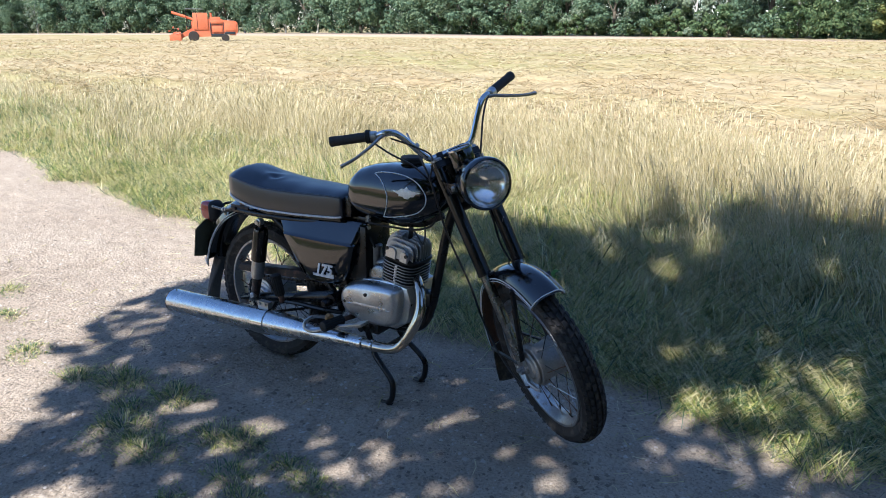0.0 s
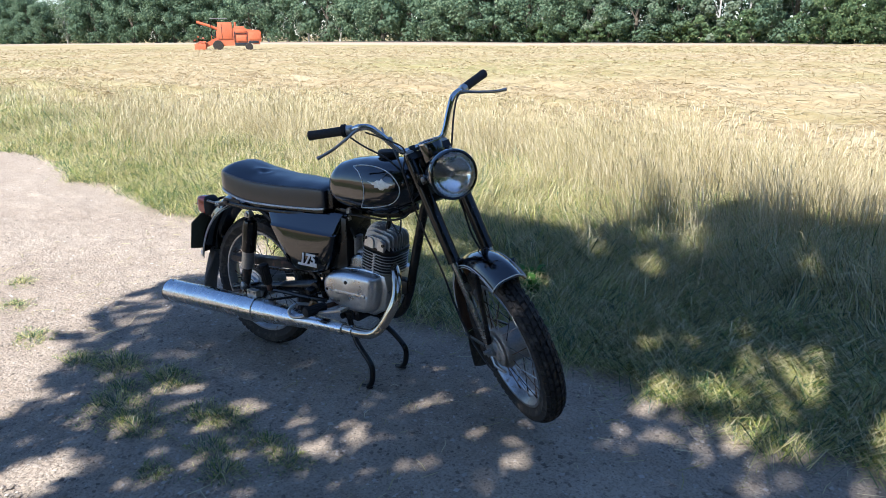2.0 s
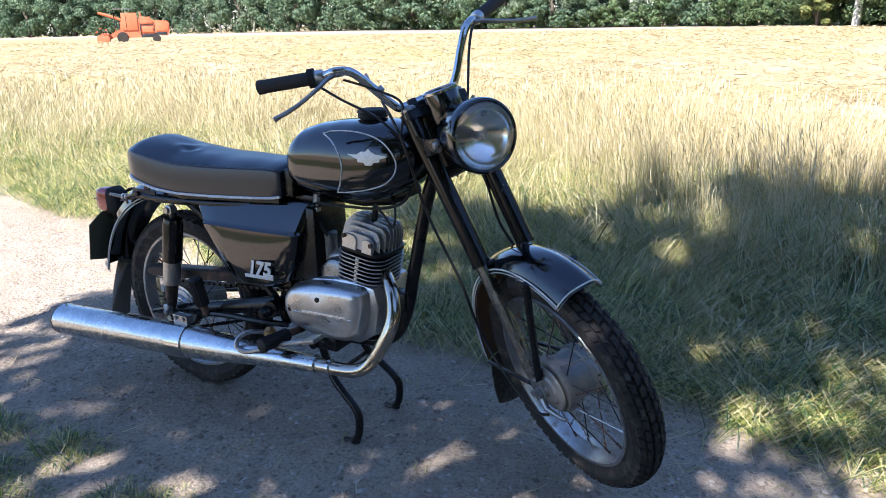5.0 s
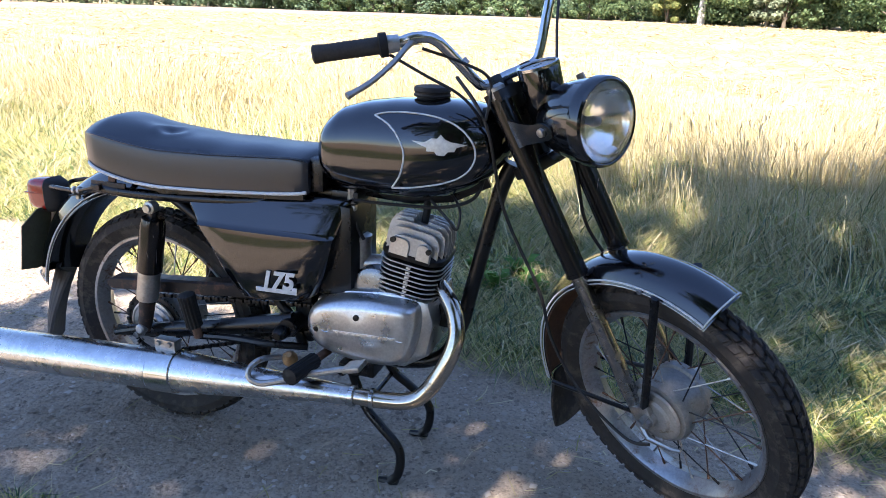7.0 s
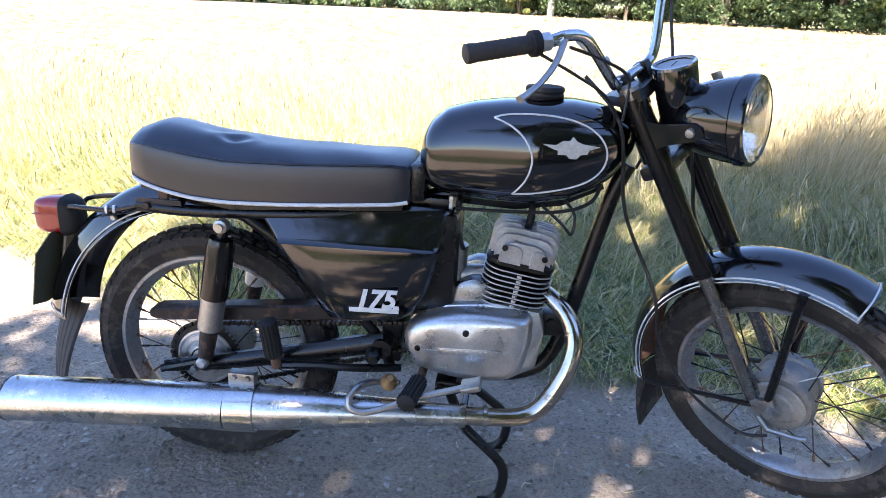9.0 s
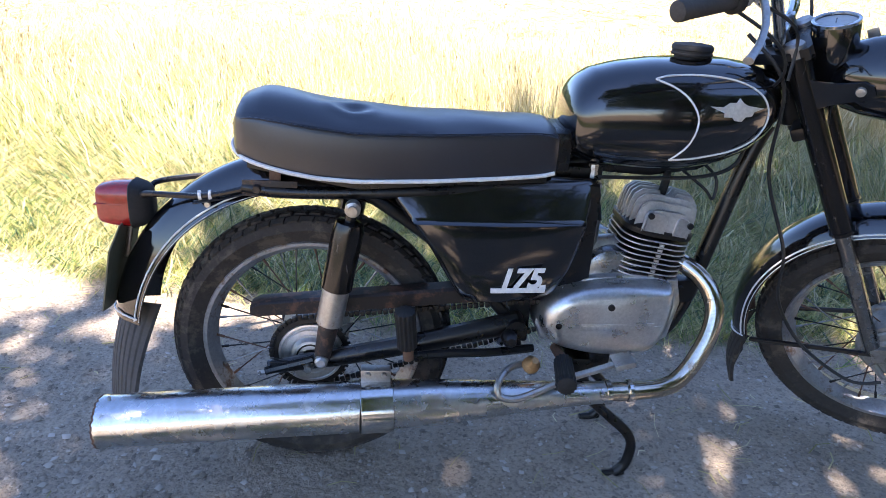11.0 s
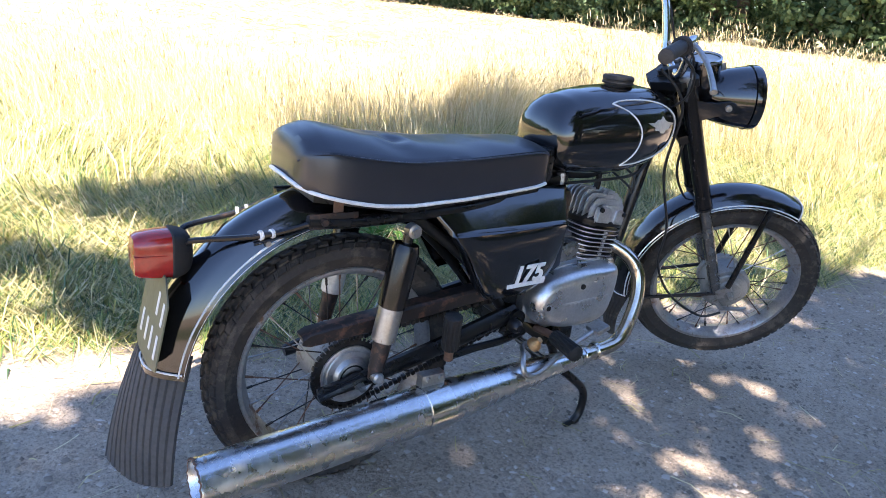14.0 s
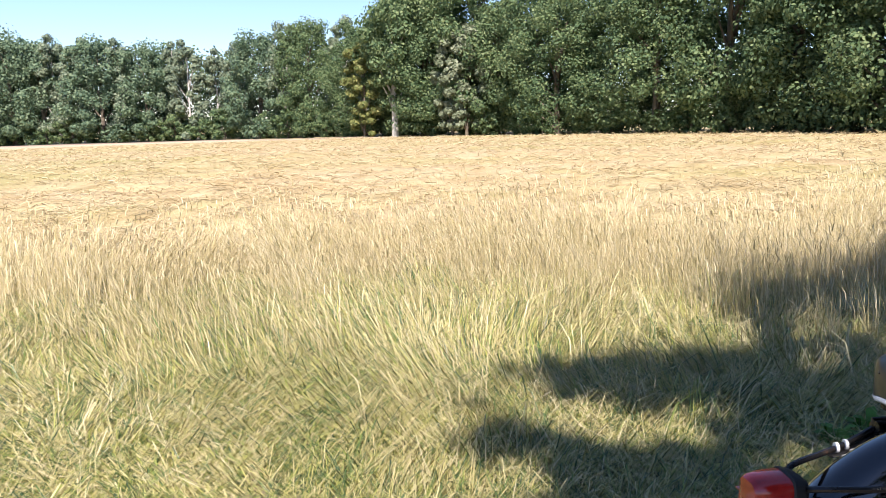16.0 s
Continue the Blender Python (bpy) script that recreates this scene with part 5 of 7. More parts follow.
for s in (-1, 1):
    part("seat_rail", Shape().tube(smooth_line([(0.50, s * 0.06, 0.73), (0.30, s * 0.095, 0.712), (0.10, s * 0.105, 0.702), (-0.05, s * 0.104, 0.698), (-0.13, s * 0.10, 0.705)], 4), 0.0135, 10), M_FRAME, bike)
    part("frame_stay", Shape().tube(smooth_line([(0.12, s * 0.10, 0.70), (0.28, s * 0.085, 0.58), (0.43, s * 0.075, 0.42), (0.47, s * 0.07, 0.33)], 4), 0.0135, 10), M_FRAME, bike)
    part("rail_plate", Shape().box((-0.075, s * 0.108, 0.705), (0.11, 0.006, 0.034), 0.002).lathe([(0, 0.009), (s * 0.012, 0.008)], (-0.10, s * 0.111, 0.706), (0, 1, 0), 6), M_SCUFFED, bike)
    part("seat_bracket", Shape().box((-0.065, s * 0.103, 0.735), (0.022, 0.006, 0.045), 0.001), M_RUST, bike, "rusty seat bracket")
part("pivot_housing", Shape().tube([(0.455, -0.125, 0.40), (0.455, 0.12, 0.40)], 0.024, 14).lathe([(0, 0.02), (-0.022, 0.017), (-0.03, 0.01)], (0.44, -0.125, 0.388), (0, 1, 0), 16).box((0.47, 0, 0.44), (0.05, 0.13, 0.20), 0.008), M_FRAME, bike)

# rear mudguard
def guard_section(centre, Rt, Re, half, ang, thick=0.0015, m=None):
    """One ring of a mudguard at an angle: the outer curve and back along the inner."""
    out = []
    k = 9
    for inner in (0, 1):
        seq = range(k) if not inner else reversed(range(k))
        for j in seq:
            u_ = -1 + 2 * j / (k - 1)
            w_ = half * (abs(u_) ** 0.8) * (1 if u_ > 0 else -1)
            rr = Re + (Rt - Re) * (1 - abs(u_) ** 2.6) - inner * thick
            p = Vector((centre[0] + rr * math.cos(ang), centre[1] + w_ * (1 - inner * 0.02), centre[2] + rr * math.sin(ang)))
            out.append(m @ p if m else p)
    return out


def mudguard(name, centre, Rt, Re, half, a0, a1, steps, material, parent, label, m=None, taper=0.0):
    rings = []
    for k in range(steps + 1):
        a = radians(a0 + (a1 - a0) * k / steps)
        rings.append(guard_section(centre, Rt, Re, half * (1 - taper * abs(k / steps - 0.5)), a, m=m))
    return part(name, Shape().loft(rings), material, parent, label)


RC = (0.0, 0.0, 0.314)
rear_guard = mudguard("rear_mudguard", RC, 0.447, 0.378, 0.076, 52, 172, 40, M_BLACK, bike, "glossy black rear mudguard with white pinstripes")
for s in (-1, 1):
    for rr, wr in ((0.390, 0.0022), (0.380, 0.0006)):
        pts = []
        for k in range(40):
            a = radians(98 + (171 - 98) * k / 39)
            pts.append((RC[0] + rr * math.cos(a), s * (0.0728 if rr > 0.385 else 0.0758), RC[2] + rr * math.sin(a)))
        part("pinstripe", Shape().tube(pts, wr, 5), M_WHITE, rear_guard)
pts = []
for k in range(17):
    u_ = -1 + 2 * k / 16
    rr = 0.384 + (0.449 - 0.384) * (1 - abs(u_) ** 2.6)
    a = radians(170.5)
    pts.append((rr * math.cos(a), 0.0765 * (abs(u_) ** 0.8) * (1 if u_ > 0 else -1), 0.318 + rr * math.sin(a)))
part("pinstripe", Shape().tube(pts, 0.0022, 5), M_WHITE, rear_guard)


def mudflap(name, top, bottom, w0, w1, ribs, parent, m=None, dep=Vector((-1, 0, 0)), curve=0.066, ease=0.0, rubber=None):
    """A ribbed rubber flap that hangs from a mudguard."""
    t0, t1 = Vector(top), Vector(bottom)
    g = Shape()
    rows = 8
    grid = []
    for side in (0, 1):
        for i in range(rows + 1):
            f = i / rows
            c = t0.lerp(t1, f) + dep * (0.015 * math.sin(f * 3.0))
            hw = w0 + (w1 - w0) * f ** 0.8
            row = []
            cols = ribs * 6
            for j in range(cols + 1):
                u_ = -1 + 2 * j / cols
                ridge = 0.0045 if (j % 6) != 5 and side == 0 else 0.0
                row.append(c + Vector((0, u_ * hw, 0.02 * f * (u_ * u_) - (0 if f < 1 else 0.0))) + dep * (ridge + (0.0 if side == 0 else -0.004) - curve * (1 - ease * f) * u_ * u_))
            grid.append(row)
    n = len(grid[0])
    verts = [p for r in grid for p in r]
    faces = []
    off = (rows + 1) * n
    for i in range(rows):
        for j in range(n - 1):
            a = i * n + j
            faces.append((a, a + 1, a + n + 1, a + n))
            faces.append((a + off, a + off + n, a + off + n + 1, a + off + 1))
    for i in range(rows):
        a, b = i * n, i * n + n - 1
        faces.append((a, a + n, a + n + off, a + off))
        faces.append((b, b + off, b + n + off, b + n))
    for j in range(n - 1):
        faces.append((j, j + off, j + 1 + off, j + 1))
        k2 = rows * n + j
        faces.append((k2, k2 + 1, k2 + 1 + off, k2 + off))
    g.add(verts, faces)
    if m:
        g.moved(m)
    return part(name, g, rubber or M_FLAP, parent, "ribbed black rubber mudflap" if rubber else "ribbed grey rubber mudflap", 25)


mudflap("mudflap", (-0.422, 0, 0.392), (-0.470, 0, 0.105), 0.074, 0.096, 11, bike, Matrix.Translation((-0.45, 0, 0)) @ Matrix.Rotation(radians(33), 4, "Z") @ Matrix.Translation((0.45, 0, 0)), curve=0.050, ease=0.75)

# tail lamp, its rods, the number plate
def lamp_ring(x, hy, hz):
    """A rounded rectangle across the lamp."""
    out = []
    for k in range(20):
        c, t = math.cos(2 * math.pi * k / 20), math.sin(2 * math.pi * k / 20)
        out.append((x, hy * abs(c) ** 0.5 * (1 if c > 0 else -1), 0.627 + hz * abs(t) ** 0.5 * (1 if t > 0 else -1)))
    return out


housing = part("tail_lamp", Shape().loft([lamp_ring(*r) for r in ((-0.340, 0.016, 0.024), (-0.346, 0.026, 0.038), (-0.358, 0.034, 0.046), (-0.372, 0.039, 0.050), (-0.380, 0.041, 0.052), (-0.383, 0.039, 0.050))]), M_RUBBER, bike, "black plastic tail lamp housing with red lens")
part("lens", Shape().loft([lamp_ring(*r) for r in ((-0.376, 0.038, 0.049), (-0.408, 0.0375, 0.048), (-0.426, 0.036, 0.046), (-0.444, 0.033, 0.043), (-0.452, 0.028, 0.038), (-0.456, 0.016, 0.022))]).box((-0.424, 0, 0.633), (0.060, 0.0755, 0.003), 0.001), M_RED, housing, "red plastic lens with a moulded rib")
for s in (-1, 1):
    part("lamp_rod", Shape().tube(smooth_line([(-0.352, s * 0.024, 0.652), (-0.337, s * 0.046, 0.664), (-0.214, s * 0.083, 0.676), (-0.13, s * 0.104, 0.700)], 5), 0.0062, 8), M_FRAME, bike)
    part("cable_tie", Shape().lathe([(-0.0035, 0.008), (-0.003, 0.0105), (0.003, 0.0105), (0.0035, 0.008)], (-0.222, s * 0.081, 0.676), (1, -s * 0.2, 0.03), 10).lathe([(-0.0035, 0.008), (-0.003, 0.0105), (0.003, 0.0105), (0.0035, 0.008)], (-0.200, s * 0.085, 0.679), (1, -s * 0.2, 0.03), 10), M_WHITE, bike, "white cable tie")
    part("guard_bolt", Shape().lathe([(0, 0.007), (s * 0.008, 0.006)], (-0.207, s * 0.080, 0.658), (0, 1, 0), 8), M_DULL, bike)
    part("guard_bracket", Shape().tube([(-0.235, s * 0.079, 0.660), (-0.17, s * 0.090, 0.676), (-0.12, s * 0.104, 0.694)], 0.009, 8, squash=0.4), M_FRAME, bike)
plate = Shape()
outl = [(-0.050, 0.402), (0.050, 0.402), (0.086, 0.418), (0.086, 0.545), (0.052, 0.592), (-0.052, 0.592), (-0.104, 0.553), (-0.104, 0.416)]
plate.loft([[(-0.437 + dx + 0.20 * (z - 0.407), y, z) for y, z in outl] for dx in (0.0015, -0.0015)])
plate_ob = part("number_plate", plate, M_PLATE, bike, "olive number plate with pale painted bars")
for y, z, hh in ((-0.040, 0.535, 0.048), (-0.082, 0.527, 0.048), (0.052, 0.462, 0.05), (0.010, 0.460, 0.05), (-0.032, 0.458, 0.05), (-0.076, 0.456, 0.05)):
    part("plate_bar", Shape().box((-0.439 + 0.20 * (z - 0.407), y, z), (0.002, 0.011, hh), 0.0005, Matrix.Rotation(0.20, 4, "Y")), M_WHITE, plate_ob)
part("plate_bracket", Shape().tube([(-0.375, 0, 0.60), (-0.394, 0, 0.58), (-0.411, 0, 0.50)], 0.006, 8), M_DULL, bike)

# seat
SEAT = [  # x, half width, bottom, seam, top
    (-0.152, 0.050, 0.778, 0.815, 0.826), (-0.148, 0.085, 0.772, 0.838, 0.858), (-0.135, 0.108, 0.768, 0.852, 0.882), (-0.10, 0.126, 0.760, 0.857, 0.894), (-0.05, 0.132, 0.748, 0.851, 0.888),
    (0.02, 0.133, 0.736, 0.841, 0.875), (0.10, 0.130, 0.731, 0.833, 0.865), (0.25, 0.120, 0.735, 0.834, 0.858), (0.38, 0.108, 0.742, 0.839, 0.858), (0.47, 0.099, 0.748, 0.842, 0.857), (0.500, 0.094, 0.752, 0.838, 0.852), (0.507, 0.088, 0.756, 0.830, 0.842)]


def seat_at(x):
    """The seat's section at x, with the corners of its outline rounded off."""
    rows = [lerp_table(SEAT, min(0.507, max(-0.152, x + d))) for d in ((-0.02, -0.013, -0.007, 0, 0.007, 0.013, 0.02) if -0.13 < x < 0.49 else (-0.003, 0, 0.003))]
    w, b, sm, t = [sum(c) / len(rows) for c in zip(*rows)]
    return w, b - 0.002, sm - 0.004, t - 0.005


def seat_ring(x, grow=0.0):
    hw, zb, zs, zt = seat_at(x)
    hw += grow
    half = [(0.0, zb), (hw * 0.93, zb), (hw * 0.985, zb + 0.006), (hw, zb + (zs - zb) * 0.35), (hw * 0.995, zs - 0.012), (hw * 0.975, zs - 0.003)]
    half += [(hw * 0.955 * (1 - k / 12), zs + 0.002 + (zt - zs - 0.002) * (1 - (1 - k / 12) ** 2.6)) for k in range(13)]
    return [(x, y, z - seat_dip(x, y, z - zs)) for y, z in half] + [(x, -y, z - seat_dip(x, -y, z - zs)) for y, z in reversed(half[1:-1])]


def seat_dip(x, y, above):
    """The sagging dimple in the cover with folds running out of it, and slack waves along the edge."""
    if above < 0:
        return 0.0006 * math.sin(x * 70) * (1 if abs(y) > 0.08 else 0)
    dx, dy = x - 0.085, y + 0.035
    r = math.hypot(dx / 1.3, dy)
    pit = 0.0075 * math.exp(-(r / 0.017) ** 2) - 0.0028 * math.exp(-((r - 0.034) / 0.012) ** 2)
    folds = 0.0016 * math.sin(3 * math.atan2(dy, dx) + 1.0) * math.exp(-((r - 0.055) / 0.03) ** 2)
    return pit + folds + 0.0012 * math.sin(x * 33 + y * 20) * min(1, above / 0.01)


seat = part("seat", Shape().loft([seat_ring(x) for x in np.concatenate([[-0.152, -0.148, -0.142, -0.135, -0.12], np.linspace(-0.10, 0.48, 66), [0.49, 0.50, 0.505, 0.507]])]), M_VINYL, bike, "black vinyl dual seat with white piping")
for s in (-1, 1):
    low, seam = [], []
    for x in np.linspace(-0.148, 0.503, 34):
        hw, zb, zs, zt = seat_at(float(x))
        low.append((float(x), s * (hw + 0.001), zb + 0.004))
        seam.append((float(x), s * (hw * 0.975 + 0.0005), zs - 0.002))
    part("piping", Shape().tube(low, 0.0045, 8), M_WHITE, seat, "white piping along the seat's lower edge")
    part("seam", Shape().tube(seam, 0.0022, 6), M_VINYL, seat)
hwr = seat_at(-0.148)
part("piping", Shape().tube(smooth_line([(-0.148, -hwr[0], 0.776), (-0.156, -0.05, 0.782), (-0.157, 0, 0.784), (-0.156, 0.05, 0.782), (-0.148, hwr[0], 0.776)], 4), 0.0045, 8), M_WHITE, seat)
part("seat_nose", Shape().box((0.515, 0, 0.795), (0.05, 0.15, 0.085), 0.012).box((0.56, 0, 0.745), (0.12, 0.10, 0.03), 0.008), M_FRAME, bike)
part("seat_pan", Shape().loft([[(x, s_ * w_, z) for s_, z in ((-1, z0), (1, z0), (1, z1), (-1, z1))] for x, w_, z0, z1 in ((-0.12, 0.10, 0.745, 0.775), (0.1, 0.115, 0.712, 0.735), (0.49, 0.085, 0.733, 0.755))]), M_FRAME, bike)

# tank
TANK = [  # x, half width, bottom, top
    (0.520, 0.020, 0.838, 0.872), (0.523, 0.057, 0.815, 0.893), (0.531, 0.082, 0.797, 0.917), (0.546, 0.098, 0.781, 0.939), (0.576, 0.107, 0.769, 0.961), (0.630, 0.116, 0.762, 0.977), (0.70, 0.127, 0.759, 0.988),
    (0.775, 0.136, 0.761, 0.994), (0.85, 0.128, 0.775, 0.996), (0.905, 0.115, 0.800, 0.990), (0.945, 0.094, 0.832, 0.978), (0.972, 0.068, 0.866, 0.962), (0.986, 0.040, 0.892, 0.946), (0.990, 0.015, 0.91, 0.93)]
TN = 36


def tank_y(x, z, grow=0.0):
    hw, zb, zt = lerp_table(TANK, x)
    c, hh = (zb + zt) / 2, (zt - zb) / 2
    u_ = min(0.999, abs((z - c) / hh))
    return (hw + grow) * (1 - u_ ** 2.5) ** (1 / 2.5)


def tank_ring(x):
    hw, zb, zt = lerp_table(TANK, x)
    c, hh = (zb + zt) / 2, (zt - zb) / 2
    out = []
    for k in range(TN):
        a = 2 * math.pi * k / TN
        ca, sa = math.cos(a), math.sin(a)
        out.append((x, hw * abs(ca) ** 0.8 * (1 if ca > 0 else -1), c + hh * abs(sa) ** 0.8 * (1 if sa > 0 else -1)))
    return out


tank = part("fuel_tank", Shape().loft([tank_ring(float(x)) for x in np.concatenate([[0.520, 0.5215, 0.524, 0.528, 0.534, 0.542, 0.552, 0.565, 0.577], np.linspace(0.59, 0.93, 22), [0.94, 0.95, 0.96, 0.97, 0.978, 0.984, 0.988, 0.990]])]), M_BLACK, bike, "glossy black fuel tank with white pinstripes and silver emblem", 50)
OUTER = [(0.683, 0.958), (0.715, 0.966), (0.783, 0.970), (0.851, 0.962), (0.898, 0.940), (0.922, 0.905), (0.918, 0.868), (0.889, 0.838), (0.843, 0.820), (0.785, 0.807), (0.733, 0.799)]
INNER = [(0.683, 0.958), (0.722, 0.944), (0.752, 0.920), (0.769, 0.884), (0.760, 0.838), (0.733, 0.799)]
for s in (-1, 1):
    for line in (OUTER, INNER):
        pts = [(p.x, s * (tank_y(p.x, p.z) + 0.0006), p.z) for p in smooth_line([(x, 0, z) for x, z in line], 8)]
        part("pinstripe", Shape().tube(pts, 0.0021, 6), M_WHITE, tank)
    wings = [(0.797, 0.915), (0.822, 0.914), (0.834, 0.922), (0.846, 0.922), (0.852, 0.930), (0.860, 0.922), (0.872, 0.917), (0.903, 0.913), (0.884, 0.907), (0.880, 0.899), (0.868, 0.898), (0.861, 0.890), (0.847, 0.891), (0.842, 0.897), (0.826, 0.897), (0.826, 0.904), (0.812, 0.909)]
    wings = [(0.848 + (x - 0.851) * 1.12, 0.908 + (z - 0.908) * 1.12) for x, z in wings]
    mid = Vector((0.848, 0.908))
    em = Shape()
    for lift in (-0.002, 0.0022):
        em.v += [(x, s * (tank_y(x, z) + lift), z) for x, z in wings] + [(mid.x, s * (tank_y(mid.x, mid.y) + lift), mid.y)]
    k = len(wings)
    em.f += [(i, (i + 1) % k, (i + 1) % k + k + 1, i + k + 1) for i in range(k)] + [(i + k + 1, (i + 1) % k + k + 1, 2 * k + 1) for i in range(k)]
    part("emblem", em, M_SILVER, tank, "silver winged emblem", 20)
part("filler_cap", Shape().lathe([(0, 0.035), (0.005, 0.035), (0.007, 0.042), (0.011, 0.043), (0.013, 0.041), (0.017, 0.041), (0.019, 0.043), (0.025, 0.0425), (0.029, 0.039), (0.031, 0.024), (0.033, 0.0)], (0.785, 0.0, 0.990), (0, 0, 1), 28), M_RUBBER, tank, "black screw filler cap")
part("tank_seam", Shape().tube([(x, s_ * 0, z) for s_ in (0,) for x, z in ((0.55, 0.772), (0.62, 0.757), (0.74, 0.752), (0.84, 0.768), (0.93, 0.815))], 0.006, 8, squash=3.0), M_FRAME, tank)

# side covers
COVER = [  # z, x back, x front, y
    (0.470, 0.345, 0.480, 0.118), (0.478, 0.330, 0.500, 0.140), (0.500, 0.312, 0.532, 0.146), (0.55, 0.282, 0.556, 0.149), (0.60, 0.252, 0.570, 0.149), (0.640, 0.222, 0.579, 0.148), (0.652, 0.212, 0.582, 0.146), (0.657, 0.206, 0.584, 0.137), (0.664, 0.200, 0.586, 0.133), (0.70, 0.168, 0.594, 0.114), (0.728, 0.148, 0.602, 0.097), (0.737, 0.143, 0.606, 0.090), (0.742, 0.146, 0.606, 0.084)]


def side_cover(s):
    rings = []
    for z, xb, xf, y in COVER:
        ring = [(xb + 0.002, s * (y - 0.045), z)]
        for f in (0, 0.008, 0.016, 0.03, 0.045, 0.2, 0.35, 0.5, 0.65, 0.8, 0.955, 0.97, 0.984, 0.992, 1):
            x = xb + (xf - xb) * f
            e = min(f, 1 - f) * (xf - xb)
            ring.append((x, s * (y - 0.012 * max(0, 1 - e / 0.018) ** 2 - 0.020 * f * f), z))
        ring.append((xf - 0.004, s * (y - 0.075), z))
        rings.append(ring)
    return part("side_cover", Shape().loft(rings, caps=False, closed=False).loft([rings[-1], [(x, s * 0.07, z) for x, y, z in rings[-1]]], caps=False, closed=False), M_BLACK, bike, "glossy black side cover with a moulded step")


for s in (-1, 1):
    cover = side_cover(s)
    text = bpy.data.curves.new("figures", "FONT")
    text.body, text.size, text.shear, text.extrude, text.align_x, text.offset = "175", 0.062, 0.28, 0.0012, "CENTER", 0.0022
    tmp = bpy.data.objects.new("figures", text)
    scene.collection.objects.link(tmp)
    bpy.context.view_layer.update()
    me = bpy.data.meshes.new_from_object(tmp.evaluated_get(bpy.context.evaluated_depsgraph_get()))
    bpy.data.objects.remove(tmp)
    me.name = "badge"
    g = Shape()
    g.add([vv.co.copy() for vv in me.vertices], [list(p.vertices) for p in me.polygons])
    g.box((-0.002, -0.0065, 0), (0.116, 0.011, 0.0026), 0.0005).box((0.050, 0.001, 0), (0.014, 0.010, 0.0026), 0.0005)
    turn = Matrix.Rotation(radians(90), 4, "X") if s < 0 else Matrix.Rotation(radians(180), 4, "Z") @ Matrix.Rotation(radians(90), 4, "X")
    tilt = Matrix.Rotation(radians(-1.5 if s < 0 else 1.5), 4, "Z")
    part("badge", g.moved(Matrix.Translation((0.444, s * 0.1475, 0.518)) @ tilt @ turn @ Matrix.Rotation(radians(3 * (1 if s < 0 else -1)), 4, "Z")), M_WHITE, cover, "white 175 badge", 20)
part("air_box", Shape().box((0.525, 0, 0.61), (0.19, 0.17, 0.25), 0.03), M_FRAME, bike)

# engine
engine = part("crankcase", Shape().slab([(0.50, 0.40), (0.52, 0.48), (0.60, 0.515), (0.72, 0.53), (0.82, 0.515), (0.835, 0.46), (0.82, 0.37), (0.76, 0.33), (0.60, 0.33), (0.52, 0.36)], 0.10, -0.085, 0.012), M_ALU, bike, "worn cast aluminium engine crankcase")
cov_line = [(0.507, 0.412), (0.508, 0.440), (0.517, 0.464), (0.539, 0.487), (0.570, 0.500), (0.603, 0.509), (0.67, 0.518), (0.737, 0.519), (0.780, 0.517), (0.798, 0.510), (0.804, 0.492), (0.805, 0.455), (0.800, 0.420), (0.787, 0.376), (0.762, 0.352), (0.708, 0.341), (0.638, 0.340), (0.566, 0.356), (0.526, 0.376)]


def pod(side):
    """A cast engine cover, rounded over from its joint to a shallow front face."""
    line = [(p.x, p.z) for p in smooth_line([(x, 0, z) for x, z in cov_line + cov_line[:1]], 3)][:-1]
    cx, cz = 0.66, 0.43
    rings = []
    for inset, y in ((0, 0.07), (0, 0.098), (0.002, 0.110), (0.006, 0.120), (0.012, 0.128), (0.020, 0.134), (0.030, 0.1372), (0.042, 0.1385)):
        rings.append([(x + (cx - x) * inset / math.hypot(x - cx, z - cz), side * y, z + (cz - z) * inset / math.hypot(x - cx, z - cz)) for x, z in line])
    for f in (0.5, 0.15):
        rings.append([(cx + (x - cx) * f, side * (0.1398 - 0.0005 * f), cz + (z - cz) * f) for x, z in line])
    return Shape().loft(rings)


cover = part("engine_cover", pod(-1), M_ALU, bike, "pitted aluminium engine side cover", 60)
for s, (x, z) in ((1, (0.655, 0.472)), (1, (0.545, 0.422))):
    part("screw", Shape().lathe([(0, 0.008), (-0.004, 0.0075), (-0.0045, 0.004)], (x, -0.1388 if x > 0.6 else -0.1345, z), (0, 1, 0), 12), M_FRAME, cover)
part("cover_ridge", Shape().tube([(0.56, -0.1385, 0.420), (0.775, -0.1378, 0.428)], 0.0016, 6), M_ALU, cover)
part("cover_lettering", Shape().box((0.675, -0.1395, 0.4245), (0.165, 0.0035, 0.016), 0.001, Matrix.Rotation(-0.045, 4, "Y")), M_ALU, cover, "raised bar of worn lettering")
for k in range(11):
    part("lettering_bar", Shape().box((0.603 + k * 0.0145, -0.1413, 0.4213 + k * 0.00065), (0.0085, 0.0018, 0.0095), 0.0006, Matrix.Rotation(-0.045, 4, "Y")), M_ALU, cover)
part("left_cover", pod(1), M_ALU, bike, "", 60)
LEAN_C = radians(9)
CB = Vector((0.744, 0.0, 0.489))
CYL = Matrix.Translation(CB) @ Matrix.Rotation(LEAN_C, 4, "Y")


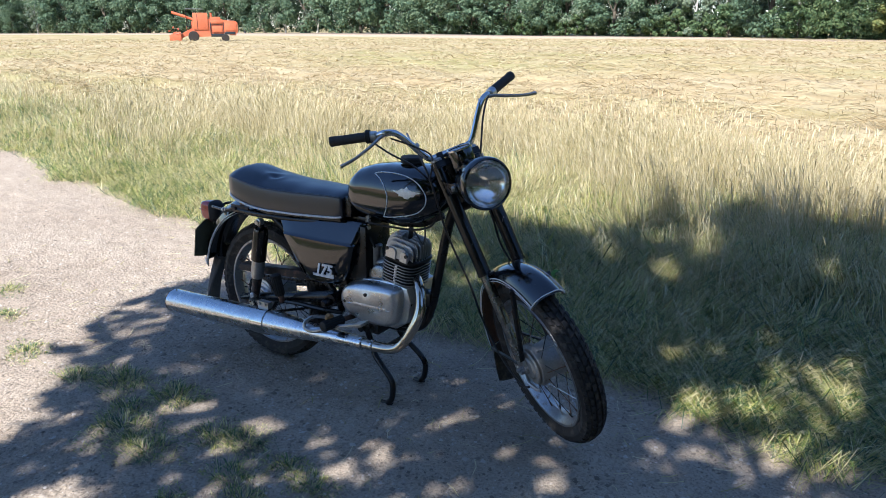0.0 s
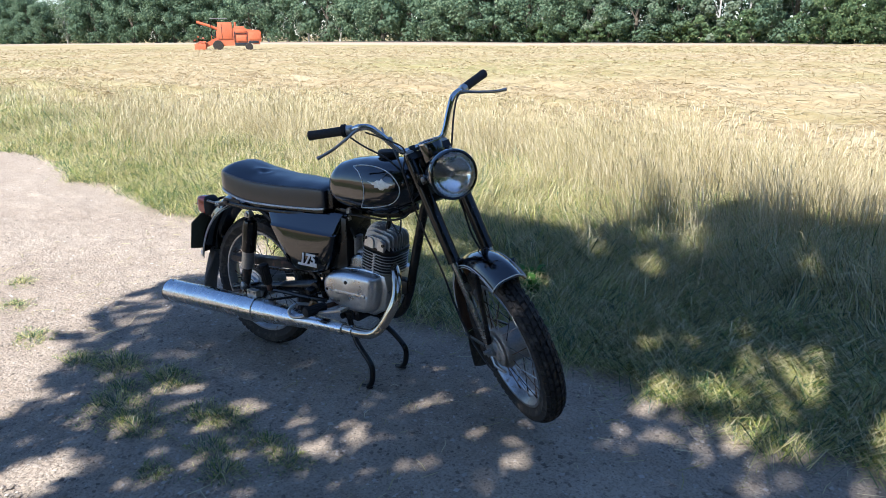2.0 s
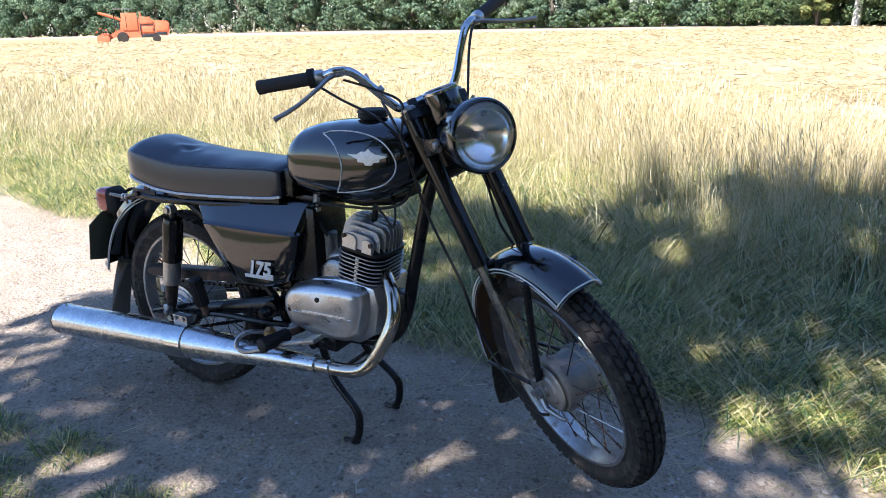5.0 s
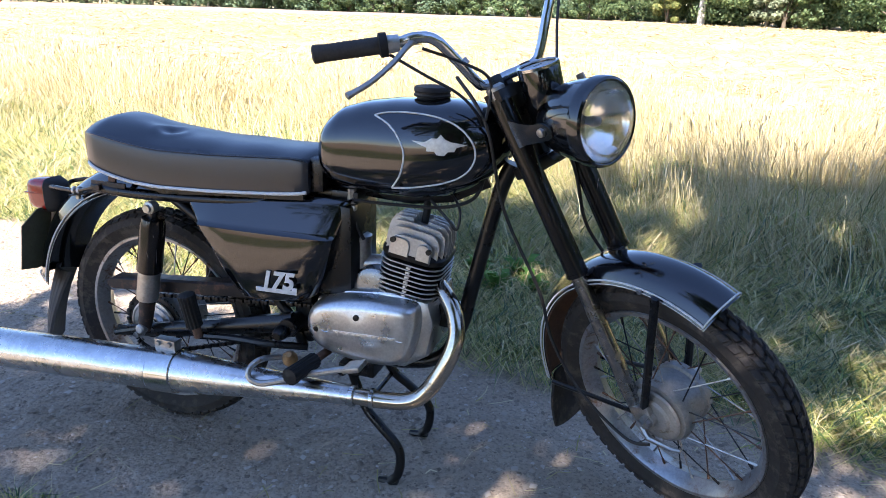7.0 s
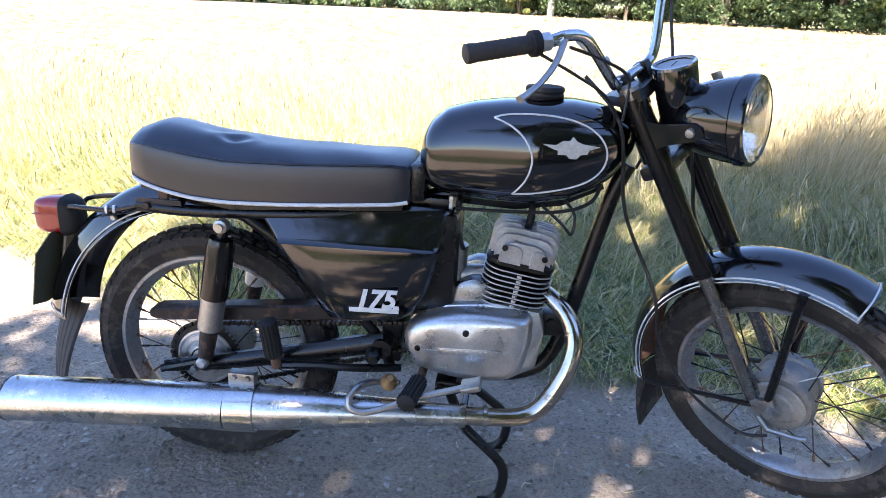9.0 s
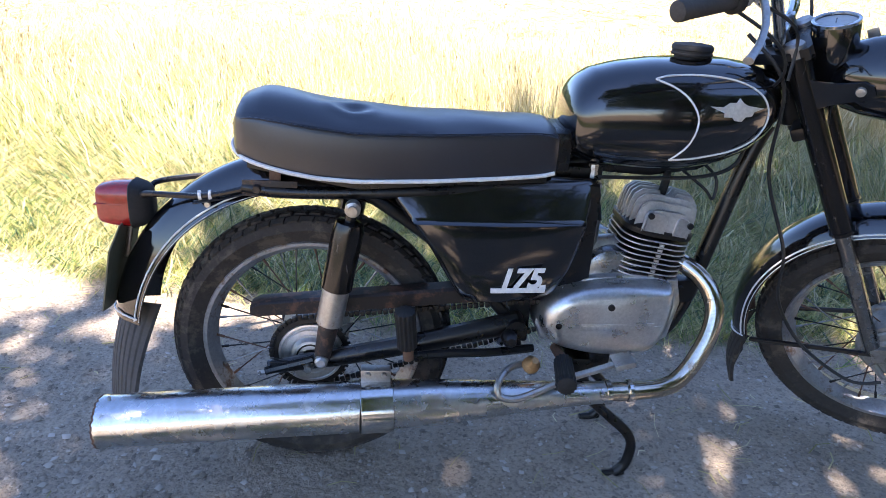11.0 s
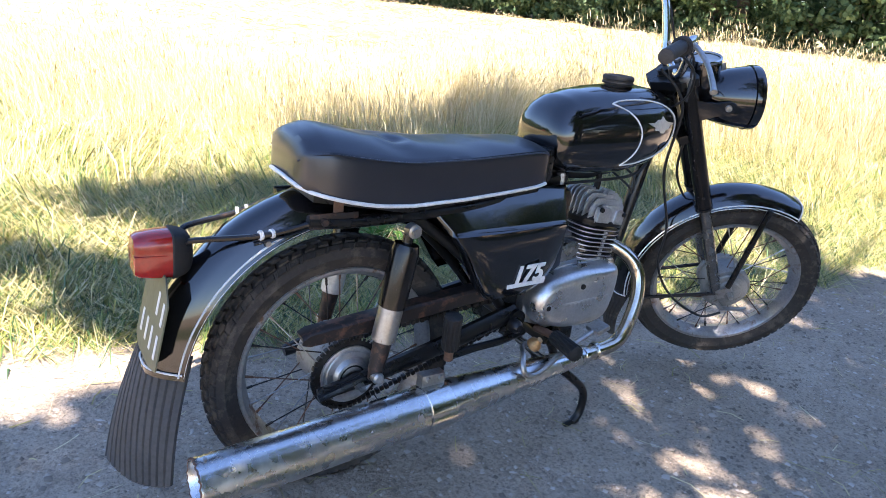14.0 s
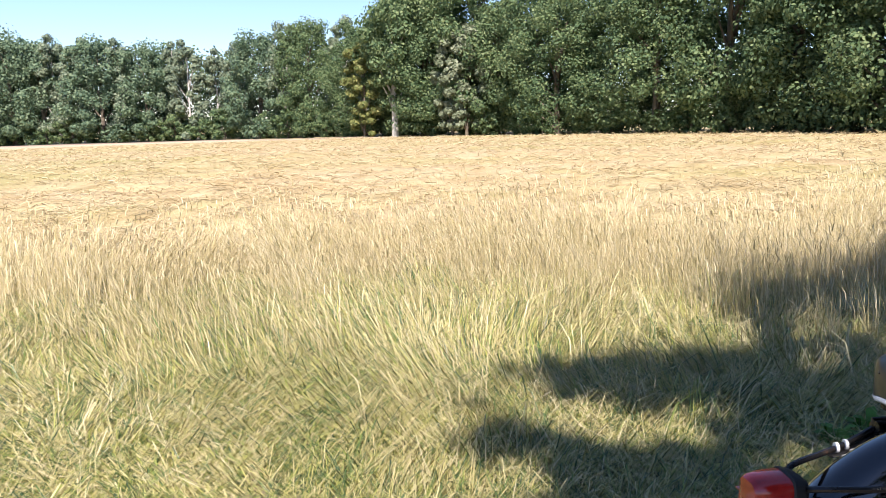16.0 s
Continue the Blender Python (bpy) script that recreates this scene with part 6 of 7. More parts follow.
def rounded_rect(hx, hy, r, z, n=4):
    out = []
    for cx, cy, a0 in ((hx - r, hy - r, 0), (-hx + r, hy - r, 90), (-hx + r, -hy + r, 180), (hx - r, -hy + r, 270)):
        for k in range(n + 1):
            a = radians(a0 + 90 * k / n)
            out.append((cx + r * math.cos(a), cy + r * math.sin(a), z))
    return out


# Core kept near black, which puts shade into the gaps between fins.
barrel = part("cylinder", Shape().lathe([(-0.02, 0.060), (0.13, 0.060)], (0, 0, 0), (0, 0, 1), 28).moved(CYL), M_OIL, bike, "black iron cylinder with bright-edged cooling fins")
for k in range(10):
    z = 0.004 + k * 0.0124
    grow = 0.0 if k else -0.004
    part("fin", Shape().loft([rounded_rect(0.0795 + grow, 0.0815 + grow, 0.046, z + dz, 6) for dz in (0.0, 0.0032)]).moved(CYL), M_OIL, barrel)
    edge = Shape().loft([rounded_rect(hx + grow, hy + grow, 0.046, z + dz, 6) for hx, hy, dz in ((0.0785, 0.0805, -0.0002), (0.0806, 0.0826, 0.0003), (0.0808, 0.0828, 0.0016), (0.0806, 0.0826, 0.0029), (0.0785, 0.0805, 0.0034))], caps=False)
    part("fin_edge", edge.moved(CYL), M_FIN, barrel, "bright worn edge of a fin")
post = Shape()
for k in range(9):
    post.box((0.004, -0.0805, 0.0114 + k * 0.0124), (0.011, 0.006, 0.0062), 0.001)
part("fin_bridge", post.moved(CYL), M_ALU, barrel)
# Head core coloured dark too, so its fin gaps look shaded.
head_ob = part("cylinder_head", Shape().loft([rounded_rect(hx, hy, 0.044, z, 6) for hx, hy, z in ((0.079, 0.082, 0.128), (0.080, 0.083, 0.131), (0.080, 0.083, 0.140), (0.072, 0.072, 0.148), (0.060, 0.05, 0.165))]).moved(CYL), M_OIL, bike, "finned aluminium cylinder head")
for k in range(11):
    f = -1 + 2 * k / 10
    y = f * 0.078
    hh = 0.222 - 0.034 * abs(f) ** 2.5
    hx = 0.079 - 0.026 * abs(f) ** 3
    outline = [(-hx, 0.134), (hx, 0.134), (hx, hh - 0.034), (hx - 0.004, hh - 0.016), (hx - 0.018, hh - 0.002), (0.02, hh + 0.001), (0.014, hh - 0.014 if abs(f) < 0.5 else hh), (-0.014, hh - 0.014 if abs(f) < 0.5 else hh), (-0.02, hh + 0.001), (-hx + 0.018, hh - 0.002), (-hx + 0.004, hh - 0.016), (-hx, hh - 0.034)]
    fin = Shape().loft([[(x, y + dy, z) for x, z in outline] for dy in (-0.0017, -0.0012, 0.0012, 0.0017)])
    part("fin", fin.moved(CYL), M_FIN, head_ob)
for hx0, hx1, top_z in ((-0.050, -0.002, 0.182), (0.018, 0.052, 0.180)):
    arch = [(hx0, 0.138), (hx1, 0.138), (hx1, top_z - 0.016), (hx1 - 0.005, top_z - 0.005), (hx1 - 0.014, top_z), (hx0 + 0.010, top_z), (hx0 + 0.003, top_z - 0.004), (hx0, top_z - 0.012)]
    cxa, cza = (hx0 + hx1) / 2, 0.158
    part("head_boss", Shape().loft([[(cxa + (x - cxa) * f, y, cza + (z - cza) * f) for x, z in arch] for y, f in ((-0.070, 1.0), (-0.0835, 1.0), (-0.0855, 0.95))]).moved(CYL), M_ALU, head_ob)
for x in (-0.046, 0.050):
    part("head_bolt", Shape().lathe([(0, 0.007), (-0.006, 0.007)], (x * 0.96, -0.0845, 0.174 if x < 0 else 0.168), (0, 1, 0), 10).moved(CYL), M_FRAME, head_ob)
part("spark_plug_cap", Shape().tube([(0, 0, 0.19), (0.0, 0, 0.235), (-0.004, 0, 0.262)], [0.009, 0.0095, 0.008], 10).moved(CYL), M_RUBBER, engine)
part("ignition_lead", Shape().tube(smooth_line([(0.79, 0, 0.775), (0.84, -0.01, 0.775), (0.875, -0.04, 0.745), (0.872, -0.05, 0.700), (0.850, -0.05, 0.722), (0.80, -0.03, 0.758)], 6), 0.0035, 6), M_CABLE, engine)
carb = part("carburettor", Shape().tube([(0.52, -0.02, 0.562), (0.685, -0.01, 0.572)], 0.024, 14).tube([(0.615, -0.015, 0.50), (0.612, -0.015, 0.63)], 0.027, 14).lathe([(0, 0.029), (0.012, 0.029), (0.016, 0.02)], (0.612, -0.015, 0.63), (0, 0, 1), 14).tube([(0.60, -0.05, 0.545), (0.60, -0.02, 0.545)], 0.010, 8), M_DULL, bike, "greasy carburettor")
part("hose_clamp", Shape().lathe([(-0.012, 0.027), (-0.011, 0.029), (0.011, 0.029), (0.012, 0.027)], (0.565, -0.018, 0.565), (1, 0, 0), 18), M_DULL, carb)
part("gearbox_top", Shape().lathe([(-0.112, 0.0), (-0.112, 0.050), (-0.106, 0.062), (-0.094, 0.066), (0.02, 0.067), (0.024, 0.064), (0.030, 0.067), (0.075, 0.064)], (0.668, 0.045, 0.512), (0, 1, 0), 36), M_CASE, engine, "dark oily rounded crankcase top")
part("fuel_tap", Shape().tube([(0.60, -0.04, 0.765), (0.60, -0.045, 0.725)], 0.011, 8).box((0.60, -0.055, 0.722), (0.035, 0.018, 0.014), 0.003), M_DULL, bike)
part("fuel_hose", Shape().tube(smooth_line([(0.60, -0.05, 0.72), (0.618, -0.055, 0.68), (0.63, -0.04, 0.64)], 5), 0.005, 6), M_CABLE, bike)

# exhaust
pipe_line = smooth_line([(0.800, -0.005, 0.536), (0.826, -0.030, 0.545), (0.852, -0.054, 0.536), (0.878, -0.078, 0.516), (0.895, -0.097, 0.488), (0.902, -0.114, 0.452), (0.891, -0.131, 0.402), (0.862, -0.146, 0.342), (0.830, -0.156, 0.302), (0.793, -0.163, 0.285), (0.745, -0.168, 0.280), (0.69, -0.174, 0.280), (0.63, -0.179, 0.279)], 6)
exhaust = part("exhaust_pipe", Shape().tube(pipe_line, 0.0205, 18), M_PIPE, bike, "chrome exhaust pipe with rust-tinted bend")
MUF = lambda x: (x, -0.172 - 0.080 * (0.72 - x), 0.282 - 0.029 * (0.72 - x))
def battered(rows, n=64):
    """A thin steel tube with shallow dents, and a ragged edge where a row says so; rows of (x, radius, raggedness)."""
    rings = []
    for x_, r_, rag in rows:
        ring = []
        c_ = Vector(MUF(x_))
        for k in range(n):
            a = 2 * math.pi * k / n
            dent = 0.00035 * math.sin(3 * a + 9 * x_) * math.sin(13 * x_ + 2 * a) + 0.0001 * math.sin(7 * a - 31 * x_)
            bite = 0.45 * rag * (0.5 + 0.5 * math.sin(5 * a + 1.3) * math.sin(11 * a) + 0.45 * math.sin(23 * a + 0.7))
            ring.append(c_ + Vector((bite, (r_ + dent) * math.cos(a), (r_ + dent) * math.sin(a))))
        rings.append(ring)
    return rings


muf_rows = [(-0.320, 0.030, 0), (-0.380, 0.044, 0), (-0.402, 0.0505, 0.006), (-0.403, 0.0525, 0.006), (-0.393, 0.0540, 0.001)]
muf_rows += [(-0.386 + 0.0252 * k, 0.0528 + 0.0001 * k, 0) for k in range(21)]
silencer = part("silencer", Shape().loft(battered(muf_rows), caps=False), M_MUFFLER, bike, "long dented chrome silencer with rust-pitted ragged rim")
part("end_rim", Shape().loft(battered([(-0.4025, 0.0500, 0.005), (-0.4036, 0.0530, 0.006), (-0.4005, 0.0541, 0.007), (-0.4000, 0.0530, 0.007)]), caps=False), M_RUST, silencer, "rusted ragged rim")
part("silencer_front", Shape().loft(battered([(x_, r_, 0) for x_, r_ in ((0.182, 0.0535), (0.20, 0.0528), (0.25, 0.0502), (0.30, 0.0470), (0.36, 0.0428), (0.42, 0.0385), (0.48, 0.0343), (0.54, 0.0303), (0.62, 0.0256), (0.66, 0.0245))]), caps=False), M_MUFFLER, silencer, "tapering chrome front of the silencer")
part("silencer_band", Shape().tube([MUF(x) for x in (0.116, 0.118, 0.184, 0.186)], [0.055, 0.0578, 0.0578, 0.055], 28), M_CHROME, silencer, "chrome band")
part("pipe_clamp", Shape().tube([MUF(x) for x in (0.655, 0.657, 0.668, 0.670)], [0.025, 0.0275, 0.0275, 0.025], 18), M_CHROME, exhaust)
part("pipe_clamp", Shape().tube([MUF(x) for x in (0.708, 0.710, 0.718, 0.720)], [0.0225, 0.025, 0.025, 0.0225], 18), M_CHROME, exhaust)
part("silencer_bracket", Shape().box((0.148, -0.205, 0.334), (0.062, 0.026, 0.034), 0.002).lathe([(0, 0.007), (-0.006, 0.006)], (0.132, -0.219, 0.342), (0, 1, 0), 6).lathe([(0, 0.007), (-0.006, 0.006)], (0.165, -0.219, 0.342), (0, 1, 0), 6), M_DULL, silencer)
part("tip_bolt", Shape().lathe([(0, 0.004), (-0.004, 0.003)], (-0.380, -0.260, 0.304), (0, 0.5, -1), 6), M_DULL, silencer)

# pedals, pegs, stand
part("peg_bar", Shape().tube(smooth_line([(0.50, -0.10, 0.345), (0.40, -0.135, 0.352), (0.30, -0.150, 0.356), (0.215, -0.160, 0.352)], 5), 0.010, 8).tube([(0.42, -0.11, 0.36), (0.46, -0.08, 0.40)], 0.010, 8), M_FRAME, bike)
peg = part("footpeg", Shape().tube([(0.217, -0.168, 0.352), (0.214, -0.172, 0.385)], 0.012, 10), M_RUST, bike, "folded-up rear footpeg with rubber sleeve")
def ribbed_sleeve(a, b, profile, ribs=14):
    """A rubber sleeve along a line, its side moulded into lengthwise ribs; profile rows of (share, radius)."""
    a, b = Vector(a), Vector(b)
    ax = (b - a).normalized()
    u = ax.cross(Vector((0.3, 0.2, 0.9))).normalized()
    w = ax.cross(u)
    rings = []
    for f, r in profile:
        ring = []
        for k in range(ribs * 4):
            t = 2 * math.pi * k / (ribs * 4)
            rr = r + (0.0022 if k % 4 in (0, 1) and r > 0.016 else 0)
            ring.append(a.lerp(b, f) + (u * math.cos(t) + w * math.sin(t)) * rr)
        rings.append(ring)
    return Shape().loft(rings)


sl = ribbed_sleeve((0.213, -0.174, 0.384), (0.2035, -0.1877, 0.482), ((0, 0.012), (0.0, 0.0165), (0.04, 0.0195), (0.80, 0.0195), (0.84, 0.021), (0.94, 0.020), (0.99, 0.012), (1.0, 0.002)))
part("rubber_sleeve", sl, M_RUBBER, peg)
part("brake_pedal", Shape().tube(smooth_line([(0.50, -0.12, 0.318), (0.455, -0.158, 0.334), (0.425, -0.20, 0.344), (0.406, -0.226, 0.328), (0.410, -0.236, 0.306), (0.440, -0.236, 0.298), (0.480, -0.230, 0.308), (0.554, -0.215, 0.336), (0.633, -0.205, 0.359), (0.664, -0.200, 0.368)], 6), 0.0078, 8).box((0.678, -0.198, 0.374), (0.046, 0.05, 0.014), 0.004, Matrix.Rotation(-0.3, 4, "Y")), M_DULL, bike, "bent steel brake pedal")
kick = part("front_footpeg", Shape().tube([(0.555, -0.09, 0.342), (0.556, -0.166, 0.352)], 0.011, 10), M_RUST, bike, "front footpeg with grooved black rubber")
sl = ribbed_sleeve((0.556, -0.165, 0.352), (0.541, -0.272, 0.353), ((0, 0.010), (0.0, 0.015), (0.04, 0.0185), (0.78, 0.0195), (0.88, 0.021), (0.96, 0.019), (1.0, 0.002)))
part("rubber_sleeve", sl, M_RUBBER, kick)
part("front_footpeg", Shape().tube([(0.545, 0.09, 0.345), (0.548, 0.28, 0.372)], 0.017, 12), M_RUBBER, bike)
part("kick_lever", Shape().tube(smooth_line([(0.50, 0.15, 0.42), (0.46, 0.165, 0.47), (0.42, 0.17, 0.56)], 5), 0.009, 8).tube([(0.42, 0.16, 0.56), (0.42, 0.235, 0.565)], 0.010, 8), M_DULL, bike)
part("peg_mount", Shape().lathe([(0, 0.020), (0.012, 0.019), (0.022, 0.010), (0.030, 0.008)], (0.485, -0.165, 0.338), (0.2, -0.6, 0.8), 12), M_SUNLIT_TAN, bike, "oily tan footpeg mount, coloured as in a sun spot")
stand = part("centre_stand", Shape().tube([(0.60, -0.11, 0.30), (0.60, 0.11, 0.30)], 0.014, 10).box((0.615, 0, 0.302), (0.06, 0.20, 0.03), 0.006), M_FRAME, bike, "black tubular centre stand folded down")
for s in (-1, 1):
    part("leg", Shape().tube(smooth_line([(0.615, s * 0.085, 0.298), (0.66, s * 0.098, 0.207), (0.705, s * 0.108, 0.166), (0.752, s * 0.113, 0.124), (0.768, s * 0.116, 0.088), (0.762, s * 0.116, 0.034), (0.742, s * 0.116, 0.009)], 5), 0.0125, 10).tube([(0.762, s * 0.116, 0.010), (0.740, s * 0.116, 0.006), (0.708, s * 0.116, 0.004)], [0.008, 0.010, 0.008], 8), M_FRAME, stand)
part("stand_brace", Shape().tube([(0.655, -0.095, 0.20), (0.655, 0.095, 0.20)], 0.008, 8), M_FRAME, stand)
part("skid_bracket", Shape().box((0.66, -0.05, 0.315), (0.05, 0.10, 0.05), 0.006), M_FRAME, bike)
part("front_mount", Shape().box((0.855, 0, 0.46), (0.07, 0.05, 0.06), 0.008).lathe([(0, 0.010), (-0.012, 0.009)], (0.85, -0.026, 0.47), (0, 1, 0), 6), M_FRAME, bike)

# fork
FW, FX = 0.071, 0.047
for s in (-1, 1):
    leg = part("fork_leg", Shape().tube([(FX, s * FW, -0.02), (FX, s * FW, -0.432)], [0.0245, 0.0245], 20).tube([(FX, s * FW, -0.432), (FX, s * FW, -0.441)], [0.0262, 0.0262], 20).moved(STEER), M_SCRATCHED, bike, "scratched black fork cover tube")
    part("slider", Shape().tube([(FX, s * FW, -0.438), (FX, s * FW, -0.755), (FX, s * FW, -0.785)], [0.0185, 0.0185, 0.0165], 18).moved(STEER), M_SLIDER, leg, "worn grey steel lower fork leg")
    part("fork_cap", Shape().tube([(FX, s * FW, -0.02), (FX, s * FW, 0.004), (FX, s * FW, 0.010)], [0.021, 0.021, 0.015], 14).moved(STEER), M_DULL, leg)
    part("axle_boss", Shape().box((0.070, s * (FW + 0.008), -0.786), (0.056, 0.022, 0.040), 0.006).moved(STEER), M_DULL, leg)
part("axle", Shape().tube([(0.085, -0.115, -0.79), (0.085, 0.115, -0.79)], 0.008, 10).moved(STEER), M_DULL, bike)
part("top_yoke", Shape().loft([[(x, y, z) for x, y in ((0.074, -0.088), (0.080, -0.070), (0.066, 0.0), (0.080, 0.070), (0.074, 0.088), (0.026, 0.092), (-0.01, 0.055), (-0.045, 0.03), (-0.045, -0.03), (-0.01, -0.055), (0.026, -0.092))] for z in (-0.028, -0.024, -0.008, -0.004)]).moved(STEER), M_FRAME, bike)
part("lower_yoke", Shape().box((0.030, 0, -0.185), (0.062, 0.168, 0.030), 0.008).moved(STEER), M_FRAME, bike)
part("steering_stem", Shape().tube([(0, 0, -0.2), (0, 0, 0.0)], 0.02, 14).lathe([(0, 0.018), (0.016, 0.018), (0.018, 0.01)], (0, 0, -0.004), (0, 0, 1), 6).moved(STEER), M_FRAME, bike)

# front mudguard
GUARD_C = (0.073, 0.0, -0.782)
front_guard = mudguard("front_mudguard", GUARD_C, 0.354, 0.313, 0.066, 39, 172, 46, M_BLACK, bike, "glossy black front mudguard with white pinstripes", STEER)
mudguard("lining", GUARD_C, 0.3495, 0.3105, 0.0630, 40, 171, 40, M_RUST, front_guard, "rusty brown inside of the mudguard", STEER)
for s in (-1, 1):
    for rr, wr in ((0.3235, 0.0022), (0.3145, 0.0012)):
        pts = [STEER @ Vector((GUARD_C[0] + rr * math.cos(a), s * (0.0655 if rr > 0.32 else 0.0662), GUARD_C[2] + rr * math.sin(a))) for a in (radians(40 + 129 * k / 45) for k in range(46))]
        part("pinstripe", Shape().tube(pts, wr, 5), M_WHITE, front_guard)
for a_deg in (40.0, 170.0):
    pts = []
    for k in range(17):
        u_ = -1 + 2 * k / 16
        rr = 0.3195 + (0.356 - 0.3195) * (1 - abs(u_) ** 2.6)
        pts.append(STEER @ Vector((GUARD_C[0] + rr * math.cos(radians(a_deg)), 0.0665 * (abs(u_) ** 0.8) * (1 if u_ > 0 else -1), GUARD_C[2] + rr * math.sin(radians(a_deg)))))
    part("pinstripe", Shape().tube(pts, 0.0022, 5), M_WHITE, front_guard)
for s in (-1, 1):
    part("guard_stay", Shape().tube([(0.085, s * 0.082, -0.768), (0.240, s * 0.072, -0.505)], 0.0095, 8).moved(STEER), M_FRAME, front_guard)
    part("guard_stay", Shape().tube([(0.05, s * 0.082, -0.785), (-0.225, s * 0.070, -0.735)], 0.0062, 8).moved(STEER), M_FRAME, front_guard)
    part("guard_bolt", Shape().lathe([(0, 0.006), (s * 0.005, 0.005)], (0.200, s * 0.066, -0.492), (0, 1, 0), 8).moved(STEER), M_DULL, front_guard)
part("guard_bracket", Shape().box((FX, 0, -0.442), (0.05, 0.13, 0.012), 0.003).moved(STEER), M_FRAME, bike)
mudflap("mudflap", (-0.272, 0, -0.735), (-0.330, 0, -0.905), 0.058, 0.068, 10, bike, STEER, curve=0.040, ease=0.45, rubber=M_TYRE)
part("brake_cable", Shape().tube(smooth_line([(-0.02, -0.10, 0.06), (0.02, -0.112, -0.06), (-0.055, -0.108, -0.25), (-0.075, -0.098, -0.46), (-0.12, -0.092, -0.60), (-0.10, -0.092, -0.74), (-0.02, -0.088, -0.86), (0.05, -0.085, -0.87)], 8), 0.0042, 6).moved(STEER), M_CABLE, bike)
part("speedometer_cable", Shape().tube(smooth_line([(0.10, 0.02, -0.10), (0.04, 0.045, -0.25), (0.0, 0.05, -0.38), (0.03, 0.07, -0.55), (0.07, 0.075, -0.74)], 8), 0.0042, 6).moved(STEER), M_CABLE, bike)

# headlamp
HAX = Vector((0.945, 0, -0.33)).normalized()
LENS = Vector((0.232, 0, -0.152))
shell = part("headlamp", Shape().lathe([(-0.165, 0.004), (-0.160, 0.03), (-0.148, 0.050), (-0.125, 0.066), (-0.09, 0.078), (-0.05, 0.085), (-0.026, 0.088), (-0.024, 0.083), (-0.020, 0.083)], LENS, HAX, 40, caps=False).moved(STEER), M_BLACK, bike, "black headlamp shell with ribbed glass lens")
part("rim", Shape().lathe([(-0.024, 0.086), (-0.023, 0.091), (-0.006, 0.0915), (0.002, 0.089), (0.005, 0.084), (0.003, 0.081), (-0.004, 0.081), (-0.010, 0.086)], LENS, HAX, 44, closed=True).moved(STEER), M_BLACK, shell, "black lamp rim")
part("reflector", Shape().lathe([(-0.002, 0.0805), (-0.012, 0.078), (-0.028, 0.066), (-0.042, 0.046), (-0.050, 0.022), (-0.052, 0.004)], LENS, HAX, 36, caps=False).moved(STEER), M_REFLECTOR, shell)
lens = Shape()
rows, cols = 24, 48
e1 = Vector((0, 1, 0))
e2 = HAX.cross(e1).normalized()
for i in range(rows + 1):
    for j in range(cols):
        r = 0.081 * i / rows
        a = 2 * math.pi * j / cols
        p = LENS + HAX * (0.004 + 0.012 * (1 - (i / rows) ** 2)) + r * (e1 * math.cos(a) + e2 * math.sin(a))
        lens.v.append(tuple(p))
for i in range(rows):
    for j in range(cols):
        a, b = i * cols + j, i * cols + (j + 1) % cols
        lens.f.append((a, b, b + cols, a + cols))
k0 = len(lens.v)
for i in range(rows + 1):
    for j in range(cols):
        r = 0.081 * i / rows
        a = 2 * math.pi * j / cols
        flute = 0.0011 * math.sin(r * math.cos(a) * 950)
        lens.v.append(tuple(LENS + HAX * (0.0005 + 0.012 * (1 - (i / rows) ** 2) + flute) + r * (e1 * math.cos(a) + e2 * math.sin(a))))
for i in range(rows):
    for j in range(cols):
        a, b = k0 + i * cols + j, k0 + i * cols + (j + 1) % cols
        lens.f.append((a, a + cols, b + cols, b))
for j in range(cols):
    a, b = rows * cols + j, rows * cols + (j + 1) % cols
    lens.f.append((a, b, b + k0, a + k0))
lens_ob = part("lens", lens.moved(STEER), M_GLASS, shell, "ribbed clear glass lens", 60)
lens_ob.visible_shadow = False
part("bulb", Shape().lathe([(-0.05, 0.008), (-0.035, 0.011), (-0.022, 0.010), (-0.016, 0.004)], LENS, HAX, 14).moved(STEER), M_DIAL, shell)
for s in (-1, 1):
    part("lamp_ear", Shape().loft([[(x, s * y, z + dz) for dz in (-0.5 * h, 0.5 * h)] + [(x, s * (y + 0.006), z + dz) for dz in (0.5 * h, -0.5 * h)] for x, y, z, h in ((0.052, 0.084, -0.098, 0.070), (0.085, 0.083, -0.106, 0.050), (0.115, 0.081, -0.114, 0.040), (0.152, 0.079, -0.120, 0.036), (0.166, 0.078, -0.124, 0.02))]).moved(STEER), M_BLACK, bike)
    part("ear_bolt", Shape().lathe([(0, 0.010), (s * 0.007, 0.009), (s * 0.008, 0.006)], (0.143, s * 0.085, -0.118), (0, 1, 0), 10).moved(STEER), M_DULL, bike)
# instrument in its pod
POD = Vector((0.116, 0, 0.004))
AXP = (Vector((0.26, 0, 0.965))).normalized()
pod = part("speedometer", Shape().lathe([(-0.115, 0.040), (-0.06, 0.044), (0.0, 0.045), (0.004, 0.043), (0.004, 0.038), (-0.003, 0.037)], POD, AXP, 32).moved(STEER), M_BLACK, bike, "round speedometer in a black pod")
part("bezel", Shape().lathe([(0.000, 0.0455), (0.006, 0.0455), (0.008, 0.043), (0.007, 0.039), (0.002, 0.039)], POD, AXP, 32, closed=True).moved(STEER), M_CHROME, pod)
part("dial", Shape().lathe([(-0.004, 0.039), (0.0015, 0.039), (0.0018, 0.0)], POD, AXP, 28).moved(STEER), M_DIAL, pod)
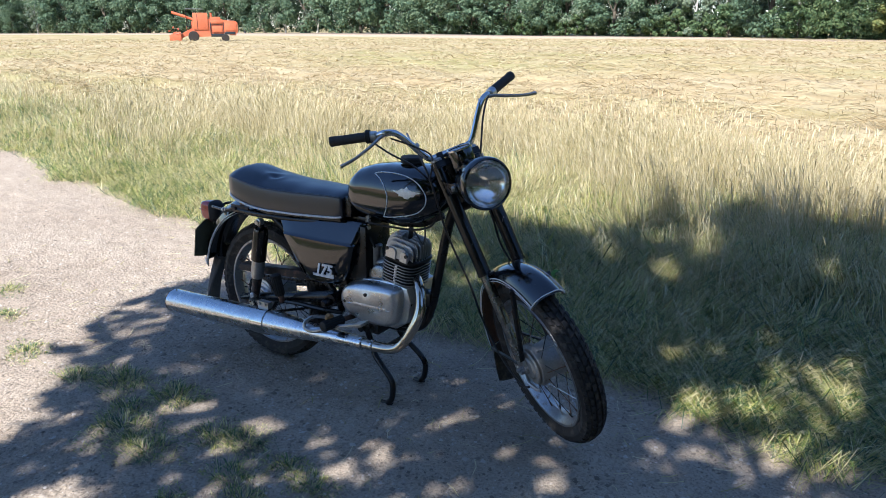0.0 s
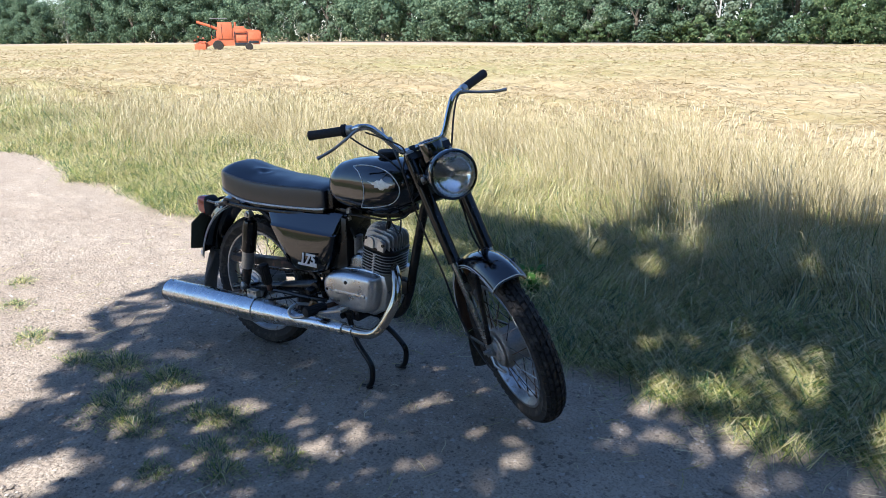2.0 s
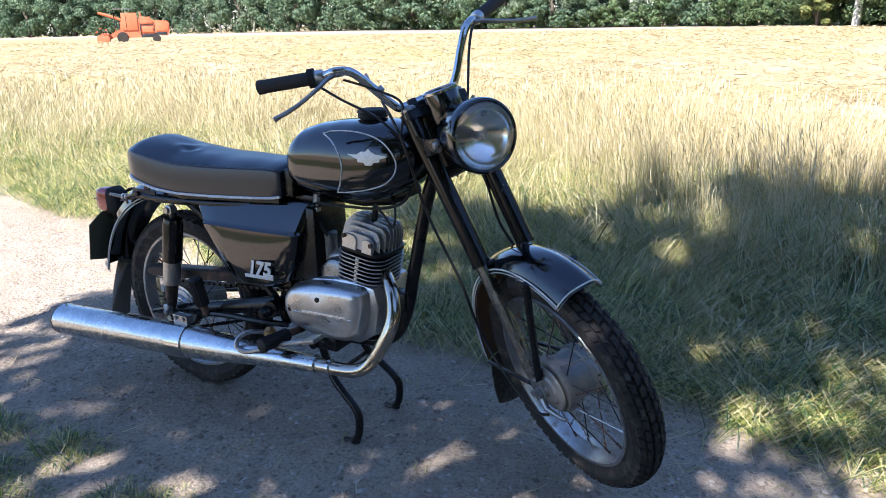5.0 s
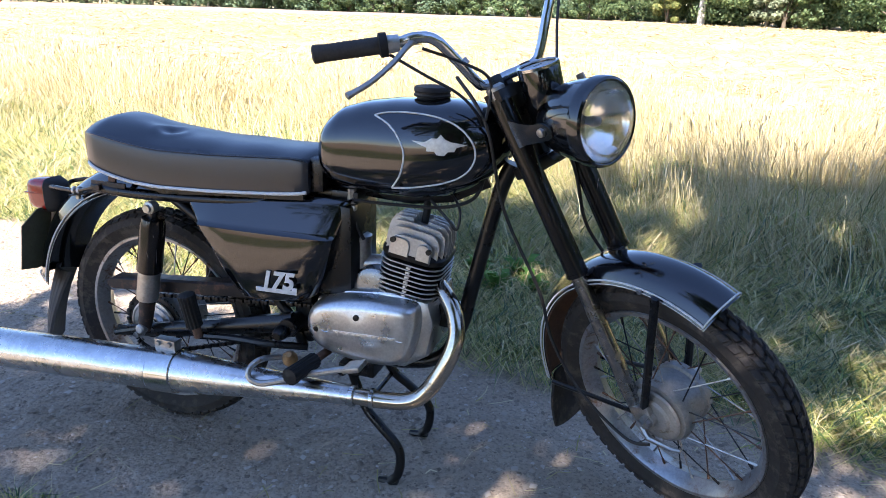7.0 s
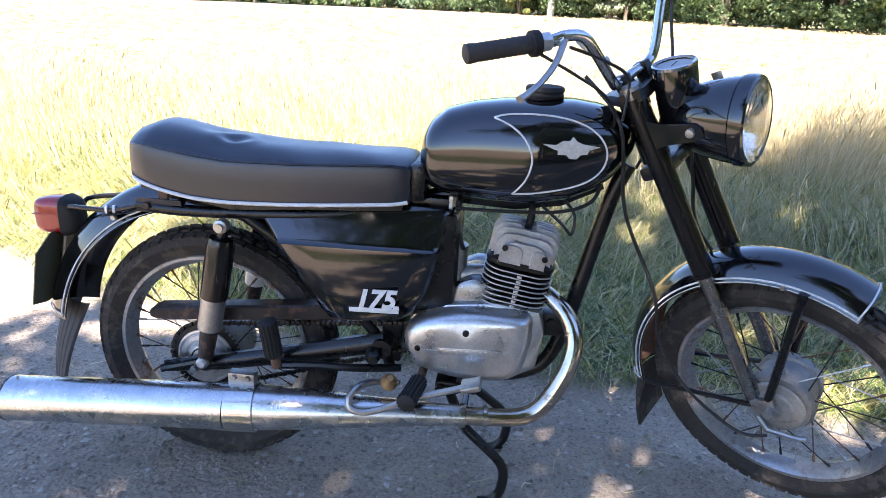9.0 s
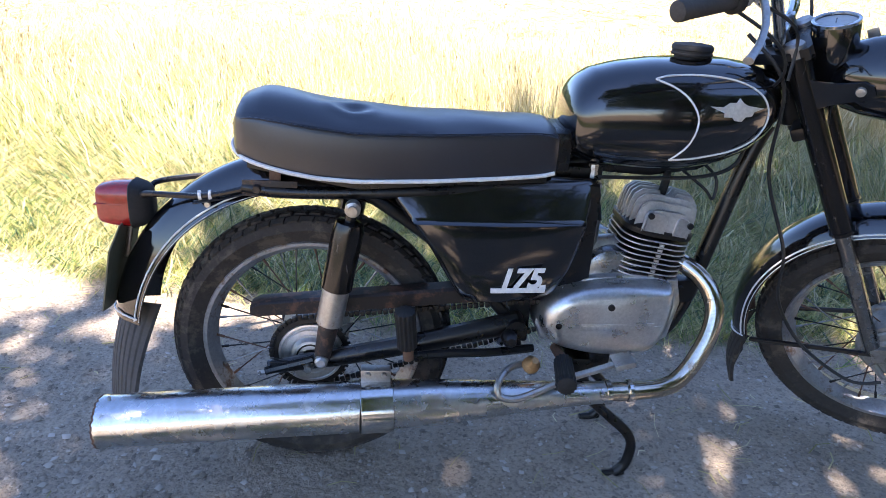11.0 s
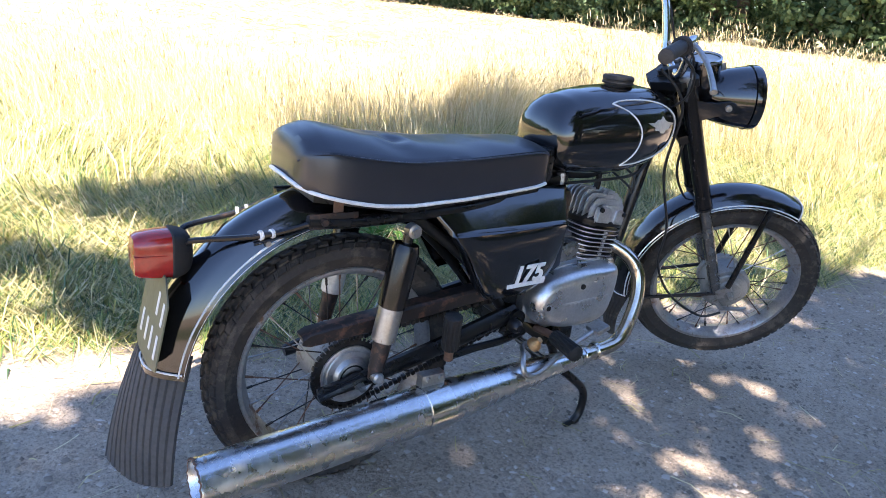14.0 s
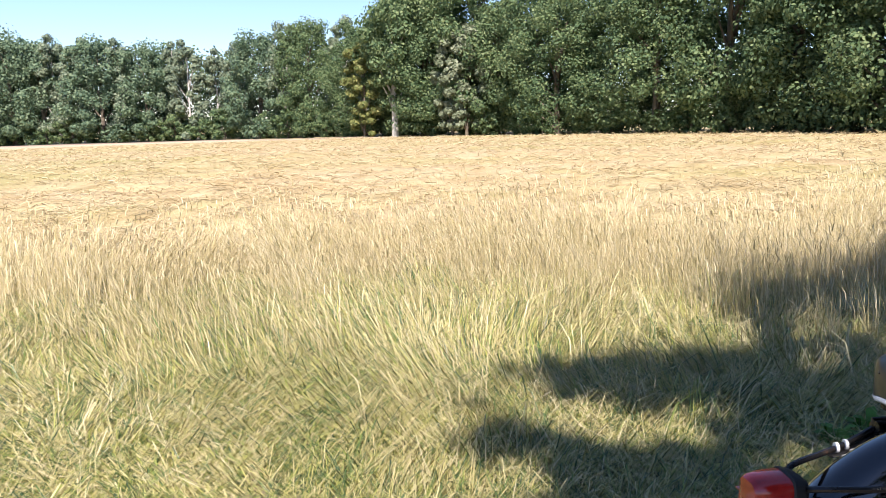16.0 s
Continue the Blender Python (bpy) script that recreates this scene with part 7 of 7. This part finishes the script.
needle = Shape().box((0, 0, 0), (0.026, 0.002, 0.001), 0).moved(Matrix.Translation(POD + AXP * 0.004) @ AXP.to_track_quat("Z", "Y").to_matrix().to_4x4())
part("needle", needle.moved(STEER), M_FRAME, pod)
part("ignition_switch", Shape().lathe([(-0.03, 0.016), (0.0, 0.018), (0.006, 0.016), (0.012, 0.006)], (0.165, 0.045, -0.075), (0.2, 0.1, 1), 16).box((0.168, 0.048, -0.055), (0.022, 0.004, 0.022), 0.002).moved(STEER), M_DULL, bike)

# handlebar
half = [(0.022, 0.0, 0.018), (0.022, 0.072, 0.018), (0.032, 0.098, 0.035), (0.050, 0.140, 0.098), (0.060, 0.172, 0.140), (0.048, 0.205, 0.158), (0.020, 0.243, 0.167), (-0.042, 0.370, 0.208)]
bar_pts = smooth_line([(x, -y, z) for x, y, z in reversed(half[1:])] + half, 7)
bar = part("handlebar", Shape().tube(bar_pts, 0.0112, 14).moved(STEER), M_CHROME, bike, "high chrome handlebar turned to one side")
for s in (-1, 1):
    A, B = Vector((0.014, s * 0.254, 0.171)), Vector((-0.045, s * 0.376, 0.211))
    ax = (B - A).normalized()
    L = (B - A).length
    gp = [(0.0, 0.0165), (0.003, 0.0175)]
    for k in range(11):
        gp += [(0.008 + k * (L - 0.02) / 11, 0.0168), (0.011 + k * (L - 0.02) / 11, 0.0175)]
    gp += [(L - 0.008, 0.0185), (L, 0.0178), (L + 0.003, 0.012), (L + 0.0032, 0.0)]
    part("grip", Shape().lathe(gp, A, ax, 18).moved(STEER), M_GRIP, bar, "ribbed black rubber grip")
    part("clamp", Shape().lathe([(-0.03, 0.014), (-0.028, 0.017), (-0.004, 0.0185), (0.0, 0.016)], A, ax, 16).tube([(A.x + 0.01, A.y - s * 0.035, A.z - 0.012), (A.x + 0.035, A.y - s * 0.040, A.z - 0.018)], [0.010, 0.009], 8).moved(STEER), M_ALU, bar)
    if s < 0:
        part("throttle_drum", Shape().lathe([(-0.006, 0.016), (-0.005, 0.0245), (0.010, 0.0245), (0.012, 0.019)], A, ax, 20).moved(STEER), M_RUBBER, bar)
    lv = smooth_line([(A.x + 0.012, A.y - s * 0.075, A.z - 0.018), (A.x + 0.036, A.y - s * 0.030, A.z - 0.022), (A.x + 0.045, A.y + s * 0.03, A.z - 0.045), (A.x + 0.040, A.y + s * 0.09, A.z - 0.062), (A.x + 0.030, A.y + s * 0.142, A.z - 0.068)], 6)
    k = len(lv)
    part("brake_lever" if s < 0 else "clutch_lever", Shape().tube(lv, [0.0095] * 4 + [0.0078 - 0.001 * math.sin(3.1 * i / (k - 6)) for i in range(k - 6)] + [0.0088, 0.0092], 10, squash=0.8).moved(STEER), M_DULL, bar, "bent grey hand lever")
part("throttle_cable", Shape().tube(smooth_line([(0.010, -0.250, 0.150), (0.040, -0.215, 0.085), (0.045, -0.16, 0.02), (0.02, -0.12, -0.04), (-0.06, -0.07, -0.09), (-0.16, -0.03, -0.12)], 8), 0.0034, 6).moved(STEER), M_CABLE, bike)
part("front_brake_cable", Shape().tube(smooth_line([(0.035, -0.19, 0.135), (0.06, -0.13, 0.075), (0.06, -0.085, 0.02), (0.03, -0.115, -0.05)], 8), 0.0034, 6).moved(STEER), M_CABLE, bike)
part("clutch_cable", Shape().tube(smooth_line([(0.049, 0.214, 0.153), (0.070, 0.178, 0.124), (0.066, 0.145, 0.072), (0.052, 0.10, -0.02), (0.0, 0.06, -0.12), (-0.08, 0.03, -0.2)], 8), 0.0036, 6).moved(STEER), M_CABLE, bike)
part("choke_lever", Shape().lathe([(-0.006, 0.012), (0.006, 0.013), (0.008, 0.006)], (0.045, -0.118, 0.075), (-0.3, -0.3, 1), 12).tube(smooth_line([(0.045, -0.118, 0.08), (0.028, -0.124, 0.10), (0.012, -0.120, 0.125), (0.006, -0.118, 0.135)], 4), 0.004, 6).moved(STEER), M_DULL, bar)
for s in (-1, 1):
    part("bar_clamp", Shape().box((0.022, s * 0.045, 0.012), (0.032, 0.024, 0.034), 0.005).moved(STEER), M_FRAME, bar)
# cables along the frame
part("wiring_loom", Shape().tube(smooth_line([(0.93, -0.03, 0.84), (0.91, -0.045, 0.78), (0.84, -0.055, 0.752), (0.72, -0.05, 0.742), (0.60, -0.05, 0.74)], 6), 0.0045, 6), M_CABLE, bike)


# ---- the harvester at work in the field ----
M_ORANGE = surface("harvester_paint", (0.56, 0.135, 0.055), (0.70, 0.20, 0.085), (0.4, 0.6), grain=6, stain=0.8, bump=0.1, depth=0.004, dirt=(0.35, 0.20, 0.10), dirt_at=0.66)
M_DARK_GAP = surface("cab_pane", (0.02, 0.025, 0.03), (0.04, 0.045, 0.05), (0.1, 0.2), grain=3, stain=0.8)
harvester = tagged(new("combine_harvester"), "orange combine harvester cutting rye in the field", "harvester")
HM = pose(-71.5, 57.0, float(ground_z(-71.5, 57.0)) - 0.05, 0, 0, 231.0)
harvester.matrix_basis = HM


def wheel_of(x, y, r, w):
    tyre = part("wheel", Shape().lathe([(-w, r * 0.6), (-w, r * 0.93), (-w * 0.7, r), (w * 0.7, r), (w, r * 0.93), (w, r * 0.6)], (x, y, r), (0, 1, 0), 24), M_TYRE, harvester)
    part("rim", Shape().lathe([(-w * 0.9, r * 0.2), (-w * 0.6, r * 0.6), (w * 0.6, r * 0.6), (w * 0.9, r * 0.2)], (x, y, r), (0, 1, 0), 20), M_ORANGE, tyre)


part("body", Shape().loft([[(x, sy * 0.75, z) for sy, z in ((-1, z0), (1, z0), (1, z1), (-1, z1))] for x, z0, z1 in ((-2.4, 0.85, 2.5), (-2.2, 0.8, 2.62), (-0.6, 0.6, 2.65), (0.9, 0.55, 2.6), (1.3, 0.8, 2.3))]), M_ORANGE, harvester, "orange threshing body")
part("rear_hood", Shape().loft([[(x, sy * 0.82, z) for sy, z in ((-1, z0), (1, z0), (1, z1), (-1, z1))] for x, z0, z1 in ((-4.0, 1.15, 2.2), (-3.8, 0.95, 2.42), (-2.4, 1.05, 2.5), (-2.3, 1.1, 2.45))]), M_ORANGE, harvester, "orange straw hood")
for s in (-1, 1):
    # Raised dark boxes put on the sides as the shade in panel recesses.
    for x, z, w, h in ((-1.6, 0.75, 1.5, 0.35), (-0.85, 1.55, 0.10, 1.4), (-2.35, 1.6, 0.07, 1.3), (-1.6, 2.02, 1.3, 0.06), (-3.1, 1.0, 1.2, 0.3)):
        part("gap", Shape().box((x, s * 0.80, z), (w, 0.09, h), 0.01), M_DARK_GAP, harvester, "dark box standing in for a shaded gap between panels")
    for x, z, w, h in ((-1.6, 1.5, 1.2, 0.7), (-1.55, 2.32, 1.3, 0.4), (-3.2, 1.75, 1.3, 0.9)):
        part("side_door", Shape().box((x, s * 0.86, z), (w, 0.06, h), 0.03), M_ORANGE, harvester)
    part("tank_seam", Shape().box((0.62, s * 0.86, 2.3), (0.05, 0.03, 1.7), 0.01), M_DARK_GAP, harvester)
part("grain_tank", Shape().box((0.25, 0, 2.35), (1.7, 1.7, 1.95), 0.08), M_ORANGE, harvester)
part("walkway", Shape().box((-1.0, -0.95, 1.75), (2.6, 0.3, 0.06), 0.01), M_RUST, harvester)
for k in range(5):
    part("belt_guard", Shape().box((-0.3 - 0.75 * k, -0.80, 1.25 + 0.08 * (k % 2)), (0.5, 0.10, 0.55), 0.04), M_ORANGE if k % 2 else M_RUST, harvester)
part("straw_spreader", Shape().box((-3.4, 0, 1.0), (0.8, 1.3, 0.5), 0.06), M_ORANGE, harvester)
part("engine_cover", Shape().box((-1.4, 0, 2.62), (1.3, 1.3, 0.5), 0.06), M_ORANGE, harvester)
part("driver_platform", Shape().box((1.4, -0.1, 1.75), (0.9, 1.5, 0.08), 0.02), M_FRAME, harvester)
part("canopy", Shape().box((0.9, 0, 3.75), (2.0, 1.6, 0.08), 0.02), M_DULL, harvester, "pale canopy over the driver platform")
for x, y in ((0.7, -0.65), (0.7, 0.65), (1.85, -0.65), (1.85, 0.65)):
    part("canopy_post", Shape().tube([(x, y, 1.8), (x, y, 3.72)], 0.03, 8), M_FRAME, harvester)
part("seat", Shape().box((1.2, 0, 2.05), (0.45, 0.5, 0.5), 0.06), M_FRAME, harvester)
part("steering_column", Shape().tube([(1.75, 0, 1.8), (1.6, 0, 2.4)], 0.04, 8), M_FRAME, harvester)
part("unloading_auger", Shape().tube([(0.6, -0.85, 2.35), (2.2, -0.9, 2.95), (3.5, -0.95, 3.35)], 0.16, 14), M_ORANGE, harvester, "raised orange unloading auger")
part("auger_elbow", Shape().tube([(0.55, -0.82, 1.2), (0.6, -0.85, 2.4)], 0.18, 12), M_ORANGE, harvester)
part("feeder_house", Shape().loft([[(x, sy * 0.6, z) for sy, z in ((-1, z0), (1, z0), (1, z1), (-1, z1))] for x, z0, z1 in ((1.2, 1.0, 1.6), (2.7, 0.3, 0.85))]), M_ORANGE, harvester)
header = part("header", Shape().loft([[(x, sy * 2.0, z) for sy, z in ((-1, z0), (1, z0), (1, z1), (-1, z1))] for x, z0, z1 in ((2.65, 0.2, 1.05), (2.75, 0.15, 1.05), (2.85, 0.12, 0.3), (3.7, 0.1, 0.16))]), M_ORANGE, harvester, "orange cutting header")
for s in (-1, 1):
    part("header_side", Shape().box((3.2, s * 2.0, 0.5), (1.3, 0.05, 0.7), 0.02), M_ORANGE, header)
    part("reel_arm", Shape().tube([(2.7, s * 1.85, 1.05), (3.4, s * 1.85, 1.0)], 0.05, 8), M_ORANGE, header)
for k in range(6):
    a = k * math.pi / 3 + 0.3
    part("reel_bat", Shape().box((3.3 + 0.6 * math.cos(a), 0, 1.05 + 0.6 * math.sin(a)), (0.07, 3.6, 0.16), 0.01), M_ORANGE, header)
part("reel_shaft", Shape().tube([(3.3, -1.9, 1.05), (3.3, 1.9, 1.05)], 0.06, 10), M_ORANGE, header)
for y in (-0.95, 0.95):
    wheel_of(1.15, y, 0.62, 0.24)
    wheel_of(-2.5, y * 0.85, 0.45, 0.15)
part("exhaust_stack", Shape().tube([(-1.6, 0.3, 2.8), (-1.6, 0.3, 3.5)], 0.07, 10), M_FRAME, harvester)
part("air_intake", Shape().tube([(-1.0, -0.4, 2.8), (-1.0, -0.4, 3.35)], 0.12, 10), M_ORANGE, harvester)
part("ladder", Shape().tube([(1.5, -0.95, 0.6), (1.5, -0.85, 1.8)], 0.03, 6).tube([(1.9, -0.95, 0.6), (1.9, -0.85, 1.8)], 0.03, 6).tube([(1.5, -0.93, 0.9), (1.9, -0.93, 0.9)], 0.025, 6).tube([(1.5, -0.9, 1.3), (1.9, -0.9, 1.3)], 0.025, 6), M_ORANGE, harvester)
